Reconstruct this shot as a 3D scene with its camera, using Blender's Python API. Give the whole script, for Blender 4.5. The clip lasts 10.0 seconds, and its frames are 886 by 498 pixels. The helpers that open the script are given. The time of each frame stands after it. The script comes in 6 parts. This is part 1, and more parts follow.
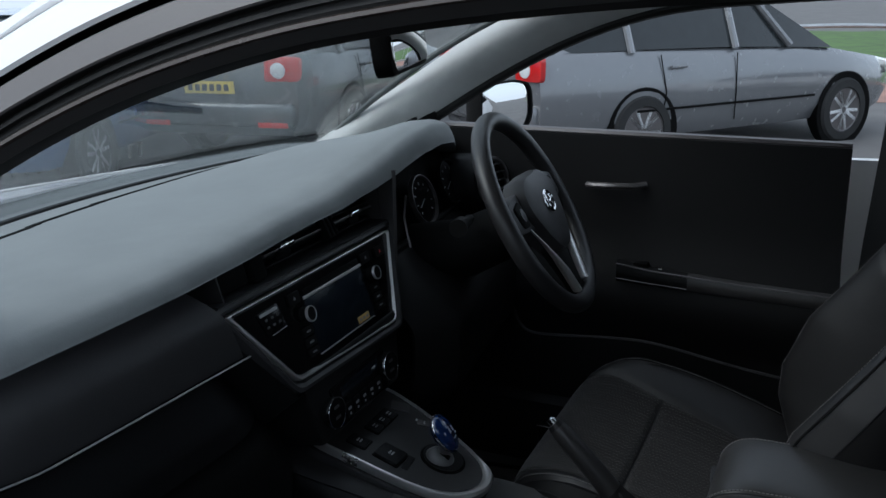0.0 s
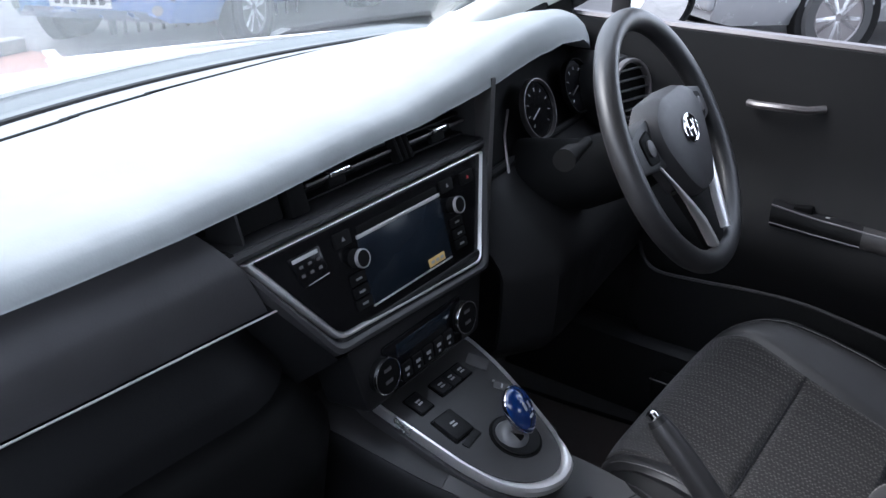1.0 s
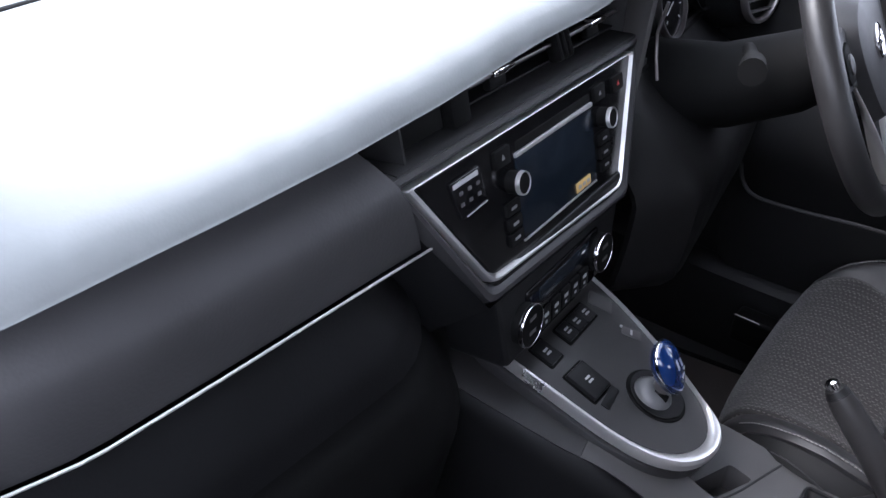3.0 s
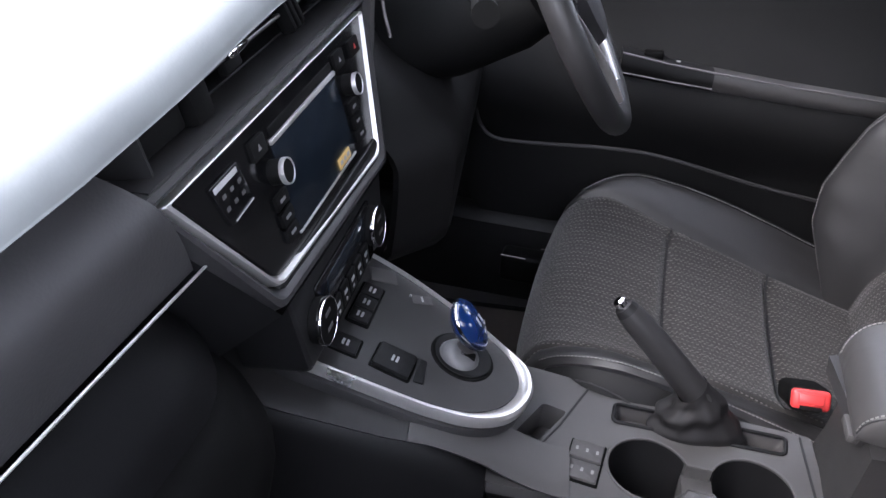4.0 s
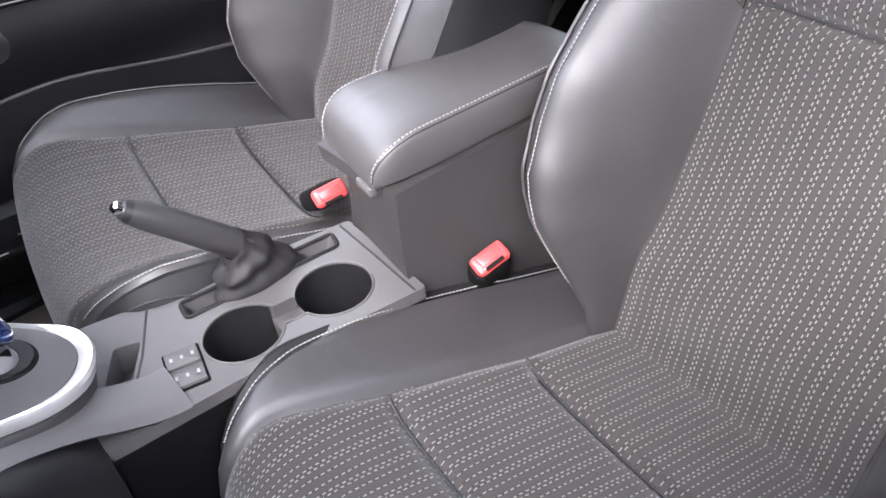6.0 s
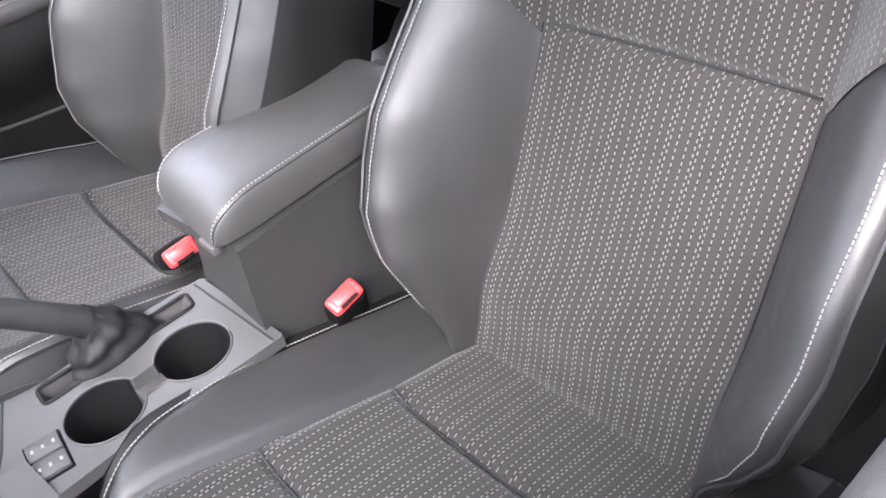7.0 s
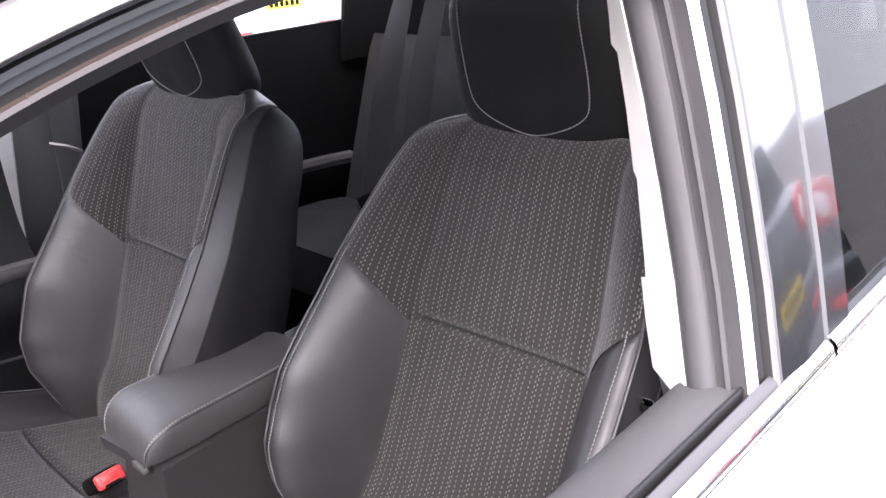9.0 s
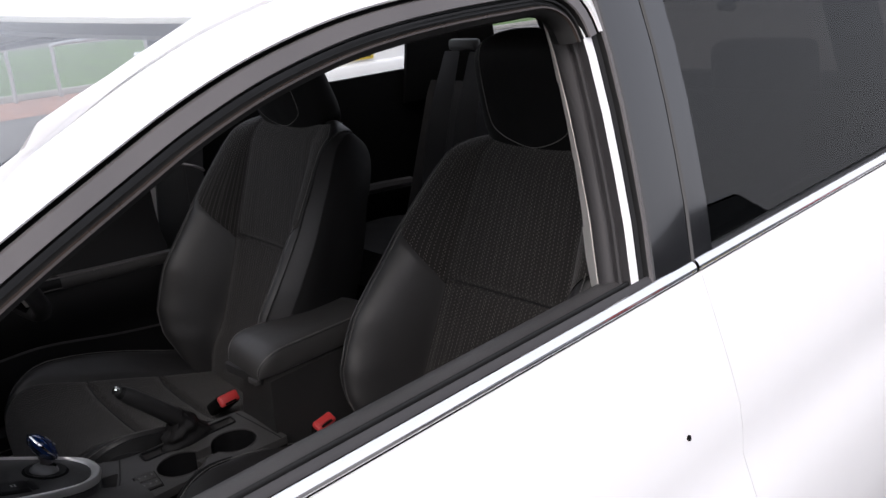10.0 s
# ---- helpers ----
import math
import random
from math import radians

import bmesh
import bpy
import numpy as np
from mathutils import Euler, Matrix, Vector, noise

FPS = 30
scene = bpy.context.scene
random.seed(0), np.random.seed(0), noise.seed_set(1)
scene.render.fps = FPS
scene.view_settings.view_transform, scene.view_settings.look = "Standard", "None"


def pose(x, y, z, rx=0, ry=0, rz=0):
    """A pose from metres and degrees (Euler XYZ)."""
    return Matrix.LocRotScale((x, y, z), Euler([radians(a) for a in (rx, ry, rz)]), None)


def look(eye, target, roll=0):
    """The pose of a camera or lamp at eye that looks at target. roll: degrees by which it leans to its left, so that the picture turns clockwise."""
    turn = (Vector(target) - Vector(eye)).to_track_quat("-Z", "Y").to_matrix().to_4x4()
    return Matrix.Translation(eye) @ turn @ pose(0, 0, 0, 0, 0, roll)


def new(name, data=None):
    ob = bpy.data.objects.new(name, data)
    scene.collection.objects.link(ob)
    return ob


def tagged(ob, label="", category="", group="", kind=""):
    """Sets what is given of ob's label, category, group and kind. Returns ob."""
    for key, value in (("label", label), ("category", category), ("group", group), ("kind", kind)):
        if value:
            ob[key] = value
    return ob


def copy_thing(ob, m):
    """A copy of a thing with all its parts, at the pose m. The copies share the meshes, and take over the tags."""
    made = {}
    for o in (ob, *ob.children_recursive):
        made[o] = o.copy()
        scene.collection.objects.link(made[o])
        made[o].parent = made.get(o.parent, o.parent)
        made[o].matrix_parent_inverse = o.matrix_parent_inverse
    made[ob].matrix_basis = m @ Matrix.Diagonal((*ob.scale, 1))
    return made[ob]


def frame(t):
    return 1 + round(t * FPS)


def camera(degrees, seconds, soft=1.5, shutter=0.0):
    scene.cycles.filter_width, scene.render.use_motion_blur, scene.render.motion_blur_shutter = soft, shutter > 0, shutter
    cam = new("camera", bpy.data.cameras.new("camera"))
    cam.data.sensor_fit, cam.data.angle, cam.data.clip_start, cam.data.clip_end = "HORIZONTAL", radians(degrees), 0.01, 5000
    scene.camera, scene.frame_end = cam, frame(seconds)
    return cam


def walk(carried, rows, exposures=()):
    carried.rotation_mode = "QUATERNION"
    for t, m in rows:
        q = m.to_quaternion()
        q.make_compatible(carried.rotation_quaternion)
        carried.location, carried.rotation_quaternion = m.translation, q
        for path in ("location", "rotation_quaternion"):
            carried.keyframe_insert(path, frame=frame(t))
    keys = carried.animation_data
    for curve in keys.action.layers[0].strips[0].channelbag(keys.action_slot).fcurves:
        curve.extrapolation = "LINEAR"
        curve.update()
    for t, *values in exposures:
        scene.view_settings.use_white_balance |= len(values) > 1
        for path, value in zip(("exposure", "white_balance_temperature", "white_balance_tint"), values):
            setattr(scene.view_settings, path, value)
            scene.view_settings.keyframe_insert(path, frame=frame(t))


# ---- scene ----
cam = camera(55.7, 10.0)
PATH = [
    (0, (-0.942, -0.2475, 1.254), (0.884, 0.356, 0.680), -1.2),
    (0.5, (-0.7702, -0.2507, 1.2612), (0.924, 0.5258, 0.5266), -1.8),
    (1, (-0.691, -0.2293, 1.2563), (0.8822, 0.6565, 0.3981), 0.2),
    (1.5, (-0.666, -0.1775, 1.2413), (0.8164, 0.7848, 0.3142), 1.1),
    (2, (-0.6590, -0.1024, 1.2246), (0.7726, 0.8656, 0.2315), 3.7),
    (2.2, (-0.6628, -0.0731, 1.2152), (0.7652, 0.8992, 0.2148), 3.8),
    (3.3, (-0.619, 0.028, 1.199), (0.949, 0.591, 0.092), 5.8),
    (3.5, (-0.614, 0.032, 1.197), (0.989, 0.489, 0.092), 5.3),
    (4, (-0.59, 0.06, 1.175), (1.079, 0.189, 0.079), 4.2),
    (4.5, (-0.578, 0.07, 1.159), (1.084, -0.146, 0.068), 3.4),
    (5, (-0.572, 0.061, 1.139), (1.012, -0.442, 0.026), 0.2),
    (5.5, (-0.58, 0.063, 1.127), (0.886, -0.63, -0.045), -3.9),
    (6, (-0.608, 0.056, 1.11), (0.682, -0.815, -0.147), -8.5),
    (6.2, (-0.617, 0.051, 1.107), (0.619, -0.862, -0.173), -9.8),
    (7.3, (-0.657, 0.003, 1.172), (0.454, -1.074, -0.096), -11.3),
    (7.5, (-0.666, 0.004, 1.19), (0.445, -1.149, -0.009), -10.0),
    (8, (-0.7096, 0.0365, 1.2267), (0.4122, -1.3234, 0.2836), -6.55),
    (8.5, (-0.7557, 0.0907, 1.2582), (0.3544, -1.357, 0.4381), -4.49),
    (9, (-0.8567, 0.1831, 1.2638), (0.2882, -1.2862, 0.5357), -3.21),
    (9.5, (-0.9943, 0.31, 1.2685), (0.208, -1.1382, 0.5941), -3.52),
    (10, (-1.171, 0.48, 1.301), (0.117, -0.923, 0.689), -4.3),
]
EXPO = [(0.0, -0.1, 5700, 5), (0.4, 1.0, 5800, 8), (1.0, 2.0, 5800, 13), (2.0, 2.36, 5800, 15), (3.5, 2.4, 6050, 18), (4.0, 2.7, 6100, 18), (4.5, 3.2, 6150, 18), (5.0, 3.65, 6150, 18), (5.5, 3.9, 6150, 18),
        (6.2, 4.0, 6200, 18), (7.5, 3.95, 6150, 18), (8.5, 3.65, 6250, 20), (9.0, 2.9, 6300, 20), (9.5, 1.95, 6350, 18), (10.0, 0.25, 6450, 16)]
walk(cam, [(t, look(eye, target, roll)) for t, eye, target, roll in PATH], EXPO)

# ---- light: a bright overcast sky with a broad, weak sun ----
world = bpy.data.worlds.new("world")
scene.world = world
world.use_nodes = True
wn, wl = world.node_tree.nodes, world.node_tree.links
sky = wn.new("ShaderNodeTexSky")
sky.sky_type, sky.sun_disc = "NISHITA", False
sky.sun_elevation, sky.sun_rotation = radians(43), radians(-31)
sky.air_density, sky.dust_density, sky.ozone_density = 1.0, 6.0, 1.0
cloud = wn.new("ShaderNodeMix")
cloud.data_type = "RGBA"
cloud.inputs["Factor"].default_value = 0.72
cloud.inputs["B"].default_value = (8.2, 8.6, 9.2, 1)
wl.new(sky.outputs["Color"], cloud.inputs["A"])
wl.new(cloud.outputs["Result"], wn["Background"].inputs["Color"])
wn["Background"].inputs["Strength"].default_value = 0.15
sun = new("sun", bpy.data.lights.new("sun", "SUN"))
sun.data.energy, sun.data.angle, sun.data.color = 0.95, radians(36), (1, 0.98, 0.95)
sun.matrix_world = look((-1.5, 2.5, 2.7), (0, 0, 0))


# ---- materials ----
def node(nt, kind, **inputs):
    n = nt.nodes.new("ShaderNode" + kind)
    for k, v in inputs.items():
        n.inputs[k.replace("_", " ")].default_value = v
    return n


def mat(name, color, rough=0.5, metal=0.0, grain=900.0, bump=0.15, vary=0.12, spec=0.5, coat=0.0, big=9.0, rvar=0.08):
    """A surface with fine relief (grain), and colour and gloss that vary at a large scale."""
    m = bpy.data.materials.new(name)
    m.use_nodes = True
    nt = m.node_tree
    b = nt.nodes["Principled BSDF"]
    b.inputs["Metallic"].default_value = metal
    b.inputs["Specular IOR Level"].default_value = spec
    b.inputs["Coat Weight"].default_value = coat
    b.inputs["Coat Roughness"].default_value = 0.05
    tc = nt.nodes.new("ShaderNodeTexCoord")
    blot = node(nt, "TexNoise", Scale=big, Detail=5.0, Roughness=0.6)
    nt.links.new(tc.outputs["Object"], blot.inputs["Vector"])
    fine = node(nt, "TexNoise", Scale=grain, Detail=2.0)
    nt.links.new(tc.outputs["Object"], fine.inputs["Vector"])
    ramp = nt.nodes.new("ShaderNodeMapRange")
    ramp.inputs["From Min"].default_value, ramp.inputs["From Max"].default_value = 0.3, 0.7
    ramp.inputs["To Min"].default_value, ramp.inputs["To Max"].default_value = 1 - vary, 1 + vary
    nt.links.new(blot.outputs["Fac"], ramp.inputs["Value"])
    tint = nt.nodes.new("ShaderNodeVectorMath")
    tint.operation = "SCALE"
    tint.inputs[0].default_value = color
    nt.links.new(ramp.outputs["Result"], tint.inputs["Scale"])
    nt.links.new(tint.outputs["Vector"], b.inputs["Base Color"])
    rr = nt.nodes.new("ShaderNodeMapRange")
    rr.inputs["From Min"].default_value, rr.inputs["From Max"].default_value = 0.3, 0.7
    rr.inputs["To Min"].default_value, rr.inputs["To Max"].default_value = max(rough - rvar, 0.02), min(rough + rvar, 1)
    nt.links.new(blot.outputs["Fac"], rr.inputs["Value"])
    nt.links.new(rr.outputs["Result"], b.inputs["Roughness"])
    if bump:
        bp = node(nt, "Bump", Strength=bump, Distance=0.0006)
        nt.links.new(fine.outputs["Fac"], bp.inputs["Height"])
        nt.links.new(bp.outputs["Normal"], b.inputs["Normal"])
    return m


def leather_mat(name, color, rough=0.42, cell=520.0, spec=0.5, swell=0.0):
    """Leather: rounded pores from a cell pattern over a slow swell."""
    m = mat(name, color, rough, grain=cell, bump=0.0, vary=0.10, big=14, spec=spec)
    nt = m.node_tree
    b = nt.nodes["Principled BSDF"]
    tc = [n for n in nt.nodes if n.type == "TEX_COORD"][0]
    v = node(nt, "TexVoronoi", Scale=cell)
    nt.links.new(tc.outputs["Object"], v.inputs["Vector"])
    s = node(nt, "TexNoise", Scale=34.0, Detail=3.0)
    nt.links.new(tc.outputs["Object"], s.inputs["Vector"])
    b1 = node(nt, "Bump", Strength=0.16, Distance=0.0004)
    nt.links.new(v.outputs["Distance"], b1.inputs["Height"])
    b2 = node(nt, "Bump", Strength=0.08, Distance=0.003)
    nt.links.new(s.outputs["Fac"], b2.inputs["Height"])
    nt.links.new(b1.outputs["Normal"], b2.inputs["Normal"])
    w = node(nt, "TexNoise", Scale=11.0, Detail=2.0, Distortion=1.2)
    nt.links.new(tc.outputs["Object"], w.inputs["Vector"])
    b3 = node(nt, "Bump", Strength=swell, Distance=0.012)
    nt.links.new(w.outputs["Fac"], b3.inputs["Height"])
    nt.links.new(b2.outputs["Normal"], b3.inputs["Normal"])
    nt.links.new(b3.outputs["Normal"], b.inputs["Normal"])
    return m


def math_node(nt, op, a, b=None, c=None):
    n = nt.nodes.new("ShaderNodeMath")
    n.operation = op
    for k, v in enumerate((a, b, c)):
        if v is None:
            continue
        if isinstance(v, (int, float)):
            n.inputs[k].default_value = v
        else:
            nt.links.new(v, n.inputs[k])
    return n.outputs[0]


def fabric_mat(name, base, thread, pitch=0.028, dash=0.0064):
    """Woven seat cloth: pairs of dashed pale threads along the seat's length (UV in metres)."""
    m = bpy.data.materials.new(name)
    m.use_nodes = True
    nt = m.node_tree
    b = nt.nodes["Principled BSDF"]
    b.inputs["Roughness"].default_value = 0.9
    b.inputs["Specular IOR Level"].default_value = 0.2
    b.inputs["Sheen Weight"].default_value = 0.15
    uv = nt.nodes.new("ShaderNodeUVMap")
    sep = nt.nodes.new("ShaderNodeSeparateXYZ")
    nt.links.new(uv.outputs["UV"], sep.inputs[0])
    u, v = sep.outputs[0], sep.outputs[1]
    wob = node(nt, "TexNoise", Scale=60.0, Detail=2.0)
    nt.links.new(uv.outputs["UV"], wob.inputs["Vector"])
    wv = math_node(nt, "MULTIPLY", math_node(nt, "SUBTRACT", wob.outputs["Fac"], 0.5), 0.0012)
    uu = math_node(nt, "ADD", u, wv)
    cell = math_node(nt, "DIVIDE", uu, pitch)
    fr = math_node(nt, "FRACT", cell)
    row = math_node(nt, "FLOOR", cell)
    lines = gaps = None
    for k, (at, shift, half) in enumerate(((0.08, 0.0, 0.023), (0.35, 0.5, 0.023), (0.475, 0.0, 0.023), (0.75, 0.5, 0.023))):
        near = math_node(nt, "LESS_THAN", math_node(nt, "ABSOLUTE", math_node(nt, "SUBTRACT", fr, at)), half)
        ph = math_node(nt, "ADD", math_node(nt, "DIVIDE", v, dash), math_node(nt, "ADD", shift, math_node(nt, "MULTIPLY", row, 0.13)))
        on = math_node(nt, "LESS_THAN", math_node(nt, "FRACT", ph), 0.52)
        one = math_node(nt, "MULTIPLY", near, on)
        lines = one if lines is None else math_node(nt, "MAXIMUM", lines, one)
        two = math_node(nt, "MULTIPLY", math_node(nt, "SUBTRACT", near, one), 0.55)
        gaps = two if gaps is None else math_node(nt, "MAXIMUM", gaps, two)
    # slight ribs and weave
    rib = math_node(nt, "SINE", math_node(nt, "MULTIPLY", v, 2 * math.pi / 0.0022))
    wef = math_node(nt, "SINE", math_node(nt, "MULTIPLY", u, 2 * math.pi / 0.0018))
    weave = math_node(nt, "MULTIPLY", rib, wef)
    fuzz = node(nt, "TexNoise", Scale=700.0, Detail=3.0)
    nt.links.new(uv.outputs["UV"], fuzz.inputs["Vector"])
    blot = node(nt, "TexNoise", Scale=16.0, Detail=4.0)
    nt.links.new(uv.outputs["UV"], blot.inputs["Vector"])
    k = math_node(nt, "ADD", 0.62, math_node(nt, "ADD", math_node(nt, "MULTIPLY", fuzz.outputs["Fac"], 0.5),
                                              math_node(nt, "MULTIPLY", blot.outputs["Fac"], 0.25)))
    tint = nt.nodes.new("ShaderNodeVectorMath")
    tint.operation = "SCALE"
    tint.inputs[0].default_value = base
    nt.links.new(k, tint.inputs["Scale"])
    mix = nt.nodes.new("ShaderNodeMix")
    mix.data_type = "RGBA"
    mix.inputs["B"].default_value = (*thread, 1)
    nt.links.new(tint.outputs["Vector"], mix.inputs["A"])
    nt.links.new(math_node(nt, "MULTIPLY", lines, math_node(nt, "ADD", 0.35, math_node(nt, "MULTIPLY", fuzz.outputs["Fac"], 0.9))), mix.inputs["Factor"])
    hole = nt.nodes.new("ShaderNodeMix")
    hole.data_type = "RGBA"
    hole.inputs["B"].default_value = (base[0] * 0.35, base[1] * 0.35, base[2] * 0.35, 1)
    nt.links.new(mix.outputs["Result"], hole.inputs["A"])
    nt.links.new(gaps, hole.inputs["Factor"])
    nt.links.new(hole.outputs["Result"], b.inputs["Base Color"])
    bp = node(nt, "Bump", Strength=0.5, Distance=0.0008)
    nt.links.new(math_node(nt, "ADD", math_node(nt, "MULTIPLY", weave, 0.25), math_node(nt, "MULTIPLY", lines, 0.8)), bp.inputs["Height"])
    nt.links.new(bp.outputs["Normal"], b.inputs["Normal"])
    return m


def stitch_mat(name, thread, gap, dash=0.0046):
    """Sewing thread: dashes along the run (UV v in metres)."""
    m = bpy.data.materials.new(name)
    m.use_nodes = True
    nt = m.node_tree
    b = nt.nodes["Principled BSDF"]
    b.inputs["Roughness"].default_value = 0.75
    uv = nt.nodes.new("ShaderNodeUVMap")
    sep = nt.nodes.new("ShaderNodeSeparateXYZ")
    nt.links.new(uv.outputs["UV"], sep.inputs[0])
    on = math_node(nt, "LESS_THAN", math_node(nt, "FRACT", math_node(nt, "DIVIDE", sep.outputs[1], dash)), 0.72)
    mix = nt.nodes.new("ShaderNodeMix")
    mix.data_type = "RGBA"
    mix.inputs["A"].default_value, mix.inputs["B"].default_value = (*gap, 1), (*thread, 1)
    nt.links.new(on, mix.inputs["Factor"])
    nt.links.new(mix.outputs["Result"], b.inputs["Base Color"])
    return m


def glass_mat(name, tint=(0.975, 0.985, 0.98), power=3.0, gain=0.7, rough=0.0):
    """Thin pane: mostly clear, with a mirror gloss by Fresnel."""
    m = bpy.data.materials.new(name)
    m.use_nodes = True
    nt = m.node_tree
    nt.nodes.remove(nt.nodes["Principled BSDF"])
    clear = nt.nodes.new("ShaderNodeBsdfTransparent")
    clear.inputs["Color"].default_value = (*tint, 1)
    gloss = nt.nodes.new("ShaderNodeBsdfGlossy")
    gloss.inputs["Roughness"].default_value = rough
    facing = nt.nodes.new("ShaderNodeLayerWeight")
    facing.inputs["Blend"].default_value = 0.5
    shine = math_node(nt, "ADD", 0.05, math_node(nt, "MULTIPLY", math_node(nt, "POWER", facing.outputs["Facing"], power), gain))
    mix = nt.nodes.new("ShaderNodeMixShader")
    nt.links.new(shine, mix.inputs[0])
    nt.links.new(clear.outputs[0], mix.inputs[1])
    nt.links.new(gloss.outputs[0], mix.inputs[2])
    nt.links.new(mix.outputs[0], nt.nodes["Material Output"].inputs["Surface"])
    return m


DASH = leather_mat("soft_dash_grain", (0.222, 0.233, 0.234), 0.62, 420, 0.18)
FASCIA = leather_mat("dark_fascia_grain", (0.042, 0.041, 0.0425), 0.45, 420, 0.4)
KNEE_SHADE = leather_mat("shaded_knee_grain", (0.007, 0.0068, 0.007), 0.55, 420, 0.18)
GLOVE_SHADE = leather_mat("shaded_glove_grain", (0.0055, 0.0055, 0.006), 0.6, 420, 0.10)
PLASTIC = mat("grained_black_plastic", (0.008, 0.008, 0.0085), 0.5, grain=1100, bump=0.25, spec=0.25)
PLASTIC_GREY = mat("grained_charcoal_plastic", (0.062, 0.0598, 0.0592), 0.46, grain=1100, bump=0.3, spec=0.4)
BOX_SHADED = mat("shaded_box_plastic", (0.025, 0.0243, 0.0243), 0.5, grain=1100, bump=0.3, spec=0.35)
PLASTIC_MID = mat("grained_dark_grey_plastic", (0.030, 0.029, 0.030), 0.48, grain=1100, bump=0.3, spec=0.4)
GEAR_SHADED = mat("shaded_gear_plastic", (0.031, 0.0302, 0.0302), 0.48, grain=1100, bump=0.3, spec=0.35)
DECK_SHADED = mat("shaded_deck_plastic", (0.026, 0.0252, 0.0252), 0.5, grain=1100, bump=0.3, spec=0.35)
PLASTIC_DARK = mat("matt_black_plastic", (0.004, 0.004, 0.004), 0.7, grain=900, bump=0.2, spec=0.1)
PIANO = mat("piano_black", (0.005, 0.005, 0.0055), 0.16, grain=300, bump=0.0, spec=0.22, rvar=0.03)
SCREEN = mat("dark_display_glass", (0.008, 0.012, 0.018), 0.2, grain=300, bump=0.0, rvar=0.03, spec=0.3)
SLIDE = mat("grey_gear_slide", (0.11, 0.11, 0.112), 0.35, grain=900, bump=0.1)
SATIN = mat("satin_silver_trim", (0.68, 0.67, 0.66), 0.34, metal=0.8, grain=1500, bump=0.04, vary=0.05)
SATIN_DARK = mat("dark_satin_trim", (0.16, 0.15, 0.15), 0.36, metal=0.7, grain=1500, bump=0.05, vary=0.05)
CHROME = mat("chrome", (0.86, 0.86, 0.87), 0.07, metal=1.0, grain=300, bump=0.0, vary=0.02, rvar=0.02)
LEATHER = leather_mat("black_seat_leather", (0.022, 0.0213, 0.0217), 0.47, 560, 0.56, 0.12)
LEATHER_SHADED = leather_mat("shaded_seat_leather", (0.0085, 0.0083, 0.0085), 0.58, 560, 0.20, 0.08)
LEATHER_LID = leather_mat("grey_armrest_leather", (0.046, 0.0445, 0.0440), 0.44, 560, 0.6, 0.10)
LEATHER_WHEEL = leather_mat("steering_leather", (0.021, 0.0206, 0.0212), 0.42, 700, 0.5)
LEATHER_GAITER = leather_mat("black_gaiter_leather", (0.014, 0.0135, 0.014), 0.55, 700, 0.2)
FABRIC = fabric_mat("dashed_seat_cloth", (0.0265, 0.0245, 0.0234), (0.145, 0.136, 0.128))
STITCH = stitch_mat("pale_stitching", (0.20, 0.194, 0.188), (0.03, 0.03, 0.03))
PIPING = mat("dark_seam", (0.010, 0.010, 0.011), 0.7, bump=0.0)
RED = mat("red_buckle_plastic", (0.60, 0.050, 0.050), 0.35, grain=800, bump=0.05)
BLUE = mat("blue_gear_lacquer", (0.005, 0.022, 0.098), 0.12, grain=300, bump=0.0, coat=1.0)
PRINT_DIM = mat("dull_grey_print", (0.20, 0.20, 0.20), 0.7, bump=0.0)
PRINT = mat("white_print", (0.34, 0.34, 0.34), 0.6, bump=0.0)
AMBER = mat("amber_label", (0.62, 0.42, 0.14), 0.5, bump=0.0)
PAINT = mat("white_car_paint", (0.86, 0.86, 0.86), 0.28, grain=400, bump=0.0, vary=0.01, coat=0.25, rvar=0.0)
COWL = mat("grey_scuttle_plastic", (0.10, 0.11, 0.11), 0.5, grain=500, bump=0.1)
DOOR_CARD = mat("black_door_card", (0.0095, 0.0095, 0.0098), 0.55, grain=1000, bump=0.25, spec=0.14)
RUBBER = mat("black_rubber_seal", (0.010, 0.010, 0.010), 0.5, grain=500, bump=0.1, spec=0.3)
FRAME_GREY = mat("grey_door_frame_tape", (0.115, 0.107, 0.107), 0.42, grain=700, bump=0.08)
RUBBER_GREY = mat("grey_weathered_seal", (0.042, 0.040, 0.041), 0.45, grain=500, bump=0.1, spec=0.4)
COPPER = mat("brownish_seal_lip", (0.034, 0.025, 0.021), 0.3, grain=500, bump=0.0)
GLOSS_BLACK = mat("gloss_black_pillar", (0.010, 0.010, 0.011), 0.12, grain=300, bump=0.0, spec=0.5, coat=0.8)
TRIM_LIGHT = mat("pale_pillar_trim", (0.72, 0.69, 0.64), 0.7, grain=900, bump=0.15)
TRIM_MID = mat("grey_pillar_trim", (0.055, 0.055, 0.056), 0.65, grain=900, bump=0.15)
A_TRIM = mat("pale_grey_windscreen_pillar_trim", (0.52, 0.53, 0.52), 0.6, grain=900, bump=0.15)
HEADLINER = mat("pale_headliner", (0.27, 0.26, 0.25), 0.9, grain=700, bump=0.2)
CARPET = mat("black_carpet", (0.022, 0.021, 0.021), 0.95, grain=1400, bump=0.9, vary=0.3)
MAT_BROWN = mat("brown_black_carpet", (0.030, 0.024, 0.021), 0.95, grain=1400, bump=0.9, vary=0.3)
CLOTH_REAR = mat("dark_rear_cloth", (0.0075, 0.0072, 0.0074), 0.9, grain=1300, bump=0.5)
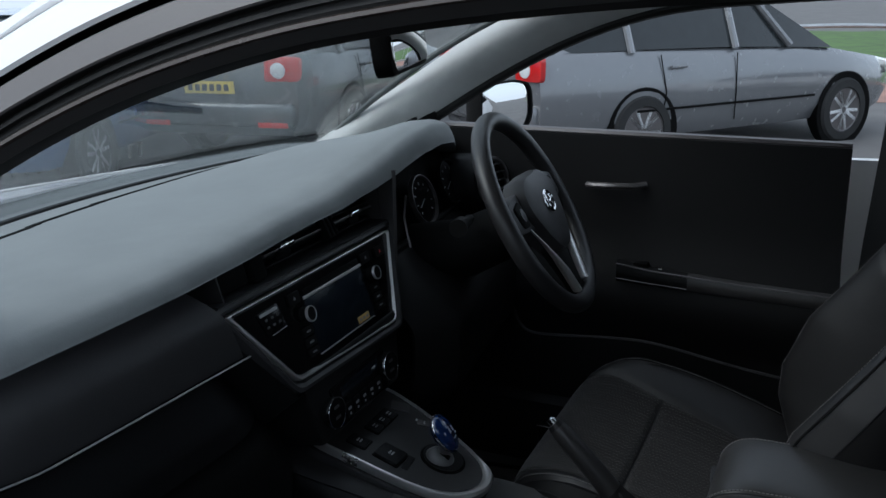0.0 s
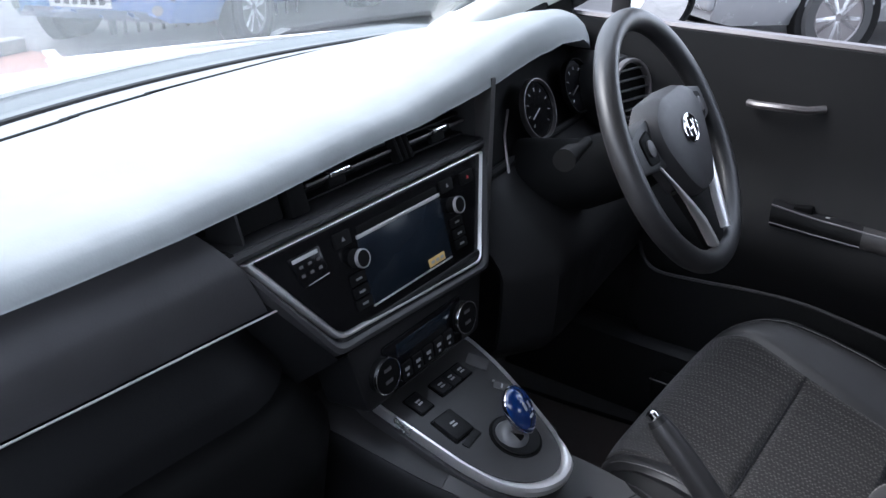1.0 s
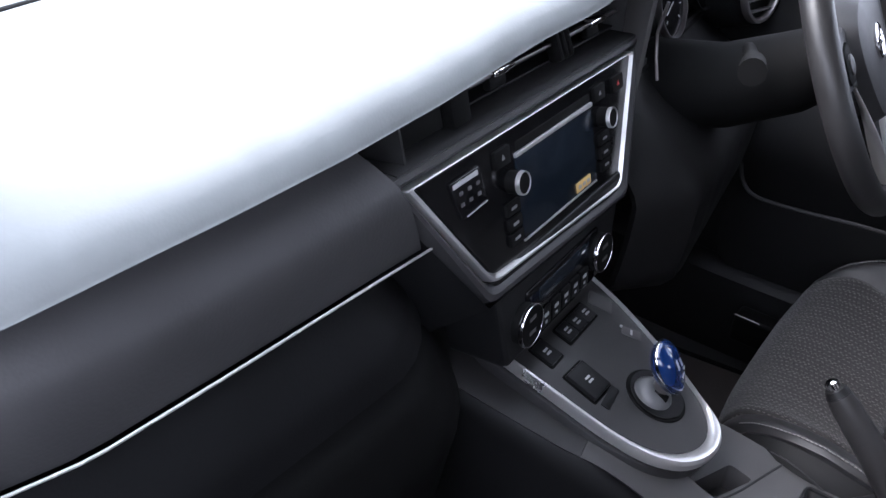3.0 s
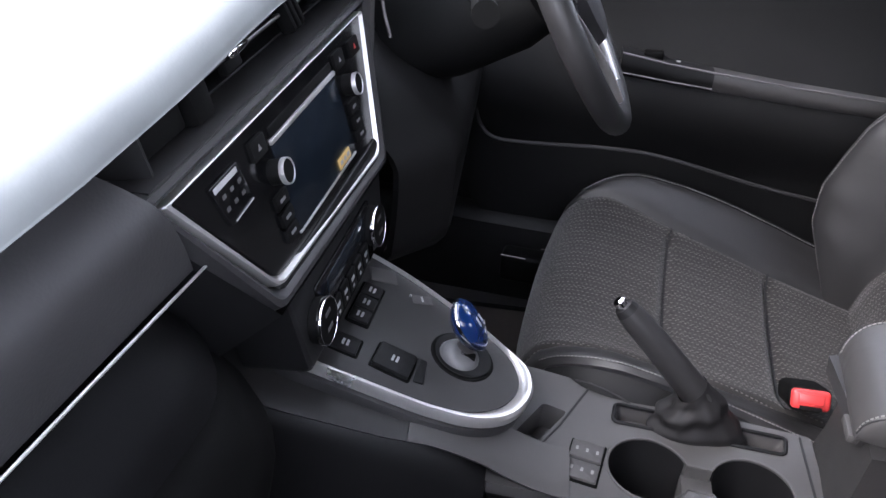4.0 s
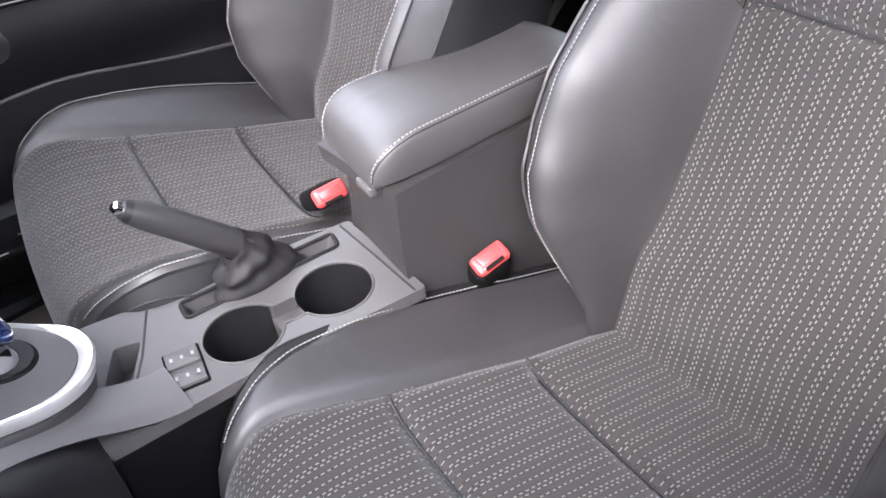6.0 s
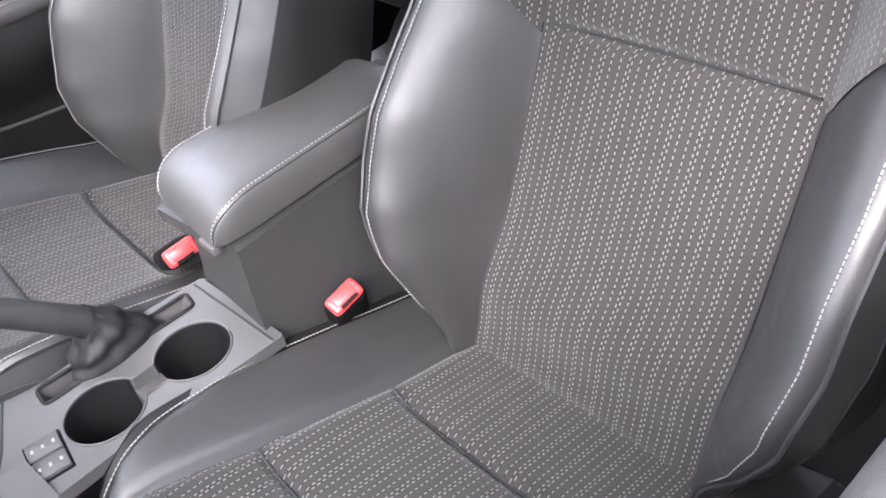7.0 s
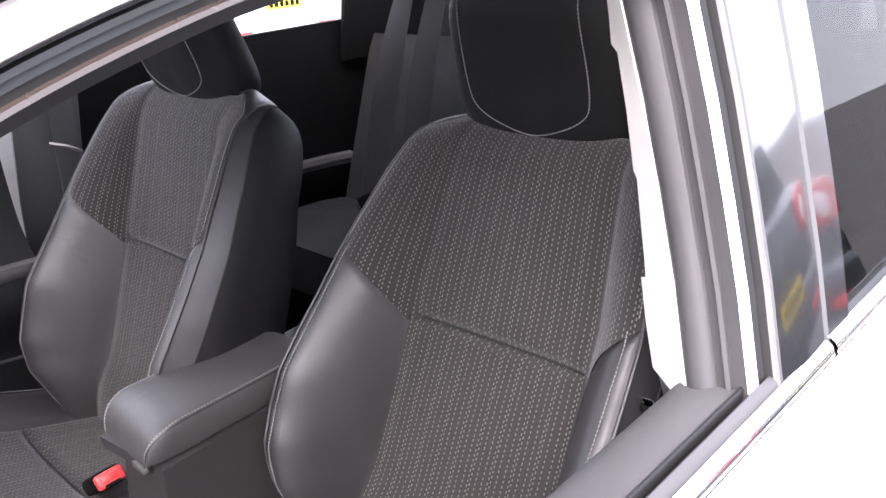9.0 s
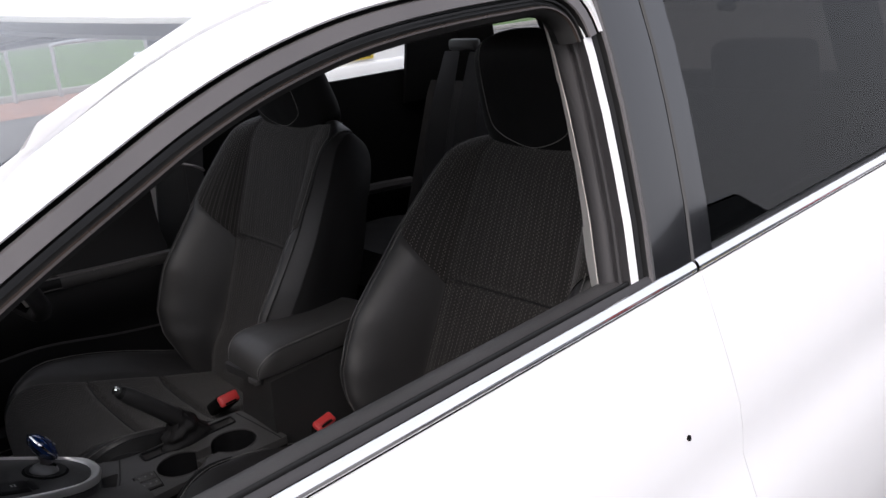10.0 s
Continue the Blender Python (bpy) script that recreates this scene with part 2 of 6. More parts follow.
WEBBING = mat("grey_seat_belt", (0.040, 0.039, 0.040), 0.6, grain=1600, bump=0.3)
GLASS = glass_mat("clear_glass")
SCREEN_GLASS = glass_mat("windscreen_glass", (0.97, 0.985, 0.98), 4.0, 1.0)
TINT = glass_mat("privacy_glass", (0.28, 0.27, 0.26), 5.0, 0.3)
MIRROR = mat("mirror_glass", (0.92, 0.93, 0.93), 0.015, metal=1.0, bump=0.0, vary=0.0, rvar=0.0)


# ---- mesh helpers ----
def part(name, bm, material, parent=None, label="", smooth=True):
    """Links a bmesh as one mesh object under a thing or a part."""
    me = bpy.data.meshes.new(name)
    bm.normal_update()
    for f in bm.faces:
        f.smooth = smooth
    bm.to_mesh(me)
    bm.free()
    me.materials.append(material)
    if smooth:
        me.set_sharp_from_angle(angle=radians(38))
    ob = new(name, me)
    if parent:
        ob.parent = parent
    return tagged(ob, label)


def thing(name, label, category, group="", kind=""):
    return tagged(new(name), label, category, group, kind)


def surf(name, f, us, vs, material, parent, label="", uv=None, both=0.0, closed=False):
    """A skin over a grid of (u, v); both: its thickness, laid along the inward normal."""
    bm = bmesh.new()
    lay = bm.loops.layers.uv.new("UVMap")
    n, m = len(us), len(vs)
    P = [[Vector(f(u, v)) for v in vs] for u in us]
    V = [[bm.verts.new(p) for p in row] for row in P]
    for i in range(n if closed else n - 1):
        for j in range(m - 1):
            k = (i + 1) % n
            q = bm.faces.new((V[i][j], V[k][j], V[k][j + 1], V[i][j + 1]))
            for lp, (a, c) in zip(q.loops, ((i, j), (k, j), (k, j + 1), (i, j + 1))):
                lp[lay].uv = uv(us[a], vs[c]) if uv else (us[a], vs[c])
    if both:
        bm.normal_update()
        bmesh.ops.solidify(bm, geom=list(bm.faces), thickness=both)
    return part(name, bm, material, parent, label)


def tube(name, pts, r, material, parent, label="", n=8, closed=False, flat=1.0):
    """A round rod along a line of points; the UV's v runs in metres."""
    pts = [Vector(p) for p in pts]
    bm = bmesh.new()
    lay = bm.loops.layers.uv.new("UVMap")
    m = len(pts)
    tan = []
    for i in range(m):
        a = pts[(i - 1) % m] if closed else pts[max(i - 1, 0)]
        c = pts[(i + 1) % m] if closed else pts[min(i + 1, m - 1)]
        tan.append((c - a).normalized())
    ref = Vector((0, 0, 1)) if abs(tan[0].z) < 0.9 else Vector((1, 0, 0))
    nrm = (ref - tan[0] * ref.dot(tan[0])).normalized()
    rings, length, run = [], [0.0], 0.0
    for i in range(m):
        nrm = (nrm - tan[i] * nrm.dot(tan[i])).normalized()
        bi = tan[i].cross(nrm)
        rr = r[i] if isinstance(r, (list, tuple)) else r
        rings.append([bm.verts.new(pts[i] + (nrm * math.cos(2 * math.pi * k / n) * flat + bi * math.sin(2 * math.pi * k / n)) * rr) for k in range(n)])
        if i:
            run += (pts[i] - pts[i - 1]).length
            length.append(run)
    for i in range(m if closed else m - 1):
        j = (i + 1) % m
        for k in range(n):
            k2 = (k + 1) % n
            q = bm.faces.new((rings[i][k], rings[i][k2], rings[j][k2], rings[j][k]))
            l1 = length[i]
            l2 = length[j] if j else run + (pts[0] - pts[-1]).length
            for lp, w in zip(q.loops, ((k, l1), (k + 1, l1), (k + 1, l2), (k, l2))):
                lp[lay].uv = (w[0] / n, w[1])
    if not closed:
        bm.faces.new(rings[0][::-1])
        bm.faces.new(rings[-1])
    return part(name, bm, material, parent, label)


def rbox(name, size, m, material, parent, label="", bevel=0.003, seg=2, taper=1.0):
    """A box with rounded edges; taper narrows its top."""
    bm = bmesh.new()
    bmesh.ops.create_cube(bm, size=1)
    for v in bm.verts:
        k = taper if v.co.z > 0 else 1.0
        v.co = Vector((v.co.x * size[0] * k, v.co.y * size[1] * k, v.co.z * size[2]))
    if bevel:
        bmesh.ops.bevel(bm, geom=list(bm.edges), offset=min(bevel, 0.45 * min(size)), segments=seg, profile=0.5, affect="EDGES")
    bmesh.ops.transform(bm, matrix=m, verts=bm.verts)
    return part(name, bm, material, parent, label)


def rounded(pts, r, seg=5):
    """A closed outline with its corners rounded; r: one radius or one for each corner."""
    out, n = [], len(pts)
    for i in range(n):
        p, a, c = Vector(pts[i]), Vector(pts[i - 1]), Vector(pts[(i + 1) % n])
        rr = r[i] if isinstance(r, (list, tuple)) else r
        d1, d2 = (a - p), (c - p)
        k = min(rr, 0.45 * d1.length, 0.45 * d2.length)
        s, e = p + d1.normalized() * k, p + d2.normalized() * k
        for j in range(seg + 1):
            t = j / seg
            out.append(s * (1 - t) ** 2 + p * 2 * t * (1 - t) + e * t * t)
    return out


def inset(loop, d):
    """The outline moved inwards by d (loop counter-clockwise)."""
    n, out = len(loop), []
    for i in range(n):
        t = (loop[(i + 1) % n] - loop[i - 1]).normalized()
        out.append(loop[i] + Vector((-t.y, t.x)) * d)
    return out


def plate(name, loop, m, depth, material, parent, label="", bevel=0.0015):
    """A flat plate of an outline (counter-clockwise, 2D), its front edge softened, front at z = depth of the pose m."""
    bm = bmesh.new()
    rings = [[bm.verts.new(m @ Vector((*p, z))) for p in ring] for ring, z in
             ((loop, 0), (loop, depth - bevel), (inset(loop, bevel * 0.3), depth - bevel * 0.3), (inset(loop, bevel), depth))]
    n = len(loop)
    for a, c in zip(rings, rings[1:]):
        for i in range(n):
            bm.faces.new((a[i], a[(i + 1) % n], c[(i + 1) % n], c[i]))
    bm.faces.new(rings[-1])
    bm.faces.new(rings[0][::-1])
    return part(name, bm, material, parent, label)


def band(name, rings, material, parent, label="", closed=True, ends=False):
    """A skin over rings of points, each ring as long as the next; the last joins the first where closed."""
    bm = bmesh.new()
    R = [[bm.verts.new(Vector(p)) for p in ring] for ring in rings]
    n, k = len(R), len(R[0])
    for i in range(n if closed else n - 1):
        a, c = R[i], R[(i + 1) % n]
        for j in range(k):
            bm.faces.new((a[j], a[(j + 1) % k], c[(j + 1) % k], c[j]))
    if ends:
        bm.faces.new(R[0][::-1])
        bm.faces.new(R[-1])
    return part(name, bm, material, parent, label)


def bezel(name, outer, inner, m, depth, material, parent, label="", inner_depth=None):
    """A frame between two outlines of as many points, rounded over its front."""
    d2 = depth if inner_depth is None else inner_depth
    mid = [(a + c) / 2 for a, c in zip(outer, inner)]
    rings = [[m @ Vector((*p, z)) for p in loop] for loop, z in
             ((outer, 0), (outer, depth * 0.7), ([a * 0.8 + c * 0.2 for a, c in zip(outer, inner)], depth), (mid, max(depth, d2) * 1.02),
              ([a * 0.2 + c * 0.8 for a, c in zip(outer, inner)], d2), (inner, d2 * 0.7), (inner, 0))]
    return band(name, rings, material, parent, label)


def holed(name, outer, holes, m, material, parent, label="", depth=0.02):
    """A flat panel with holes: holes are (loop, depth of its wall, has a floor)."""
    bm = bmesh.new()
    def ring(loop, z):
        return [bm.verts.new(m @ Vector((*p, z))) for p in loop]
    edges, rims = [], []
    for loop in (outer, *(h[0] for h in holes)):
        vs = ring(loop, 0)
        rims.append(vs)
        edges += [bm.edges.new((vs[i], vs[(i + 1) % len(vs)])) for i in range(len(vs))]
    bmesh.ops.triangle_fill(bm, edges=edges, use_beauty=True)
    for vs, (loop, deep, floor) in zip(rims, ((outer, depth, False), *holes)):
        n = len(vs)
        low = ring(loop if not floor else [p * 0.92 + sum(loop, Vector((0, 0))) / n * 0.08 for p in loop], -deep)
        for i in range(n):
            bm.faces.new((vs[i], low[i], low[(i + 1) % n], vs[(i + 1) % n]))
        if floor:
            bm.faces.new(low)
    bmesh.ops.recalc_face_normals(bm, faces=bm.faces)
    return part(name, bm, material, parent, label)


def lathe(name, prof, m, material, parent, label="", n=28):
    """A body turned about the pose's z from a profile of (radius, height)."""
    bm = bmesh.new()
    R = [[bm.verts.new(m @ Vector((r * math.cos(2 * math.pi * k / n), r * math.sin(2 * math.pi * k / n), z))) for k in range(n)] for r, z in prof]
    for a, c in zip(R, R[1:]):
        for k in range(n):
            bm.faces.new((a[k], a[(k + 1) % n], c[(k + 1) % n], c[k]))
    bm.faces.new(R[0][::-1])
    bm.faces.new(R[-1])
    return part(name, bm, material, parent, label)


def circle(cx, cy, r, n=28, ry=None):
    return [Vector((cx + r * math.cos(2 * math.pi * k / n), cy + (ry or r) * math.sin(2 * math.pi * k / n))) for k in range(n)]


def rect(x0, y0, x1, y1, r=0.002, seg=3):
    return rounded([(x0, y0), (x1, y0), (x1, y1), (x0, y1)], r, seg)


def interp(x, table):
    xs = [p[0] for p in table]
    ys = [p[1] for p in table]
    return float(np.interp(x, xs, ys))


def smooth_line(pts, k=6):
    """Catmull-Rom through the points."""
    pts = [Vector(p) for p in pts]
    out = []
    for i in range(len(pts) - 1):
        a, b, c, d = pts[max(i - 1, 0)], pts[i], pts[i + 1], pts[min(i + 2, len(pts) - 1)]
        for j in range(k):
            t = j / k
            out.append(0.5 * ((2 * b) + (c - a) * t + (2 * a - 5 * b + 4 * c - d) * t * t + (3 * b - a - 3 * c + d) * t ** 3))
    out.append(pts[-1])
    return out


def frames(o, ex, up):
    """A pose with its x along ex, y along up and z towards the viewer."""
    ex, up = Vector(ex).normalized(), Vector(up)
    up = (up - ex * up.dot(ex)).normalized()
    n = ex.cross(up)
    return Matrix(((ex.x, up.x, n.x, o[0]), (ex.y, up.y, n.y, o[1]), (ex.z, up.z, n.z, o[2]), (0, 0, 0, 1)))


def spread(a, b, n):
    return [a + (b - a) * i / (n - 1) for i in range(n)]


# ---- car shell: floor, roof, pillars ----
LEAN = 0.28   # how far the side glass leans inwards for each metre of height
YAW = 7.5     # the car stands turned by this angle to the world's axes
SLOPE = math.tan(radians(YAW))


def belt(y, out=0.0, up=0.0):
    """A point of the near door's window slot, which climbs towards the rear; out, up: metres outwards and upwards."""
    return Vector((-0.703 + SLOPE * (y + 0.3) - out, y, 0.942 - 0.0607 * (y + 0.3) + up))


def side(y, z, out=0.0):
    """A point of the near side-window plane; out: metres outwards."""
    b = belt(y)
    return Vector((b.x + LEAN * (z - b.z) - out, y, z))


shell = thing("car_body", "white hatchback body shell with grey door-frame tape and glass", "car body", kind="structure")
OPEN = smooth_line([(y, z, 0) for y, z in ((0.62, 0.925), (0.5, 0.985), (0.36, 1.056), (0.257, 1.111), (0.166, 1.156), (0.104, 1.185), (0.036, 1.2105),
                    (-0.041, 1.2310), (-0.11, 1.2425), (-0.187, 1.250), (-0.271, 1.2545), (-0.318, 1.255), (-0.342, 1.243), (-0.35, 1.22))], 5)


def along_frame(name, cuts, material, label="", pts=None):
    """A strip along the window's edge; cuts: (distance from the opening in the plane, distance outwards)."""
    line = pts or OPEN
    rings = []
    for d, o in cuts:
        ring = []
        for i, p in enumerate(line):
            t = (line[min(i + 1, len(line) - 1)] - line[max(i - 1, 0)]).normalized()
            n = Vector((-t[1], t[0])) * -1
            ring.append(side(p[0] + n.x * d, p[1] + n.y * d, o))
        rings.append(ring)
    bm = bmesh.new()
    R = [[bm.verts.new(p) for p in ring] for ring in rings]
    for a, c in zip(R, R[1:]):
        for j in range(len(a) - 1):
            bm.faces.new((a[j], a[j + 1], c[j + 1], c[j]))
    bmesh.ops.recalc_face_normals(bm, faces=bm.faces)
    return part(name, bm, material, shell, label)


along_frame("door_seal", ((0.012, -0.034), (0.002, -0.028), (-0.003, -0.016), (0.0, -0.004), (0.0058, 0.002)), RUBBER)
along_frame("seal_lip", ((0.0058, 0.002), (0.0068, 0.0052), (0.0088, 0.0052), (0.0096, 0.003)), COPPER)
along_frame("run_channel", ((0.0096, 0.003), (0.0115, -0.001), (0.0150, -0.001), (0.0156, 0.003), (0.0180, 0.003), (0.0186, -0.001), (0.0205, -0.001), (0.0215, 0.007)), RUBBER)
along_frame("frame_tape", ((0.0215, 0.007), (0.0225, 0.009), (0.0355, 0.008), (0.0365, 0.005)), FRAME_GREY)
along_frame("body_gap", ((0.0365, 0.005), (0.0365, -0.005), (0.0408, -0.005), (0.0408, 0.007)), PLASTIC_DARK)
along_frame("cant_rail", ((0.0408, 0.007), (0.043, 0.010), (0.054, 0.007), (0.064, -0.004), (0.069, -0.016)), PAINT)
along_frame("pillar_trim", ((0.012, -0.034), (0.022, -0.038), (0.040, -0.048), (0.052, -0.062), (0.054, -0.085)), PLASTIC_DARK)

# rear edge of the front window and the B pillar
REAR = [(-0.365, 1.268, 0), (-0.366, 1.252, 0), (-0.369, 1.204, 0), (-0.368, 1.14, 0), (-0.363, 1.075, 0), (-0.356, 1.011, 0), (-0.344, 0.948, 0), (-0.342, 0.935, 0)]


def pillar_strip(name, cuts, material, label="", top=0.0):
    line = REAR
    bm = bmesh.new()
    R = [[bm.verts.new(side(p[0] - d, p[1], o)) for p in line] for d, o in cuts]
    for a, c in zip(R, R[1:]):
        for j in range(len(a) - 1):
            bm.faces.new((a[j], a[j + 1], c[j + 1], c[j]))
    bmesh.ops.recalc_face_normals(bm, faces=bm.faces)
    return part(name, bm, material, shell, label)


pillar_strip("pillar_seal", ((0.012, -0.050), (0.002, -0.046), (-0.004, -0.040), (-0.006, -0.034), (-0.006, -0.028), (-0.003, -0.022), (0.000, -0.021), (-0.001, -0.016), (-0.003, -0.013), (-0.002, -0.010), (0.002, -0.010), (0.001, -0.004), (0.0, 0.001)), RUBBER_GREY, "rounded grey weather seal of the pillar")
pillar_strip("pillar_flange", ((0.0, 0.001), (0.002, 0.003), (0.0115, 0.003), (0.0135, 0.001)), PAINT, "white painted door edge")
pillar_strip("pillar_rubber", ((0.0135, 0.001), (0.0145, -0.008), (0.0165, -0.008), (0.0175, 0.000), (0.0225, 0.002), (0.0230, -0.003), (0.0245, -0.003), (0.0255, 0.007)), RUBBER)
pillar_strip("pillar_edge", ((0.0255, 0.007), (0.0262, 0.0095), (0.0300, 0.0095), (0.0312, 0.008)), FRAME_GREY, "grey rubber edge of the pillar cover")
pillar_strip("pillar_cover", ((0.0312, 0.008), (0.033, 0.010), (0.07, 0.012), (0.103, 0.011), (0.105, 0.008)), GLOSS_BLACK, "gloss black pillar cover")
pillar_strip("pillar_gap", ((0.105, 0.008), (0.105, -0.01), (0.109, -0.01), (0.109, 0.008)), PLASTIC_DARK)
pillar_strip("rear_pillar_cover", ((0.109, 0.008), (0.111, 0.011), (0.150, 0.011), (0.153, 0.004)), GLOSS_BLACK)

# pale inner trim of the B pillar: its inner edge steps in and out where clips and the belt guide sit
def pillar_in(d, depth, z):
    """A point behind the pillar's edge: d metres rearwards, depth metres inwards."""
    return side(interp(-z, [(-q[1], q[0]) for q in REAR]) - d, z, -depth)


def lining(a, z):
    w = interp(z, [(0.90, 1.0), (0.976, 1.0), (0.980, 0.84), (1.03, 0.74), (1.067, 0.62), (1.071, 0.70), (1.12, 0.56), (1.165, 0.46), (1.169, 0.62), (1.20, 0.42), (1.25, 0.2)])
    return pillar_in(0.002 + 0.076 * a * w, 0.0475 + 0.0745 * a * w, z) - Vector((0, 0, 0.014 * a * max(0.0, 1 - (z - 0.912) / 0.04)))


surf("pillar_lining", lining, spread(0, 1, 5), [0.912, 0.94, 0.976, 0.980, 1.0, 1.03, 1.067, 1.071, 1.09, 1.12, 1.165, 1.169, 1.19, 1.21, 1.23, 1.25], TRIM_LIGHT, shell, "pale pillar trim panel", both=-0.004)
surf("lower_pillar_lining", lambda a, z: pillar_in(0.020 + 0.075 * a, 0.064 + 0.066 * a - 0.02 * math.sin(math.pi * a), z), spread(0, 1, 7), spread(0.9115, 0.45, 6), PLASTIC_GREY, shell, "grey lower pillar trim panel", both=-0.004)

# roof, headliner and windscreen
def roof_z(x, y):
    u = x - SLOPE * (y + 0.1)
    return 1.31 + 0.085 * math.sin(max(0.0, min(1.0, (0.15 - y) / 0.8)) * math.pi / 2) - 0.045 * (u / 0.5) ** 2 - 0.04 * max(0.0, -y - 1.0)


def roof_pt(a, b, drop=0.0):
    """A point of the roof: a from -1 to 1 across, b from 0 (windscreen) to 1 (tailgate)."""
    u = a * (0.505 + 0.01 * math.sin(b * math.pi))
    y = (0.135 - 0.10 * a * a - 0.07 * max(0.0, -a) ** 3) * (1 - b) - 1.75 * b - u * SLOPE
    x = u + SLOPE * (y + 0.1)
    return (x, y, roof_z(x, y) - drop)


surf("roof", roof_pt, spread(-1, 1, 17), spread(0, 1, 15), PAINT, shell, both=-0.006)
surf("headliner", lambda a, b: roof_pt(a, b, 0.03), spread(-1, 1, 17), spread(0.02, 1, 15), HEADLINER, shell, both=0.004)


def wbase(x):
    return 0.72 - 0.37 * x * x


def screen(a, b):
    """The windscreen: a from -1 to 1 across, b from 0 at the scuttle to 1 at the roof."""
    top = Vector(roof_pt(a, 0.0, 0.004))
    x = a * (0.685 if a > 0 else 0.635)
    low = Vector((x, wbase(x) + 0.02, 0.955))
    p = low.lerp(top, b)
    return p + Vector((0, 0.004, 0.030)) * math.sin(b * math.pi)


windscreen = surf("windscreen", screen, spread(-1, 1, 17), spread(0, 1, 9), SCREEN_GLASS, shell, "clear raked windscreen", both=0.004)
windscreen.visible_shadow = False
tube("windscreen_edge", [screen(1, b) for b in spread(0, 1, 9)], 0.006, COWL, shell)
tube("windscreen_edge", [screen(-1, b) for b in spread(0, 1, 9)], 0.0025, COWL, shell)
tube("windscreen_base", [(a * 0.68, wbase(a * 0.68) - 0.010, 0.9590) for a in spread(-1, 1, 25)], 0.0055, RUBBER, shell)

EDGE_IN = [screen(-1, b) for b in spread(0, 1, 25)] + [Vector(roof_pt(-1, b)) for b in spread(0.004, 0.9, 40)]
EDGE_OUT = []
for i, p in enumerate(OPEN[:-14]):
    t = (OPEN[i + 1] - OPEN[max(i - 1, 0)]).normalized()
    EDGE_OUT.append(side(p[0] + t[1] * 0.069, p[1] - t[0] * 0.069, -0.016))
EDGE_OUT += [side(y, z, -0.016) for y, z in ((-0.40, 1.322), (-0.53, 1.316), (-0.9, 1.300), (-1.25, 1.264), (-1.45, 1.21))]


def along(line, y):
    return Vector([float(np.interp(-y, [-q.y for q in line], [q[k] for q in line])) for k in range(3)])


def shoulder(y, a):
    """White body skin between the door opening and the edge of the windscreen and roof."""
    p, q = along(EDGE_OUT, y), along(EDGE_IN, y)
    return p.lerp(q, a) + Vector((-0.35, 0, 1)) * 0.010 * math.sin(math.pi * a)


surf("body_shoulder", shoulder, spread(0.56, -1.44, 70), spread(0, 1, 8), PAINT, shell, "white pillar and roof edge", both=-0.004)

# far side: A pillar lining, roof rail, B pillar, door frame
FRONT_EDGE = smooth_line([(0.675, 0.60, 0.945), (0.67, 0.545, 0.98), (0.655, 0.356, 1.096), (0.62, 0.16, 1.215), (0.585, 0.03, 1.285), (0.54, -0.10, 1.345)], 4)
REAR_EDGE = smooth_line([(0.69, 0.44, 0.950), (0.685, 0.375, 0.985), (0.665, 0.17, 1.109), (0.635, 0.0, 1.190), (0.61, -0.16, 1.235), (0.60, -0.35, 1.250)], 4)
surf("pillar_lining", lambda a, b: FRONT_EDGE[int(b)].lerp(REAR_EDGE[int(b)], a) + Vector((-0.030, 0.0, 0.006)) * math.sin(math.pi * a), spread(0, 1, 9), list(range(len(FRONT_EDGE))), A_TRIM, shell, "grey fabric-grained pillar lining", both=0.008)
tube("far_roof_rail", [(0.565, -0.30, 1.275), (0.565, -0.6, 1.285), (0.57, -1.0, 1.275), (0.60, -1.45, 1.20)], 0.035, TRIM_MID, shell, n=12)
tube("far_window_seal", [q + Vector((0.012, -0.006, -0.004)) for q in REAR_EDGE] + [Vector((0.605, -0.45, 1.25))], 0.010, RUBBER, shell)
surf("far_pillar", lambda a, b: (0.665 - 0.10 * max(0.0, b - 0.45) / 0.55 - 0.012 * math.sin(a * 3.14), -0.50 - 0.13 * a - 0.02 * b, 0.35 + 0.95 * b), spread(0, 1, 7), spread(0, 1, 11), TRIM_MID, shell, "grey B pillar lining", both=0.01)
# sill, floor and bulkhead
surf("car_floor", lambda a, b: (a, b, 0.24 + 0.05 * max(0.0, abs(a) - 0.5)), spread(-0.68, 0.68, 9), spread(0.95, -1.75, 13), CARPET, shell, both=0.02)
surf("bulkhead", lambda a, b: (a, 0.62 + 0.12 * b, 0.26 + 0.68 * b), spread(-0.68, 0.68, 5), spread(0, 1, 5), CARPET, shell, both=0.02)

surf("far_body_side", lambda y, b: (0.76 + 0.05 * math.sin(b * 3.1), y, 0.955 - 0.35 * max(0.0, y - 0.40) - 0.60 * b), spread(0.95, -1.75, 19), spread(0, 1, 8), PAINT, shell, both=0.01)
surf("near_lower_side", lambda y, b: (belt(y).x, y, 0.30 - 0.1 * b), spread(0.95, -1.75, 4), spread(0, 1, 3), PLASTIC_DARK, shell, both=0.01)
sill = thing("sill_trim", "black plastic sill trim under the driver's door", "trim panel", kind="structure")
surf("sill_plate", lambda y, b: (0.575 + 0.09 * b + SLOPE * 0.8 * (y + 0.06), y, 0.444 + 0.02 * math.sin(b * math.pi) - 0.13 * max(0.0, 0.12 - b) / 0.12 + 0.03 * max(0.0, y - 0.1)), spread(0.36, -0.46, 14), spread(0, 1, 14), PLASTIC, sill, both=-0.006)
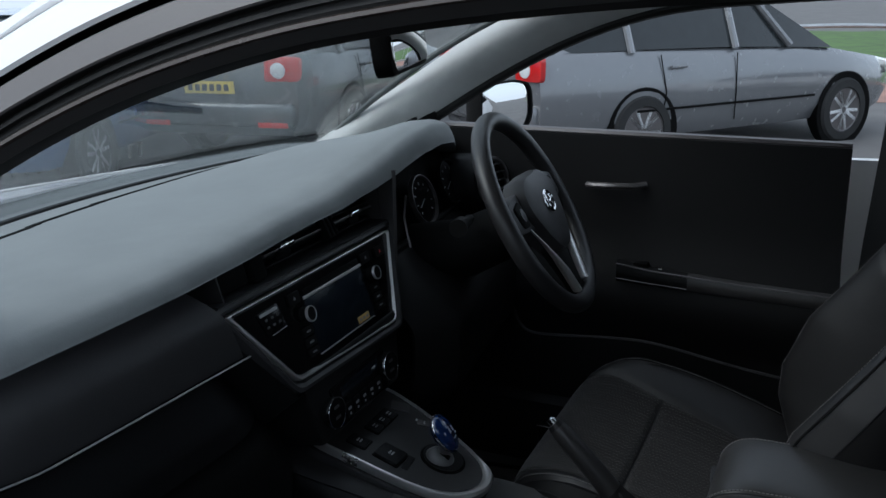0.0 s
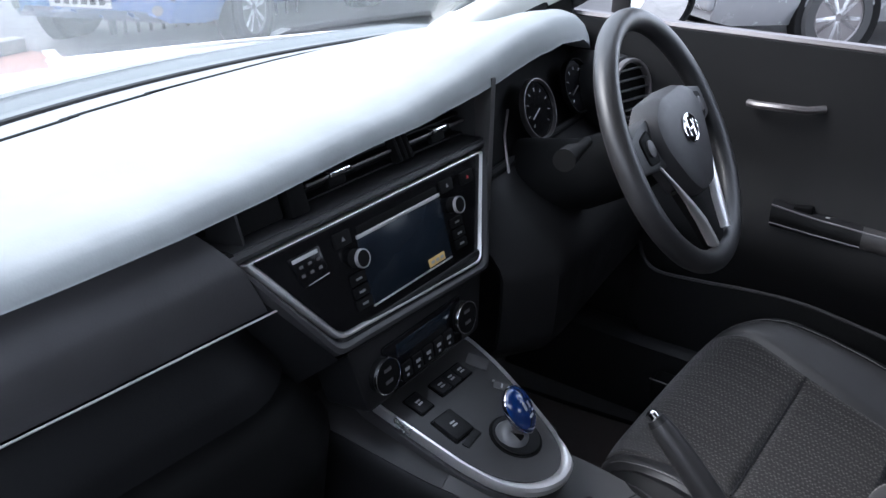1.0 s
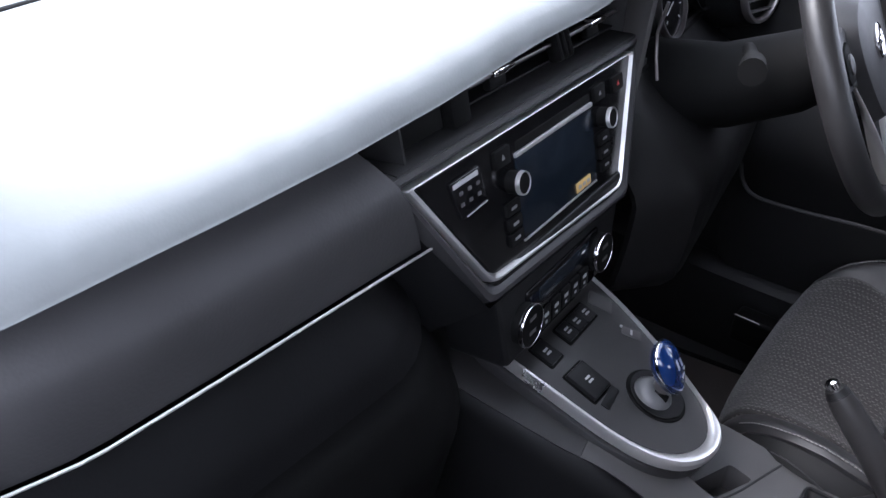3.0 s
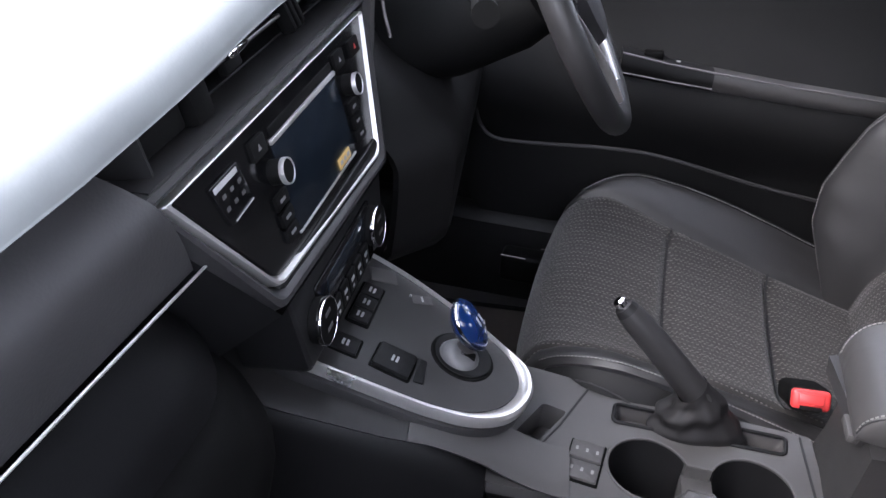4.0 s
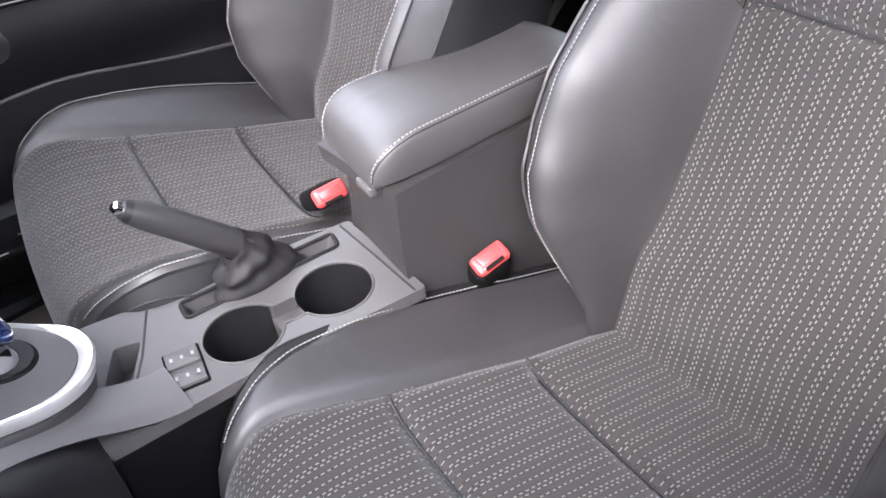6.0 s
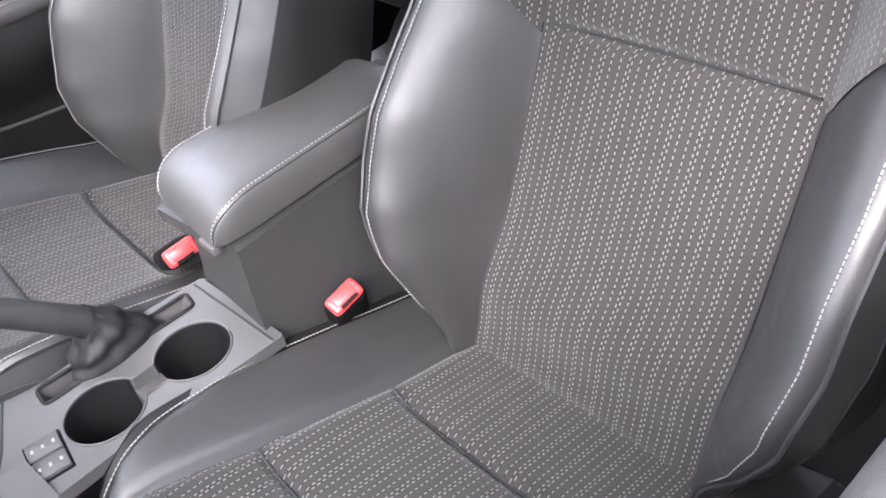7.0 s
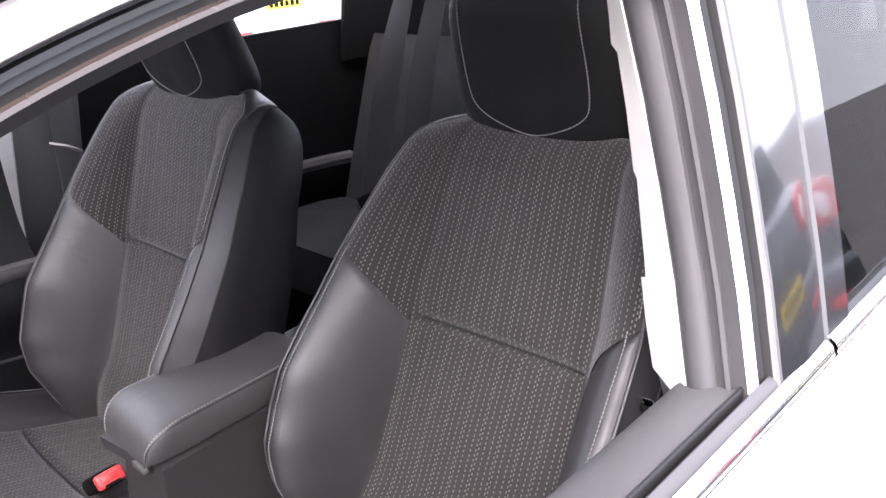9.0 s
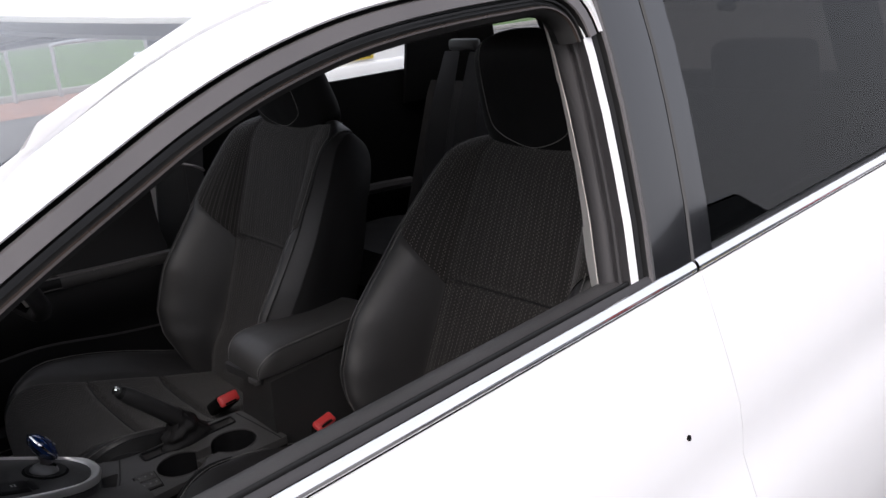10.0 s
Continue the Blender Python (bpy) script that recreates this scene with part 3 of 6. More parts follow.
# bonnet and cowl in front of the windscreen
surf("bonnet", lambda a, d: (a * (0.70 - 0.08 * d), wbase(a * 0.7) + 0.10 + d, 0.956 - 0.165 * d - 0.05 * d * d - 0.012 * a * a), spread(-1, 1, 17), spread(0, 0.95, 12), PAINT, shell, "white bonnet", both=-0.006)
surf("cowl", lambda a, d: (a * 0.69, wbase(a * 0.69) - 0.010 + d, 0.9565 + 0.002 * math.sin(d * 40) - 0.02 * d), spread(-1, 1, 25), spread(0, 0.125, 6), COWL, shell, "grey scuttle panel", both=-0.004)
surf("nose", lambda a, b: (a * 0.62, 1.76 - 0.36 * a * a * 0.5 + 0.10 * math.sin(b * 3.1), 0.71 - 0.5 * b), spread(-1, 1, 13), spread(0, 1, 7), PAINT, shell, both=0.01)
# ---- near door: outer skin, sill, chrome strip ----
door = thing("front_passenger_door", "white front door with its window wound down and a chrome belt strip", "car door")


def skin(y, b):
    bulge = 0.095 * math.sin(min(b * 1.7, 1.0) * math.pi / 2) - 0.03 * max(0, b - 0.65) / 0.35 - 0.012 * math.exp(-((b - 0.34) / 0.06) ** 2)
    return belt(y, 0.0205 + bulge, -0.0182 - 0.70 * b)


def belt_run(name, cuts, material, parent, label="", y0=0.70, y1=-0.44):
    """A strip along the belt line; cuts: (outwards, upwards) from the slot."""
    return surf(name, lambda y, k: belt(y, *cuts[int(k)]), spread(y0, y1, 14), list(range(len(cuts))), material, parent, label)


surf("outer_skin", skin, spread(0.74, -0.4494, 20), spread(0, 1, 22), PAINT, door, both=0.004)
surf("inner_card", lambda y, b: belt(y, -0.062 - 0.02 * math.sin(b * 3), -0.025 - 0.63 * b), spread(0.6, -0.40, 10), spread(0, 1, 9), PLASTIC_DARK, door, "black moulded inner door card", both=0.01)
belt_run("sill_cap", ((-0.068, -0.040), (-0.064, -0.026), (-0.054, -0.014), (-0.040, -0.006), (-0.024, -0.001), (-0.0070, 0.000)), PLASTIC_GREY, door, "grey padded door top")
belt_run("inner_seal", ((-0.0072, -0.004), (-0.0066, 0.0015), (-0.0055, 0.0028), (-0.0040, 0.0028), (-0.0026, 0.001), (-0.0020, -0.012)), RUBBER, door, "black inner window seal")
belt_run("window_slot", ((-0.0022, -0.012), (0.0022, -0.012)), PLASTIC_DARK, door)
belt_run("outer_seal", ((0.0020, -0.012), (0.0025, 0.001), (0.004, 0.002), (0.007, 0.0005), (0.0100, -0.0025), (0.0110, -0.006)), RUBBER_GREY, door, "grey outer window seal", 0.74, -0.395)
belt_run("belt_strip", ((0.0108, -0.006), (0.0118, -0.0045), (0.0150, -0.0052), (0.0182, -0.0080), (0.0202, -0.0120), (0.0206, -0.0160), (0.0190, -0.0168)), CHROME, door, "bright chrome belt strip", 0.74, -0.4475)
belt_run("strip_gap", ((0.0190, -0.0166), (0.0192, -0.0192)), PLASTIC_DARK, door, "", 0.74, -0.4475)
rear_door = thing("rear_passenger_door", "white rear door with dark privacy glass and chrome belt strip", "car door")
lathe("paint_chip", [(0.0036, -0.004), (0.0036, 0.0058), (0.0, 0.0064)], frames(skin(-0.340, 0.228), (SLOPE, -1, 0), (0.25, 0, 1)), PLASTIC_DARK, door, "small dark chip in the paint", n=10)
surf("outer_skin", skin, spread(-0.4506, -1.45, 14), spread(0, 1, 22), PAINT, rear_door, both=0.004)
belt_run("belt_strip", ((0.0098, -0.006), (0.0114, -0.0040), (0.0150, -0.0047), (0.0182, -0.0075), (0.0202, -0.0116), (0.0206, -0.0160), (0.0190, -0.0168)), CHROME, rear_door, "bright chrome belt strip", -0.4530, -1.45)
belt_run("strip_gap", ((0.0190, -0.0166), (0.0192, -0.0192)), PLASTIC_DARK, rear_door, "", -0.4530, -1.45)
belt_run("outer_seal", ((-0.004, -0.02), (-0.002, -0.004), (0.005, -0.003), (0.0098, -0.006)), RUBBER, rear_door, "", -0.48, -1.45)
pane = surf("window_pane", lambda y, b: side(y, belt(y).z + (1.265 - belt(y).z) * b, 0.002), spread(-0.505, -1.35, 6), spread(0, 1, 5), TINT, rear_door, "dark tinted rear window", both=0.004)
surf("inner_card", lambda y, b: belt(y, -0.05, -0.015 - 0.65 * b), spread(-0.5, -1.4, 6), spread(0, 1, 5), PLASTIC_DARK, rear_door, both=0.01)
tube("window_frame", [side(-0.53, 1.275, 0), side(-0.9, 1.275, 0), side(-1.25, 1.24, 0), side(-1.42, 1.1, 0), side(-1.45, 0.94, 0)], 0.022, FRAME_GREY, rear_door)
surf("quarter_panel", lambda y, b: belt(y, 0.02 - 0.36 * b * b, 0.34 * b), spread(-1.42, -1.78, 5), spread(0, 1, 7), PAINT, shell, both=0.01)

# ---- far door ----
ddoor = thing("driver_door", "black moulded driver's door with satin handle and padded armrest", "car door")


def dcard(y, b):
    z = 1.0 - 0.755 * b
    x = 0.665 - 0.02 * math.sin(b * 3.1) - 0.045 * math.exp(-((b - 0.40) / 0.10) ** 2) - 0.02 * math.exp(-((b - 0.62) / 0.05) ** 2)
    return (x + SLOPE * (y + 0.06) * 0.8, y, z + 0.01 * y)


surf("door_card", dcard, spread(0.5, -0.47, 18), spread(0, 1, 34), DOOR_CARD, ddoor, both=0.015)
arm_x = lambda y: 0.586 + SLOPE * 0.8 * (y + 0.06)
ARM = [(-0.085, 0.742, 0.772), (-0.15, 0.738, 0.764), (-0.215, 0.735, 0.760), (-0.31, 0.731, 0.755), (-0.47, 0.728, 0.750)]


def arm_ring(y, lo, hi):
    x = arm_x(y)
    return [(x + 0.05, y, lo - 0.030), (x + 0.012, y, lo - 0.010), (x + 0.002, y, lo), (x, y, (lo + hi) / 2), (x + 0.003, y, hi - 0.003), (x + 0.010, y, hi), (x + 0.05, y, hi)]


band("switch_panel", [arm_ring(*q) for q in ARM[:3]], PLASTIC, ddoor, "black window switch panel", closed=False, ends=True)
band("armrest", [arm_ring(*q) for q in ARM[2:]], LEATHER_LID, ddoor, "padded grey leather armrest", closed=False, ends=True)
for k in range(2):
    rbox("window_switch", (0.016, 0.028, 0.012), pose(arm_x(-0.13) + 0.018 + 0.02 * k, -0.13 - 0.004 * k, 0.768, -6, 0, -6), PLASTIC_DARK, ddoor, bevel=0.003)
rbox("switch_mark", (0.003, 0.006, 0.002), pose(arm_x(-0.165) + 0.016, -0.165, 0.7635), PRINT, ddoor, bevel=0)
tube("door_handle", [(0.634, -0.020, 0.909), (0.620, -0.035, 0.911), (0.618, -0.105, 0.912), (0.636, -0.128, 0.913)], 0.006, SATIN_DARK, ddoor, "satin release handle")
tube("armrest_highlight", [(arm_x(y) + 0.003, y, hi - 0.0015) for y, lo, hi in ARM], 0.0016, SATIN_DARK, ddoor, "bright tube drawn as the highlight on the armrest's edge")
tube("armrest_highlight", [(arm_x(y) + 0.001, y, lo) for y, lo, hi in ARM[:3]], 0.0014, SATIN_DARK, ddoor)
POCKET = smooth_line([(0.120, 0.655, 0), (0.108, 0.622, 0), (0.080, 0.603, 0), (0.005, 0.606, 0), (-0.08, 0.614, 0), (-0.17, 0.614, 0), (-0.32, 0.590, 0), (-0.46, 0.575, 0)], 5)
tube("pocket_edge", [(0.600 + SLOPE * (q.x + 0.06) * 0.8, q.x, q.y) for q in POCKET], 0.0032, PLASTIC_MID, ddoor, "rounded edge of the door pocket")
surf("pocket_front", lambda i, b: (0.600 + SLOPE * (POCKET[int(i)].x + 0.06) * 0.8 + 0.012 * b, POCKET[int(i)].x, POCKET[int(i)].y - 0.14 * b), list(range(len(POCKET))), spread(0, 1, 5), DOOR_CARD, ddoor, both=0.006)
tube("belt_seal", [(0.665 + SLOPE * (y + 0.06) * 0.8, y, 1.003 + 0.01 * y) for y in spread(0.5, -0.47, 8)], 0.008, SATIN_DARK, ddoor)
T0 = Matrix.Translation
dm = thing("door_mirror", "white door mirror with black housing edge outside the driver's window", "wing mirror")
DM = frames((0.925, 0.215, 1.008), (0.85, -0.52, 0), (0, 0.02, 1)) @ Matrix.Diagonal((1.05, 1.22, 1.0, 1.0))
mloop = rounded([(-0.080, -0.050), (0.050, -0.052), (0.084, -0.018), (0.078, 0.046), (0.03, 0.056), (-0.076, 0.052)], [0.022, 0.03, 0.03, 0.022, 0.03, 0.018], 5)
band("housing", [[DM @ Vector((p.x * k, p.y * k, z)) for p in mloop] for k, z in ((0.3, -0.075), (0.75, -0.062), (0.96, -0.03), (1.0, 0.0), (0.985, 0.008), (0.93, 0.008), (0.92, 0.0))], PLASTIC_DARK, dm, "black housing edge", closed=False, ends=True)
plate("mirror_glass", [p * 0.915 for p in mloop], DM @ T0((0, 0, 0.0005)), 0.003, MIRROR, dm, "mirror glass", bevel=0.0006)
sail = thing("sail_panel", "black triangular mirror sail panel at the driver's door", "trim panel")
band("panel", [[(0.672 + o, 0.47, 0.975), (0.668 + o, 0.36, 1.085), (0.672 + o, 0.31, 1.10), (0.676 + o, 0.285, 0.975)] for o in (0.0, 0.012)], PLASTIC_DARK, sail, closed=False, ends=True)
lathe("tweeter", [(0.026, 0), (0.026, 0.003), (0.022, 0.005), (0.0, 0.0055)], frames((0.669, 0.36, 1.02), (0, -1, 0), (0, 0, 1)), PLASTIC, sail, "round tweeter grille")
rbox("mirror_arm", (0.2, 0.05, 0.04), pose(0.80, 0.28, 0.965, 0, 0, -15), PLASTIC_DARK, dm, bevel=0.012)

# rear view mirror
rvm = thing("rear_view_mirror", "black rear-view mirror hanging from the windscreen", "mirror")
mm = frames((0.045, 0.118, 1.205), (0.97, 0.16, 0), (0, 0.12, 1))
plate("housing", rect(-0.115, -0.034, 0.115, 0.034, 0.022, 5), mm @ Matrix.Translation((0, 0, -0.02)), 0.022, PLASTIC_DARK, rvm, bevel=0.006)
plate("mirror_glass", rect(-0.107, -0.028, 0.107, 0.028, 0.018, 5), mm @ Matrix.Translation((0, 0, 0.0005)), 0.003, MIRROR, rvm, bevel=0.0008)
tube("mirror_stalk", [mm @ Vector((0, 0.0, -0.02)), (0.005, 0.16, 1.23), (0.005, 0.22, 1.285)], 0.011, PLASTIC_DARK, rvm)

# ---- dashboard ----
dash = thing("dashboard", "soft grained grey dashboard with black fascia and silver trim line", "dashboard")
ZL = [(-0.68, 0.992), (-0.58, 1.000), (-0.5, 1.005), (-0.36, 1.007), (-0.26, 1.009), (-0.15, 1.013), (-0.05, 1.018), (0.08, 1.022), (0.16, 1.032), (0.24, 1.046), (0.32, 1.056), (0.40, 1.057), (0.5, 1.045), (0.58, 1.022), (0.65, 1.000), (0.72, 0.985)]
YL = [(-0.68, 0.42), (-0.62, 0.363), (-0.56, 0.320), (-0.5, 0.297), (-0.45, 0.288), (-0.40, 0.281), (-0.35, 0.273), (-0.26, 0.261), (-0.15, 0.250), (0.0, 0.24), (0.12, 0.225), (0.22, 0.205), (0.35, 0.195), (0.48, 0.20), (0.58, 0.225), (0.72, 0.27)]


def pad_profile(x):
    y0, y1 = interp(x, YL), wbase(x) - 0.012
    h = interp(x, [(0.05, 0.023), (0.25, 0.036)])   # the lip's height
    zl = interp(x, ZL) - 0.041
    z0 = zl + h
    return ((y1, 0.956), (y1 - 0.02, 0.964), (y1 - 0.06, 0.968), (y1 * 0.6 + y0 * 0.4, 0.970 * 0.6 + z0 * 0.4 + 0.004), (y1 * 0.3 + y0 * 0.7, 0.968 * 0.3 + z0 * 0.7 + 0.006),
            (y0 + 0.055, z0 + 0.004), (y0 + 0.024, z0 + 0.0020), (y0 + 0.011, z0 - 0.10 * h), (y0 + 0.004, z0 - 0.42 * h), (y0 + 0.0005, z0 - 0.88 * h), (y0 + 0.006, zl + 0.001), (y0 + 0.06, zl + 0.002))


def dash_top(x, b):
    line = DASHLINE.get(round(x, 4))
    if line is None:
        line = DASHLINE[round(x, 4)] = smooth_line([(0, y, z) for y, z in pad_profile(x)], 4)
    p = line[round(b * (len(line) - 1))]
    return (x, p.y, p.z)


DASHLINE = {}
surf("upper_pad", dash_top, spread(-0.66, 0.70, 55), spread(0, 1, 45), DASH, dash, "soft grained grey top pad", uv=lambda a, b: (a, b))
def pad_at(x, y):
    """The point of the top pad's surface over x, y."""
    line = smooth_line([(0, *q) for q in pad_profile(x)], 4)
    return (x, y, float(np.interp(-y, [-q.y for q in line[:30]], [q.z for q in line[:30]])) + 0.0006)


# defroster slots along the windscreen
for x0, x1, y0, y1 in ((-0.50, -0.25, 0.598, 0.612), (-0.235, -0.085, 0.612, 0.612), (-0.075, 0.045, 0.620, 0.618), (0.065, 0.355, 0.622, 0.575)):
    tube("defroster_slot", [pad_at(x, y0 + (y1 - y0) * (x - x0) / (x1 - x0) - 0.02 * ((x - x0) * (x1 - x))) for x in spread(x0, x1, 7)], 0.0042, PLASTIC_DARK, dash, flat=0.35)
rbox("slot_tab", (0.030, 0.007, 0.004), pose(0.055, 0.620, pad_at(0.055, 0.62)[2], 0, 0, -4), PLASTIC_DARK, dash, bevel=0.002)
rbox("slot_tab", (0.026, 0.007, 0.004), pose(-0.08, 0.615, pad_at(-0.08, 0.615)[2]), PLASTIC_DARK, dash, bevel=0.002)
ZS = [(-0.66, 0.875), (-0.49, 0.871), (-0.45, 0.868), (-0.167, 0.867), (-0.10, 0.862)]
YT = [(-0.68, 0.46), (-0.60, 0.375), (-0.54, 0.332), (-0.49, 0.304), (-0.44, 0.288), (-0.36, 0.274), (-0.26, 0.258), (-0.17, 0.243), (-0.10, 0.236)]


def fascia(x, b):
    z0, z1, y0 = interp(x, ZL) - 0.0485, interp(x, ZS), interp(x, YL)
    z = z0 + (z1 - z0) * b
    return (x, y0 + 0.032 + (interp(x, YT) + 0.003 - y0 - 0.032) * math.sin(min(1.0, b * 2.4) * math.pi / 2) - 0.006 * math.sin(b * math.pi), z)


def lower(x, b):
    z1, y0 = interp(x, ZS), interp(x, YT)
    prof = ((y0 - 0.002, z1 - 0.001), (y0 + 0.004, z1 - 0.006), (y0 - 0.004, z1 - 0.02), (y0 - 0.022, z1 - 0.05), (y0 - 0.028, z1 - 0.075), (y0 - 0.015, z1 - 0.085), (y0 - 0.030, z1 - 0.10), (y0 - 0.045, 0.70), (y0 - 0.03, 0.60), (y0 + 0.05, 0.55), (y0 + 0.2, 0.54))
    k = b * (len(prof) - 1)
    i = min(int(k), len(prof) - 2)
    return (x, prof[i][0] + (prof[i + 1][0] - prof[i][0]) * (k - i), prof[i][1] + (prof[i + 1][1] - prof[i][1]) * (k - i))


def fascia_end(z):
    return -0.235 + (0.98 - z) * 0.51


def fascia_pt(a, b):
    x = -0.66
    for _ in range(3):
        x = -0.66 + (fascia_end(fascia(x, b)[2]) + 0.66) * a
    return fascia(x, b)


def lower_pt(a, b):
    x = -0.66
    for _ in range(3):
        x = -0.66 + (min(-0.095, fascia_end(lower(x, b)[2])) + 0.66) * a
    q = lower(x, b)
    # the inner end rounds away towards the console
    return (q[0], q[1] + 0.06 * (max(0.0, a - 0.8) / 0.2) ** 2 * min(1.0, b / 0.25), q[2])


surf("pad_gap_shade", lambda x, b: (x, interp(x, YL) + 0.040, interp(x, ZL) - 0.038 - 0.03 * b), spread(-0.66, -0.20, 16), spread(0, 1, 3), PLASTIC_DARK, dash, "dark backing that paints the shadow in the gap under the top pad", both=0.004)
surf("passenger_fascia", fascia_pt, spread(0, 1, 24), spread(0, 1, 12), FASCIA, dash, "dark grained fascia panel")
surf("glove_box", lower_pt, spread(0, 1, 24), spread(0, 0.5, 21), GLOVE_SHADE, dash, "glove box lid darkened for footwell shade")
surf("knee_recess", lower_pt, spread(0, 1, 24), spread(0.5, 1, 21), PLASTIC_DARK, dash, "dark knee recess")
tube("trim_line", [(x, interp(x, YT) - 0.002, interp(x, ZS)) for x in spread(-0.49, -0.170, 24)], 0.0011, SATIN, dash, "thin silver trim line")
vm = frames((-0.538, 0.322, 0.868), (1, -0.5, 0), (0, 0.15, 1))
bezel("vent_ring", circle(0, 0, 0.050), circle(0, 0, 0.042), vm, 0.012, SATIN, dash, "silver ring of the round air vent")
lathe("side_vent", [(0.043, -0.02), (0.043, 0.002), (0.03, 0.004), (0.01, 0.007)], vm, PLASTIC_DARK, dash, "round black air vent")
# driver's side: cluster housing, lower panel, vent, stalk
def knee(x, b):
    k = min(1.0, b / 0.45)
    y = 0.240 - 0.105 * k * k * (3 - 2 * k) + 0.06 * max(0.0, b - 0.85) / 0.15 + 0.05 * max(0.0, 0.24 - x) / 0.05
    return (x, y - 0.012 * math.sin(b * 3.1), 0.868 - 0.255 * b - 0.02 * max(0.0, x - 0.45))


surf("driver_panel", knee, spread(0.185, 0.63, 18), spread(0, 1, 24), KNEE_SHADE, dash, "knee panel darkened for footwell shade", both=0.01)
hoodline = [(x, interp(x, YL) + 0.012, interp(x, ZL) - 0.03) for x in spread(0.20, 0.60, 17)]
band("cluster_hood", [[(p[0], p[1], p[2]), (p[0], p[1] + 0.03, p[2] + 0.012), (p[0], p[1] + 0.12, p[2] - 0.02), (p[0], p[1] + 0.10, p[2] - 0.04)] for p in hoodline], PLASTIC_DARK, dash, closed=False, ends=True)
surf("instrument_floor", lambda x, b: (x, 0.225 + 0.10 * b, 0.866 + 0.006 * math.sin(x * 20) * b), spread(0.20, 0.66, 9), spread(0, 1, 4), PLASTIC_DARK, dash, both=0.004)
surf("instrument_backing", lambda x, z: (x, 0.265 + 0.35 * (z - 0.92), z), spread(0.20, 0.64, 5), spread(0.86, 1.01, 5), PLASTIC_DARK, dash, both=0.005)
surf("instrument_cheek", lambda b, z: (0.205 + 0.05 * b + 0.03 * (z - 0.9), 0.205 + 0.09 * b, z), spread(0, 1, 6), spread(0.84, 1.01, 6), PLASTIC_GREY, dash, both=0.006)
for gx, gr, ring, dim in ((0.418, 0.045, SATIN_DARK, PRINT), (0.572, 0.045, PLASTIC_DARK, PLASTIC_GREY)):
    gm = frames((gx, 0.240, 0.914), (1, -0.09, 0), (0, 0.35, 1))
    bezel("dial_ring", circle(0, 0, gr), circle(0, 0, gr - 0.0028), gm, 0.009, ring, dash, "gauge ring")
    lathe("dial_face", [(gr - 0.004, 0.0), (gr - 0.004, 0.004)], gm, PIANO, dash, "dark gauge face")
    for k in range(9):
        a = radians(225 - k * 33.75)
        rbox("dial_tick", (0.005, 0.0012, 0.0006), gm @ Matrix.Translation((0.029 * math.cos(a), 0.029 * math.sin(a), 0.0046)) @ Matrix.Rotation(a, 4, "Z"), PRINT, dash, bevel=0)
    rbox("dial_pointer", (0.026, 0.0016, 0.001), gm @ Matrix.Rotation(radians(205), 4, "Z") @ Matrix.Translation((0.012, 0, 0.0062)), dim, dash, bevel=0)
tube("cluster_edge", [(0.235, 0.20, 0.965), (0.238, 0.205, 0.93), (0.236, 0.20, 0.905), (0.228, 0.192, 0.885)], 0.0018, SATIN_DARK, dash, "silver cluster edge")
dv = frames((0.620, 0.165, 0.908), (1, -0.35, 0), (0, 0.2, 1))
lathe("vent_pod", [(0.066, -0.10), (0.060, -0.03), (0.053, -0.006), (0.047, -0.004)], dv, PLASTIC, dash, "black pod round the air vent")
bezel("vent_ring", circle(0, 0, 0.050), circle(0, 0, 0.043), dv, 0.01, SATIN_DARK, dash)
lathe("side_vent", [(0.044, -0.03), (0.044, -0.002)], dv, PLASTIC_DARK, dash)
for k in range(5):
    w = math.sqrt(0.042 ** 2 - (0.016 * (k - 2)) ** 2)
    rbox("vent_slat", (2 * w, 0.0022, 0.012), dv @ Matrix.Translation((0, 0.016 * (k - 2), 0.002)), PLASTIC_GREY, dash, bevel=0.0008)
tube("column_shroud", [(0.365, 0.23, 0.83), (0.365, 0.14, 0.85), (0.365, 0.07, 0.885), (0.365, 0.05, 0.90)], [0.055, 0.05, 0.046, 0.042], PLASTIC_DARK, dash, "black steering column shroud", n=20)
tube("indicator_stalk", [(0.31, 0.12, 0.915), (0.25, 0.108, 0.925), (0.20, 0.10, 0.935), (0.165, 0.095, 0.938)], [0.007, 0.0075, 0.012, 0.0135], PLASTIC_DARK, dash, "black stalk with rounded knob", n=14)

# ---- centre stack ----
EX, UP = (0.9961, -0.0880, -0.0052), (0.0298, 0.2810, 0.9592)
SM = frames((0, 0.2335, 0.919), EX, UP)
stack = thing("centre_stack", "black centre stack with silver-edged head unit and air vents", "centre console")
T = Matrix.Translation
frame_out = rounded([(-0.122, -0.128), (0.160, -0.140), (0.222, 0.015), (-0.219, 0.017)], [0.012, 0.012, 0.01, 0.006])
silver_out = rounded([(-0.111, -0.1135), (0.1485, -0.1275), (0.2025, 0.003), (-0.1995, 0.003)], [0.012, 0.012, 0.007, 0.005])
silver_in = rounded([(-0.1045, -0.1075), (0.1450, -0.1220), (0.1985, -0.0008), (-0.184, -0.0008)], [0.010, 0.010, 0.005, 0.004])
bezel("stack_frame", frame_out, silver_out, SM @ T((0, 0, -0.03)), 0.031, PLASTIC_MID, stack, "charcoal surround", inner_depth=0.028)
bezel("silver_edge", inset(silver_out, 0.0005), silver_in, SM @ T((0, 0, -0.0130)), 0.0125, SATIN, stack, "bright satin silver edge", inner_depth=0.009)
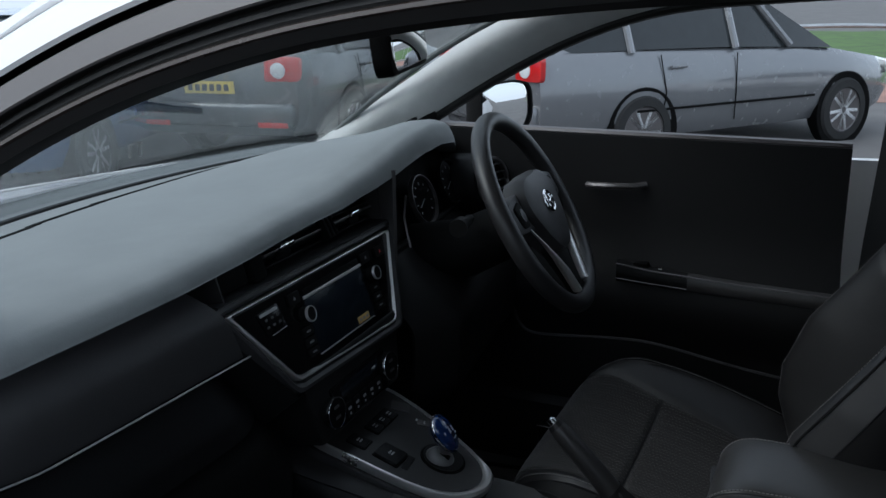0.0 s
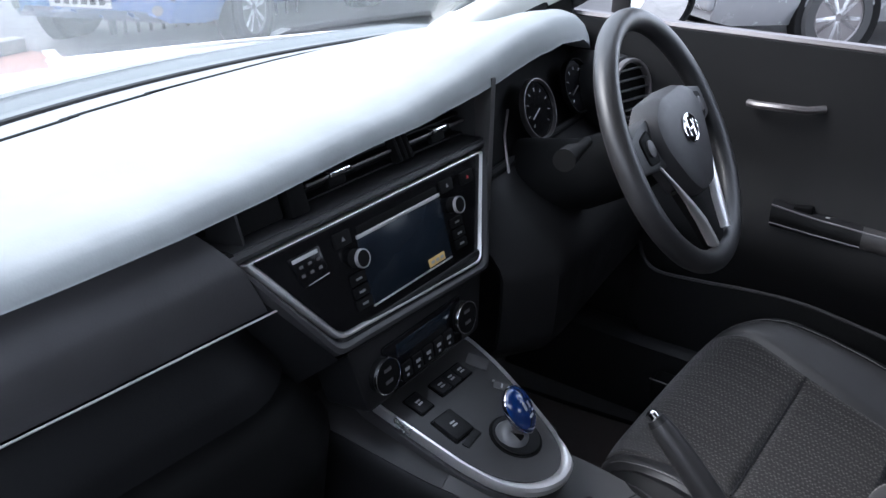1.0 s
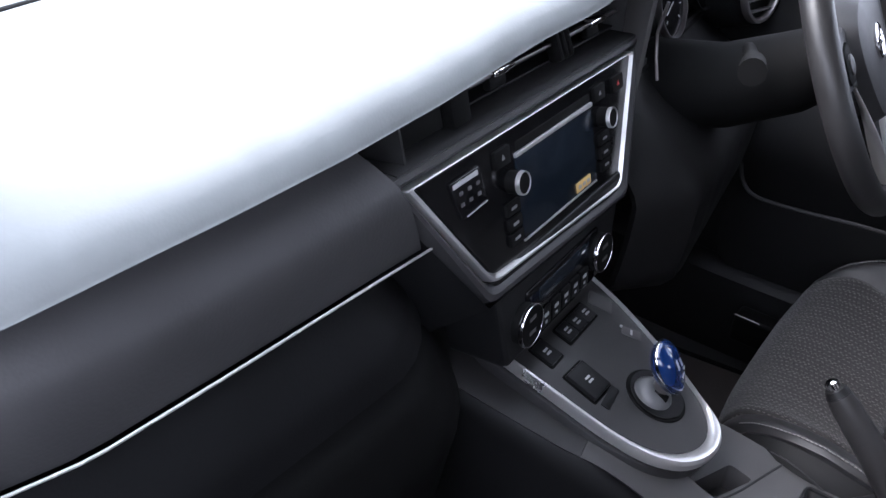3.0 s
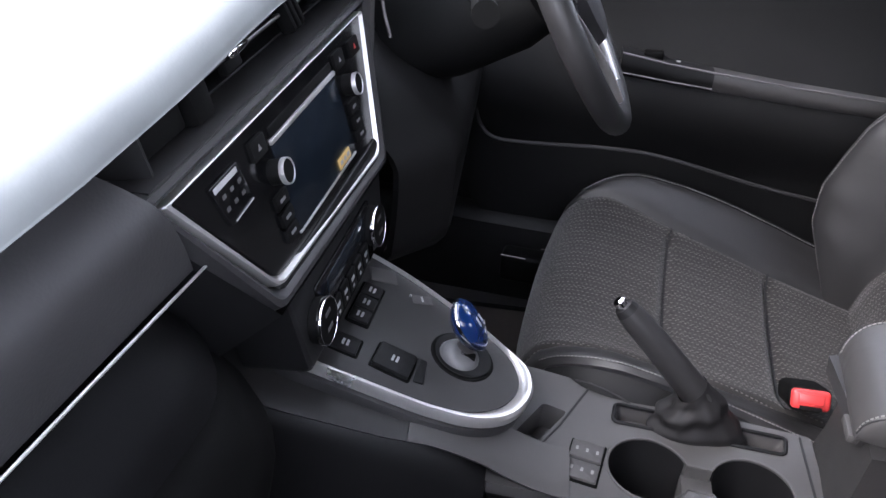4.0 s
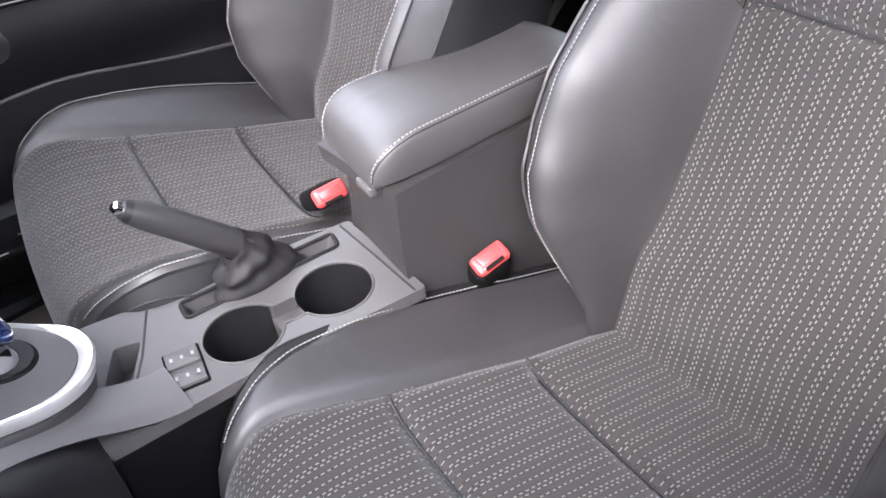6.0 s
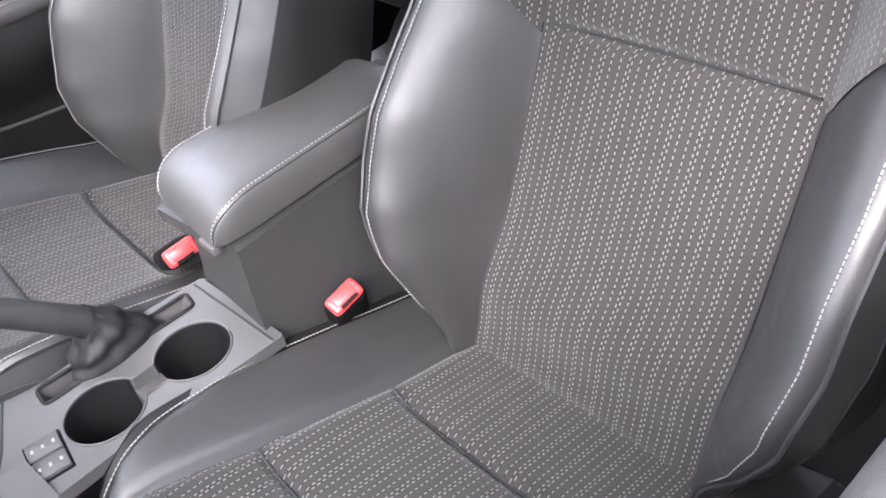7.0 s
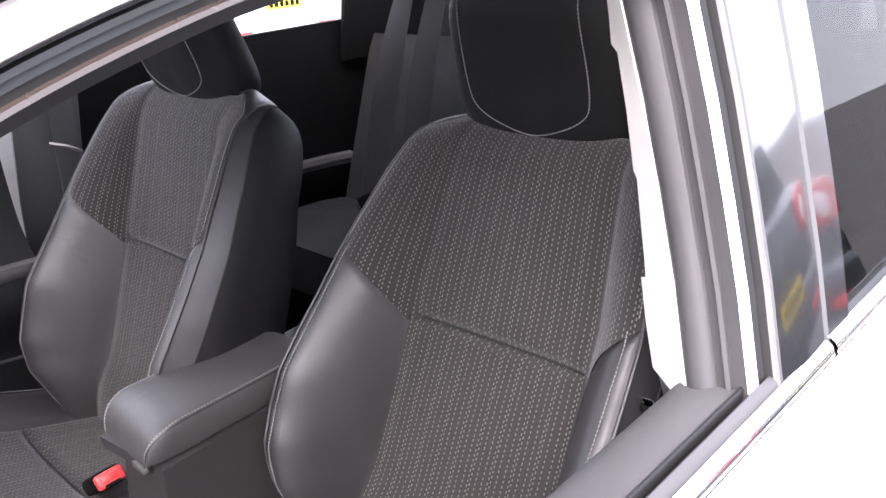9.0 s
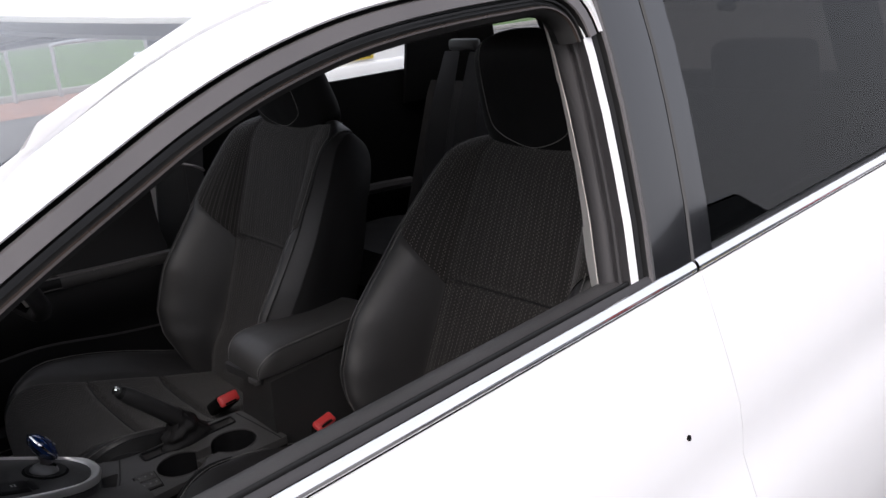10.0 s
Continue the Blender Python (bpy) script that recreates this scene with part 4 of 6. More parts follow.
plate("gloss_panel", silver_in, SM @ T((0, 0, -0.012)), 0.008, PIANO, stack, "gloss black panel", bevel=0.0006)
plate("display", rect(-0.050, -0.099, 0.098, -0.026, 0.002), SM @ T((0, 0, -0.006)), 0.0032, SCREEN, stack, "switched-off touch screen", bevel=0.0006)
plate("disc_slot", rect(-0.047, -0.0215, 0.097, -0.0135, 0.002), SM @ T((0, 0, -0.006)), 0.0028, PLASTIC_DARK, stack, bevel=0.0005)
plate("silver_strip", rect(-0.050, -0.0262, 0.099, -0.0222, 0.001), SM @ T((0, 0, -0.006)), 0.0042, SATIN, stack, bevel=0.0006)
plate("silver_strip", rect(-0.050, -0.1012, 0.097, -0.0994, 0.0006), SM @ T((0, 0, -0.006)), 0.0036, SATIN, stack, bevel=0.0004)
plate("amber_sticker", rect(0.052, -0.0975, 0.083, -0.0880, 0.001), SM @ T((0, 0, -0.003)), 0.0008, AMBER, stack, "amber printed sticker", bevel=0.0002)
for k in range(3):
    plate("print_bar", rect(0.056 + 0.009 * k, -0.0945, 0.062 + 0.009 * k, -0.0910, 0.0004), SM @ T((0, 0, -0.0023)), 0.0003, PRINT, stack, bevel=0.0001)
for kx in (-0.064, 0.118):
    lathe("knob", [(0.0098, 0), (0.0098, 0.012), (0.0088, 0.0135), (0.0, 0.0137)], SM @ T((kx + (0.004 if kx < 0 else 0), -0.043, -0.004)), PLASTIC_DARK, stack, "black rotary knob")
    bezel("knob_ring", circle(kx + (0.004 if kx < 0 else 0), -0.043, 0.0102), circle(kx + (0.004 if kx < 0 else 0), -0.043, 0.0088), SM @ T((0, 0, 0.0062)), 0.0038, SATIN, stack, "satin knob rim")
    for k, v in enumerate((-0.064, -0.078, -0.091)):
        plate("button", rect(kx - 0.010, v - 0.0055, kx + 0.012, v + 0.0055, 0.001), SM @ T((0, 0, -0.004)), 0.0030, PLASTIC_DARK, stack, bevel=0.0006)
        plate("print_bar", rect(kx - 0.004, v - 0.0012, kx + 0.005, v + 0.0012, 0.0004), SM @ T((0, 0, -0.001)), 0.0004, PRINT_DIM, stack, bevel=0.0001)
for bx, bv, w in ((-0.071, -0.018, 0.012), (0.115, -0.018, 0.012), (0.158, -0.020, 0.013)):
    plate("button", rect(bx - w, bv - 0.0075, bx + w, bv + 0.0075, 0.0015), SM @ T((0, 0, -0.004)), 0.0032, PLASTIC_DARK, stack, bevel=0.0006)
    tri = [Vector((bx - 0.0026, bv - 0.002)), Vector((bx + 0.0026, bv - 0.002)), Vector((bx, bv + 0.0026))]
    plate("print_mark", tri, SM @ T((0, 0, -0.0008)), 0.0004, RED if bx > 0.14 else PRINT_DIM, stack, bevel=0.00005)
cl = rounded([(-0.137, -0.045), (-0.099, -0.043), (-0.104, -0.0125), (-0.147, -0.0125)], 0.002, 3)
plate("clock_window", cl, SM @ T((0, 0, -0.004)), 0.0022, PIANO, stack, "small indicator window", bevel=0.0005)
plate("print_bar", rect(-0.143, -0.0185, -0.108, -0.0145, 0.0005), SM @ T((0, 0, -0.0018)), 0.0003, PRINT, stack, bevel=0.0001)
tube("window_edge", [SM @ Vector((x, -0.0445 + 0.05 * (x + 0.13), -0.0016)) for x in (-0.130, -0.100)], 0.0005, PRINT, stack)
for k in range(6):
    plate("print_bar", rect(-0.136 + 0.012 * (k % 3), -0.026 - 0.009 * (k // 3), -0.131 + 0.012 * (k % 3), -0.023 - 0.009 * (k // 3), 0.0004), SM @ T((0, 0, -0.0018)), 0.0003, PLASTIC_GREY, stack, bevel=0.0001)
# vents above
surf("vent_back", lambda a, b: SM @ Vector((a, b, -0.045)), spread(-0.2, 0.21, 5), spread(0.005, 0.07, 4), PLASTIC_DARK, stack, both=0.003)
surf("vent_shelf", lambda a, b: SM @ Vector((a, 0.016 + 0.010 * b, 0.0 - 0.046 * b)), spread(-0.205, 0.21, 5), spread(0, 1, 5), PLASTIC_MID, stack, both=0.003)
rbox("vent_pocket", (0.055, 0.028, 0.03), SM @ T((-0.153, 0.037, -0.028)), PLASTIC_DARK, stack, bevel=0.003)
rbox("vent_post", (0.026, 0.045, 0.03), SM @ T((-0.108, 0.042, -0.022)), PLASTIC_DARK, stack, bevel=0.004)
for k in range(3):
    rbox("vent_slat", (0.280, 0.0022, 0.016), SM @ T((0.050, 0.031 + 0.0115 * k, -0.024)) @ Matrix.Rotation(radians(14), 4, "X"), PLASTIC, stack, bevel=0.0008)
rbox("vent_bar", (0.280, 0.003, 0.006), SM @ T((0.050, 0.0445, -0.013)), SATIN_DARK, stack, bevel=0.001)
for tx in (-0.045, 0.135):
    rbox("vent_tab", (0.032, 0.006, 0.012), SM @ T((tx, 0.047, -0.010)) @ Matrix.Rotation(radians(12), 4, "X"), CHROME, stack, "chrome vent tab", bevel=0.0018)
    rbox("vent_tab_back", (0.026, 0.010, 0.008), SM @ T((tx, 0.037, -0.016)), PLASTIC_DARK, stack, bevel=0.002)
for k in range(3):
    rbox("vent_clip", (0.0065, 0.034, 0.014), SM @ T((0.048 + 0.010 * k, 0.045, -0.010)) @ Matrix.Rotation(radians(-10), 4, "X"), PLASTIC_DARK, stack, bevel=0.003)
for sx in (-0.20, 0.206):
    surf("vent_cheek", lambda a, b, sx=sx: SM @ Vector((sx + 0.012 * a, 0.012 + 0.055 * b, -0.046 + 0.04 * a)), spread(0, 1, 4), spread(0, 1, 4), PLASTIC, stack, both=0.004)
# stack flanks and climate panel
HM = frames((0.014, 0.190, 0.748), EX, (0, 0.15, 1))
band("stack_flank", [[Vector(q) for q in ring] for ring in (
    [SM @ Vector((-0.122, -0.128, 0)), SM @ Vector((0.160, -0.140, 0)), SM @ Vector((0.222, 0.015, -0.02)), SM @ Vector((-0.219, 0.017, -0.02))],
    [SM @ Vector((-0.135, -0.15, -0.05)), SM @ Vector((0.175, -0.16, -0.05)), SM @ Vector((0.245, 0.03, -0.06)), SM @ Vector((-0.235, 0.03, -0.05))],
    [SM @ Vector((-0.150, -0.19, -0.14)), SM @ Vector((0.19, -0.19, -0.14)), SM @ Vector((0.255, 0.03, -0.14)), SM @ Vector((-0.25, 0.03, -0.14))])], PLASTIC, stack, closed=False)
plate("climate_body", rounded([(-0.108, -0.036), (0.112, -0.036), (0.140, 0.066), (-0.128, 0.066)], 0.01), HM @ T((0, 0, -0.06)), 0.058, PLASTIC, stack, bevel=0.006)
plate("climate_panel", rounded([(-0.070, -0.030), (0.070, -0.030), (0.075, 0.028), (-0.075, 0.028)], 0.004), HM @ T((0, 0, -0.004)), 0.0045, PIANO, stack, "gloss climate control panel", bevel=0.001)
plate("climate_display", rect(-0.052, 0.006, 0.052, 0.022), HM, 0.0012, SCREEN, stack, bevel=0.0004)
for kx in (-0.080, 0.074):
    lathe("climate_dial", [(0.0198, -0.004), (0.0198, 0.007), (0.0188, 0.009), (0.0, 0.0092)], HM @ T((kx, 0.0, 0)), PLASTIC_DARK, stack, "round climate dial")
    bezel("dial_rim", circle(kx, 0, 0.0208), circle(kx, 0, 0.0193), HM @ T((0, 0, 0.0055)), 0.0036, CHROME, stack, "chrome dial rim")
    for q in (-0.008, 0.006):
        plate("print_bar", rect(kx - 0.006, q, kx + 0.006, q + 0.004, 0.0005), HM @ T((0, 0, 0.0090)), 0.0004, PLASTIC_GREY, stack, bevel=0.0001)
for k in range(5):
    plate("button", rect(-0.050 + 0.0205 * k, -0.024, -0.032 + 0.0205 * k, -0.004, 0.002), HM, 0.0028, PLASTIC_DARK, stack, bevel=0.0006)
    plate("print_bar", rect(-0.045 + 0.0205 * k, -0.014, -0.037 + 0.0205 * k, -0.010, 0.0005), HM @ T((0, 0, 0.0026)), 0.0004, PRINT, stack, bevel=0.0001)
    plate("print_bar", rect(-0.043 + 0.0205 * k, -0.021, -0.039 + 0.0205 * k, -0.018, 0.0005), HM @ T((0, 0, 0.0026)), 0.0004, PRINT, stack, bevel=0.0001)

# ---- gear console ----
GM = frames((0, 0.14, 0.66), (1, 0, 0), (0, 1, 0.3))
gear = thing("gear_console", "charcoal gear console with silver rim, switches and blue gear knob", "gear console")


def gp(x, y):
    return Vector((x, (y - 0.14) * 1.044))


def even(loop, n):
    """A closed outline with n points at even steps, gently smoothed."""
    pts = [p for i, p in enumerate(loop) if (p - loop[i - 1]).length > 1e-5]
    cum = [0.0]
    for i in range(len(pts)):
        cum.append(cum[-1] + (pts[(i + 1) % len(pts)] - pts[i]).length)
    xs, ys = [p.x for p in pts] + [pts[0].x], [p.y for p in pts] + [pts[0].y]
    out = [Vector((float(np.interp(cum[-1] * k / n, cum, xs)), float(np.interp(cum[-1] * k / n, cum, ys)))) for k in range(n)]
    for _ in range(3):
        out = [out[i] * 0.5 + (out[i - 1] + out[(i + 1) % n]) * 0.25 for i in range(n)]
    return out


rim_pts = [gp(*p) for p in ((0.150, 0.225), (-0.036, 0.255), (-0.040, 0.170), (-0.043, 0.100), (-0.036, 0.066), (-0.014, 0.036), (0.024, 0.020), (0.058, 0.032), (0.078, 0.056), (0.098, 0.092), (0.128, 0.150))]
rim_in = even(rounded(rim_pts, 0.03, 5), 96)
rim_out = [a.lerp(b, max(0.0, min(1.0, (a.x - 0.045) / 0.03))) for a, b in zip(inset(rim_in, -0.0085), inset(rim_in, -0.0028))]
tip_out = [a.lerp(b, max(0.0, min(1.0, (a.x - 0.050) / 0.03))) for a, b in zip(inset(rim_in, -0.0145), inset(rim_in, -0.0028))]
plate("gear_panel", rim_in, GM @ T((0, 0, -0.012)), 0.012, GEAR_SHADED, gear, "charcoal grained panel", bevel=0.0012)
bezel("silver_rim", [a if a.y > -0.05 else a * (1 - min(1, (-0.05 - a.y) / 0.06)) + b * min(1, (-0.05 - a.y) / 0.06) for a, b in zip(rim_out, tip_out)], rim_in, GM @ T((0, 0, -0.008)), 0.0115, SATIN, gear, "satin silver rim", inner_depth=0.0095)
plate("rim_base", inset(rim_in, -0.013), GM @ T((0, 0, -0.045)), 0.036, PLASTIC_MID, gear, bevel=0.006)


def key(name, cx, cy, w, h, ang, material=PLASTIC, up=0.0035, marks=1, well=True):
    """A switch on the gear panel with its recess and printed mark."""
    c = gp(cx, cy)
    m = GM @ T((c.x, c.y, 0)) @ Matrix.Rotation(radians(ang), 4, "Z")
    if well:
        plate("switch_well", rect(-w / 2 - 0.0025, -h / 2 - 0.0025, w / 2 + 0.0025, h / 2 + 0.0025, 0.003), m @ T((0, 0, -0.003)), 0.0036, PLASTIC_DARK, gear, bevel=0.0003)
    plate(name, rect(-w / 2, -h / 2, w / 2, h / 2, 0.002), m, up, material, gear, bevel=0.001)
    for k in range(marks):
        off = (k - (marks - 1) / 2) * 0.008
        plate("print_bar", rect(-0.0040, -0.0012 + off * 0.55, 0.0040, 0.0012 + off * 0.55, 0.0004), m @ T((0, 0, up)), 0.0003, PRINT, gear, bevel=0.0001)


c = gp(0.0595, 0.1825)
plate("switch_frame", rect(-0.0335, -0.0125, 0.0335, 0.0125, 0.003), GM @ T((c.x, c.y, 0)) @ Matrix.Rotation(radians(-5), 4, "Z"), 0.0012, PLASTIC_DARK, gear, bevel=0.0005)
for k in range(3):
    key("mode_switch", 0.039 + 0.0208 * k, 0.1845 - 0.002 * k, 0.0192, 0.0200, -5, marks=2, well=False, up=0.0040)
c = gp(0.114, 0.174)
plate("socket_cover", rect(-0.011, -0.014, 0.011, 0.014, 0.002), GM @ T((c.x, c.y, 0)) @ Matrix.Rotation(radians(16), 4, "Z"), 0.0016, PLASTIC_GREY, gear, bevel=0.0006)
key("drive_switch", -0.006, 0.143, 0.032, 0.036, -8, marks=2, up=0.005)
c = gp(-0.006, 0.118)
plate("switch_pocket", rect(c.x - 0.016, c.y - 0.005, c.x + 0.016, c.y + 0.005, 0.002), GM, 0.0012, PLASTIC, gear, bevel=0.0004)
key("parking_switch", -0.005, 0.189, 0.022, 0.026, -4, marks=2, up=0.003)
key("lock_switch", 0.0985, 0.131, 0.013, 0.022, 20, PLASTIC_GREY, up=0.0010, marks=1, well=False)
c = gp(0.098, 0.143)
lathe("lamp_dot", [(0.0014, 0), (0.0014, 0.002)], GM @ T((c.x, c.y, 0)), PRINT, gear, n=10)
c = gp(0.035, 0.082)
GB = GM @ T((c.x, c.y, 0))
bezel("boot_ring", circle(0, 0, 0.0325), circle(0, 0, 0.0275), GB @ T((0, 0, -0.002)), 0.0035, PLASTIC_DARK, gear)
lathe("gear_dish", [(0.0290, 0.0035), (0.026, 0.0022), (0.021, 0.0012), (0.012, 0.0006)], GB, PLASTIC, gear, "shallow round gear dish")
lathe("gear_slide", [(0.0205, 0.0008), (0.020, 0.005), (0.017, 0.0095), (0.012, 0.0125), (0.008, 0.0135)], GB @ T((-0.004, 0.004, 0)), SLIDE, gear, "domed grey gear slide")
rbox("slide_slot", (0.008, 0.016, 0.004), GB @ T((-0.009, -0.002, 0.0115)), PLASTIC_DARK, gear, bevel=0.001)
KN = frames((0.033, 0.078, 0.682), (1, 0, 0.1), (0, 0.5, 0.86))
tube("gear_stem", [GB @ Vector((0, 0, 0.01)), (0.034, 0.078, 0.662), KN @ Vector((0, -0.01, -0.006))], [0.0095, 0.0085, 0.010], SATIN_DARK, gear, n=14)
bm = bmesh.new()
bmesh.ops.create_uvsphere(bm, u_segments=24, v_segments=16, radius=1)
for v in bm.verts:
    w = 0.0205 * (1.0 + 0.22 * v.co.y)
    v.co = KN @ Vector((v.co.x * w, v.co.y * 0.030, v.co.z * 0.0135))
part("gear_knob", bm, BLUE, gear, "glossy blue teardrop gear knob")
bezel("knob_rim", [Vector((p.x * (1 + 0.22 * p.y / 0.0305), p.y)) for p in circle(0, 0, 0.0212, 28, 0.0308)], [Vector((p.x * (1 + 0.22 * p.y / 0.0305), p.y)) for p in circle(0, 0, 0.0192, 28, 0.0288)], KN @ T((0, 0, -0.0012)), 0.0028, CHROME, gear, "chrome knob rim")
for px, py, w, h in ((-0.004, 0.006, 0.004, 0.010), (0.004, 0.004, 0.003, 0.008), (-0.001, -0.008, 0.009, 0.0022), (0.006, -0.004, 0.005, 0.0018)):
    rbox("gear_mark", (w, h, 0.0006), KN @ T((px, py, 0.0134)) @ Matrix.Rotation(0.15, 4, "Y"), PRINT, gear, bevel=0)

# console body
console = thing("centre_console", "charcoal centre console with two cup holders and seat heater switches", "centre console")
BODY = [(0.30, -0.078, 0.20, 0.67), (0.22, -0.072, 0.180, 0.648), (0.17, -0.068, 0.165, 0.635), (0.12, -0.064, 0.147, 0.622), (0.07, -0.058, 0.130, 0.602), (0.047, -0.055, 0.120, 0.574)]
rings = []
for y, x0, x1, z in BODY:
    rings.append([(x0 - 0.028, y, 0.26), (x0 - 0.018, y, z - 0.10), (x0 - 0.008, y, z - 0.03), (x0 - 0.003, y, z - 0.008), (x0 + 0.006, y, z), (x1 - 0.006, y, z), (x1 + 0.003, y, z - 0.008), (x1 + 0.02, y, z - 0.10), (x1 + 0.03, y, 0.26)])
band("console_front", rings, PLASTIC, console, closed=False, ends=True)


def fillet(a, y):
    """The deck's near side climbs forward along the silver rim."""
    k = max(0.0, min(1.0, (y + 0.03) / 0.16))
    x = interp(y, [(-0.05, -0.060), (0.05, -0.060), (0.12, -0.0705), (0.22, -0.0790), (0.30, -0.084)])
    z = 0.5742 + 0.058 * k * k * (3 - 2 * k) + 0.26 * max(0.0, y - 0.13)
    return (x + 0.052 * a, y, z + 0.004 * math.sin(math.pi * a / 2) - 0.004 * max(0.0, 0.15 - a) / 0.15)


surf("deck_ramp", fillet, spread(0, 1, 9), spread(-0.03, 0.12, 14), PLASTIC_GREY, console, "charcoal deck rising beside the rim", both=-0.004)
surf("deck_front", fillet, spread(0, 1, 9), spread(0.1205, 0.30, 10), DECK_SHADED, console, "front of the deck, its charcoal darkened for shade", both=-0.004)
CM = T((0, 0, 0.5735))
top_loop = rounded([(-0.0895, -0.268), (0.058, -0.276), (0.088, -0.10), (0.112, 0.0), (0.120, 0.047), (-0.055, 0.047), (-0.066, -0.10)], 0.004, 2)
cub = rounded([(-0.006, 0.006), (0.051, -0.030), (0.060, -0.005), (0.002, 0.029)], 0.005, 3)
slot = rounded([(0.028, -0.244), (0.052, -0.250), (0.072, -0.080), (0.045, -0.076)], 0.006, 3)
CUP = (Vector((-0.013, -0.107)), Vector((-0.024, -0.203)))
ax2 = (CUP[1] - CUP[0]).normalized()
NECK = 0.40   # half the angle that the neck takes of each cup's rim
peanut = []
for c, d in ((CUP[0], ax2), (CUP[1], -ax2)):
    a0 = math.atan2(d.y, d.x)
    for k in range(29):
        a = a0 + NECK + (2 * math.pi - 2 * NECK) * k / 28
        peanut.append(c + Vector((math.cos(a), math.sin(a))) * 0.0395)
holed("console_top", top_loop, [(peanut, 0.075, False), (slot, 0.018, True), (cub, 0.03, True)], CM, PLASTIC_GREY, console, "charcoal top with two joined cup wells", depth=0.014)
band("console_side", [[CM @ Vector((p.x, p.y, z)) for p in inset(top_loop, 0.0012)] for z in (-0.010, -0.15, -0.29)], PLASTIC, console, "console side blackened for footwell shade", closed=True)
tube("panel_gap", [(0.094, -0.055, 0.5737), (0.077, -0.046, 0.5738), (0.03, -0.022, 0.5738), (0.002, -0.004, 0.5738), (-0.014, 0.012, 0.5738), (-0.048, 0.016, 0.5737)], 0.0013, PIPING, console, flat=0.5)
tube("panel_gap", [(0.056, -0.2645, 0.5737), (-0.02, -0.2610, 0.5738), (-0.086, -0.2575, 0.5737)], 0.0014, PIPING, console, flat=0.5)
rbox("cup_saddle", (0.0335, 0.0300, 0.060), pose(-0.0185, -0.155, 0.5300, 0, 10, -6.5), PLASTIC_GREY, console, bevel=0.0018)
tube("slot_rim", [(p.x, p.y, 0.5742) for p in slot], 0.0022, PLASTIC, console, closed=True)
for mid in CUP:
    a0 = math.atan2(*((CUP[1] - CUP[0]) if mid is CUP[0] else (CUP[0] - CUP[1])).yx) + NECK + 0.1
    surf("cup_liner", lambda a, b, mid=mid: (mid.x + (0.0388 - 0.004 * b) * math.cos(a), mid.y + (0.0388 - 0.004 * b) * math.sin(a), 0.5715 - 0.069 * b), spread(a0, a0 + 2 * math.pi - 2 * NECK - 0.2, 32), [0.0, 0.3, 0.6, 0.91, 1.0], PLASTIC, console, "dark rubber cup liner")
    lathe("cup_floor", [(0.0392, 0.0), (0.0392, 0.003), (0.010, 0.0035)], T((mid.x, mid.y, 0.500)), PLASTIC_DARK, console, "dark rubber mat in the cup well")
tube("cup_rim", [(q.x, q.y, 0.5736) for q in peanut], 0.0014, PLASTIC_GREY, console, closed=True)
lathe("cubby_socket", [(0.011, 0), (0.011, 0.008), (0.008, 0.009), (0.0, 0.009)], pose(0.022, 0.006, 0.5445), PLASTIC_DARK, console, n=16)
SW = T((-0.0155, -0.0455, 0.5735)) @ Matrix.Rotation(radians(-13), 4, "Z")
plate("switch_well", rect(-0.0275, -0.0175, 0.0275, 0.0175, 0.002), SW, 0.0008, PLASTIC_DARK, console, bevel=0.0003)
for k in (-1, 1):
    sw = SW @ T((0.0130 * k, 0, 0))
    plate("heater_switch", rect(-0.0115, -0.0155, 0.0115, 0.0155, 0.0015), sw, 0.0042, PLASTIC_GREY, console, "seat heater rocker switch", bevel=0.0012)
    for q in (-0.010, 0.0, 0.010):
        plate("print_bar", rect(-0.0024, q - 0.0014, 0.0024, q + 0.0014, 0.0005), sw @ T((0, 0, 0.0042)), 0.0003, PRINT_DIM, console, bevel=0.0001)

# ---- handbrake ----
brake = thing("handbrake", "black leather handbrake lever with chrome button and creased gaiter", "handbrake")
hb = [Vector(p) for p in ((0.0685, -0.070, 0.6970), (0.067, -0.080, 0.6875), (0.063, -0.105, 0.6635), (0.059, -0.127, 0.6415), (0.055, -0.149, 0.6190), (0.052, -0.165, 0.604))]
tube("grip", hb, [0.0115, 0.0135, 0.0145, 0.015, 0.0155, 0.0145], LEATHER_WHEEL, brake, "stitched leather grip", n=18)
ax = (hb[0] - hb[1]).normalized()
tube("collar", [hb[0] - ax * 0.001, hb[0] + ax * 0.006], [0.0118, 0.0095], PLASTIC, brake, n=18)
tube("release_button", [hb[0] + ax * 0.004, hb[0] + ax * 0.013, hb[0] + ax * 0.015], [0.0065, 0.0065, 0.004], CHROME, brake, "chrome release button", n=14)


def gaiter(a, b):
    base = Vector((0.048 + 0.0215 * math.cos(a), -0.160 + 0.050 * math.sin(a), 0.571))
    topc = hb[3].lerp(hb[4], 0.9)
    ring = topc + Vector((0.0172 * math.cos(a), 0.0115 * math.sin(a), -0.012 * math.sin(a)))
    p = base.lerp(ring, b)
    fold = math.sin(b * math.pi) ** 0.7
    crease = fold * (0.0022 * math.sin(5 * a + 4 * b) + 0.0024 * math.sin(b * 13 + 1.2 * math.sin(a)) + 0.0007 * math.sin(11 * a - 9 * b))
    return p + Vector((math.cos(a), math.sin(a), 0)) * (crease + 0.003 * math.sin(b * math.pi))


surf("gaiter", gaiter, spread(0, 2 * math.pi * 59 / 60, 60), spread(0, 1, 26), LEATHER_GAITER, brake, "creased leather gaiter", closed=True)

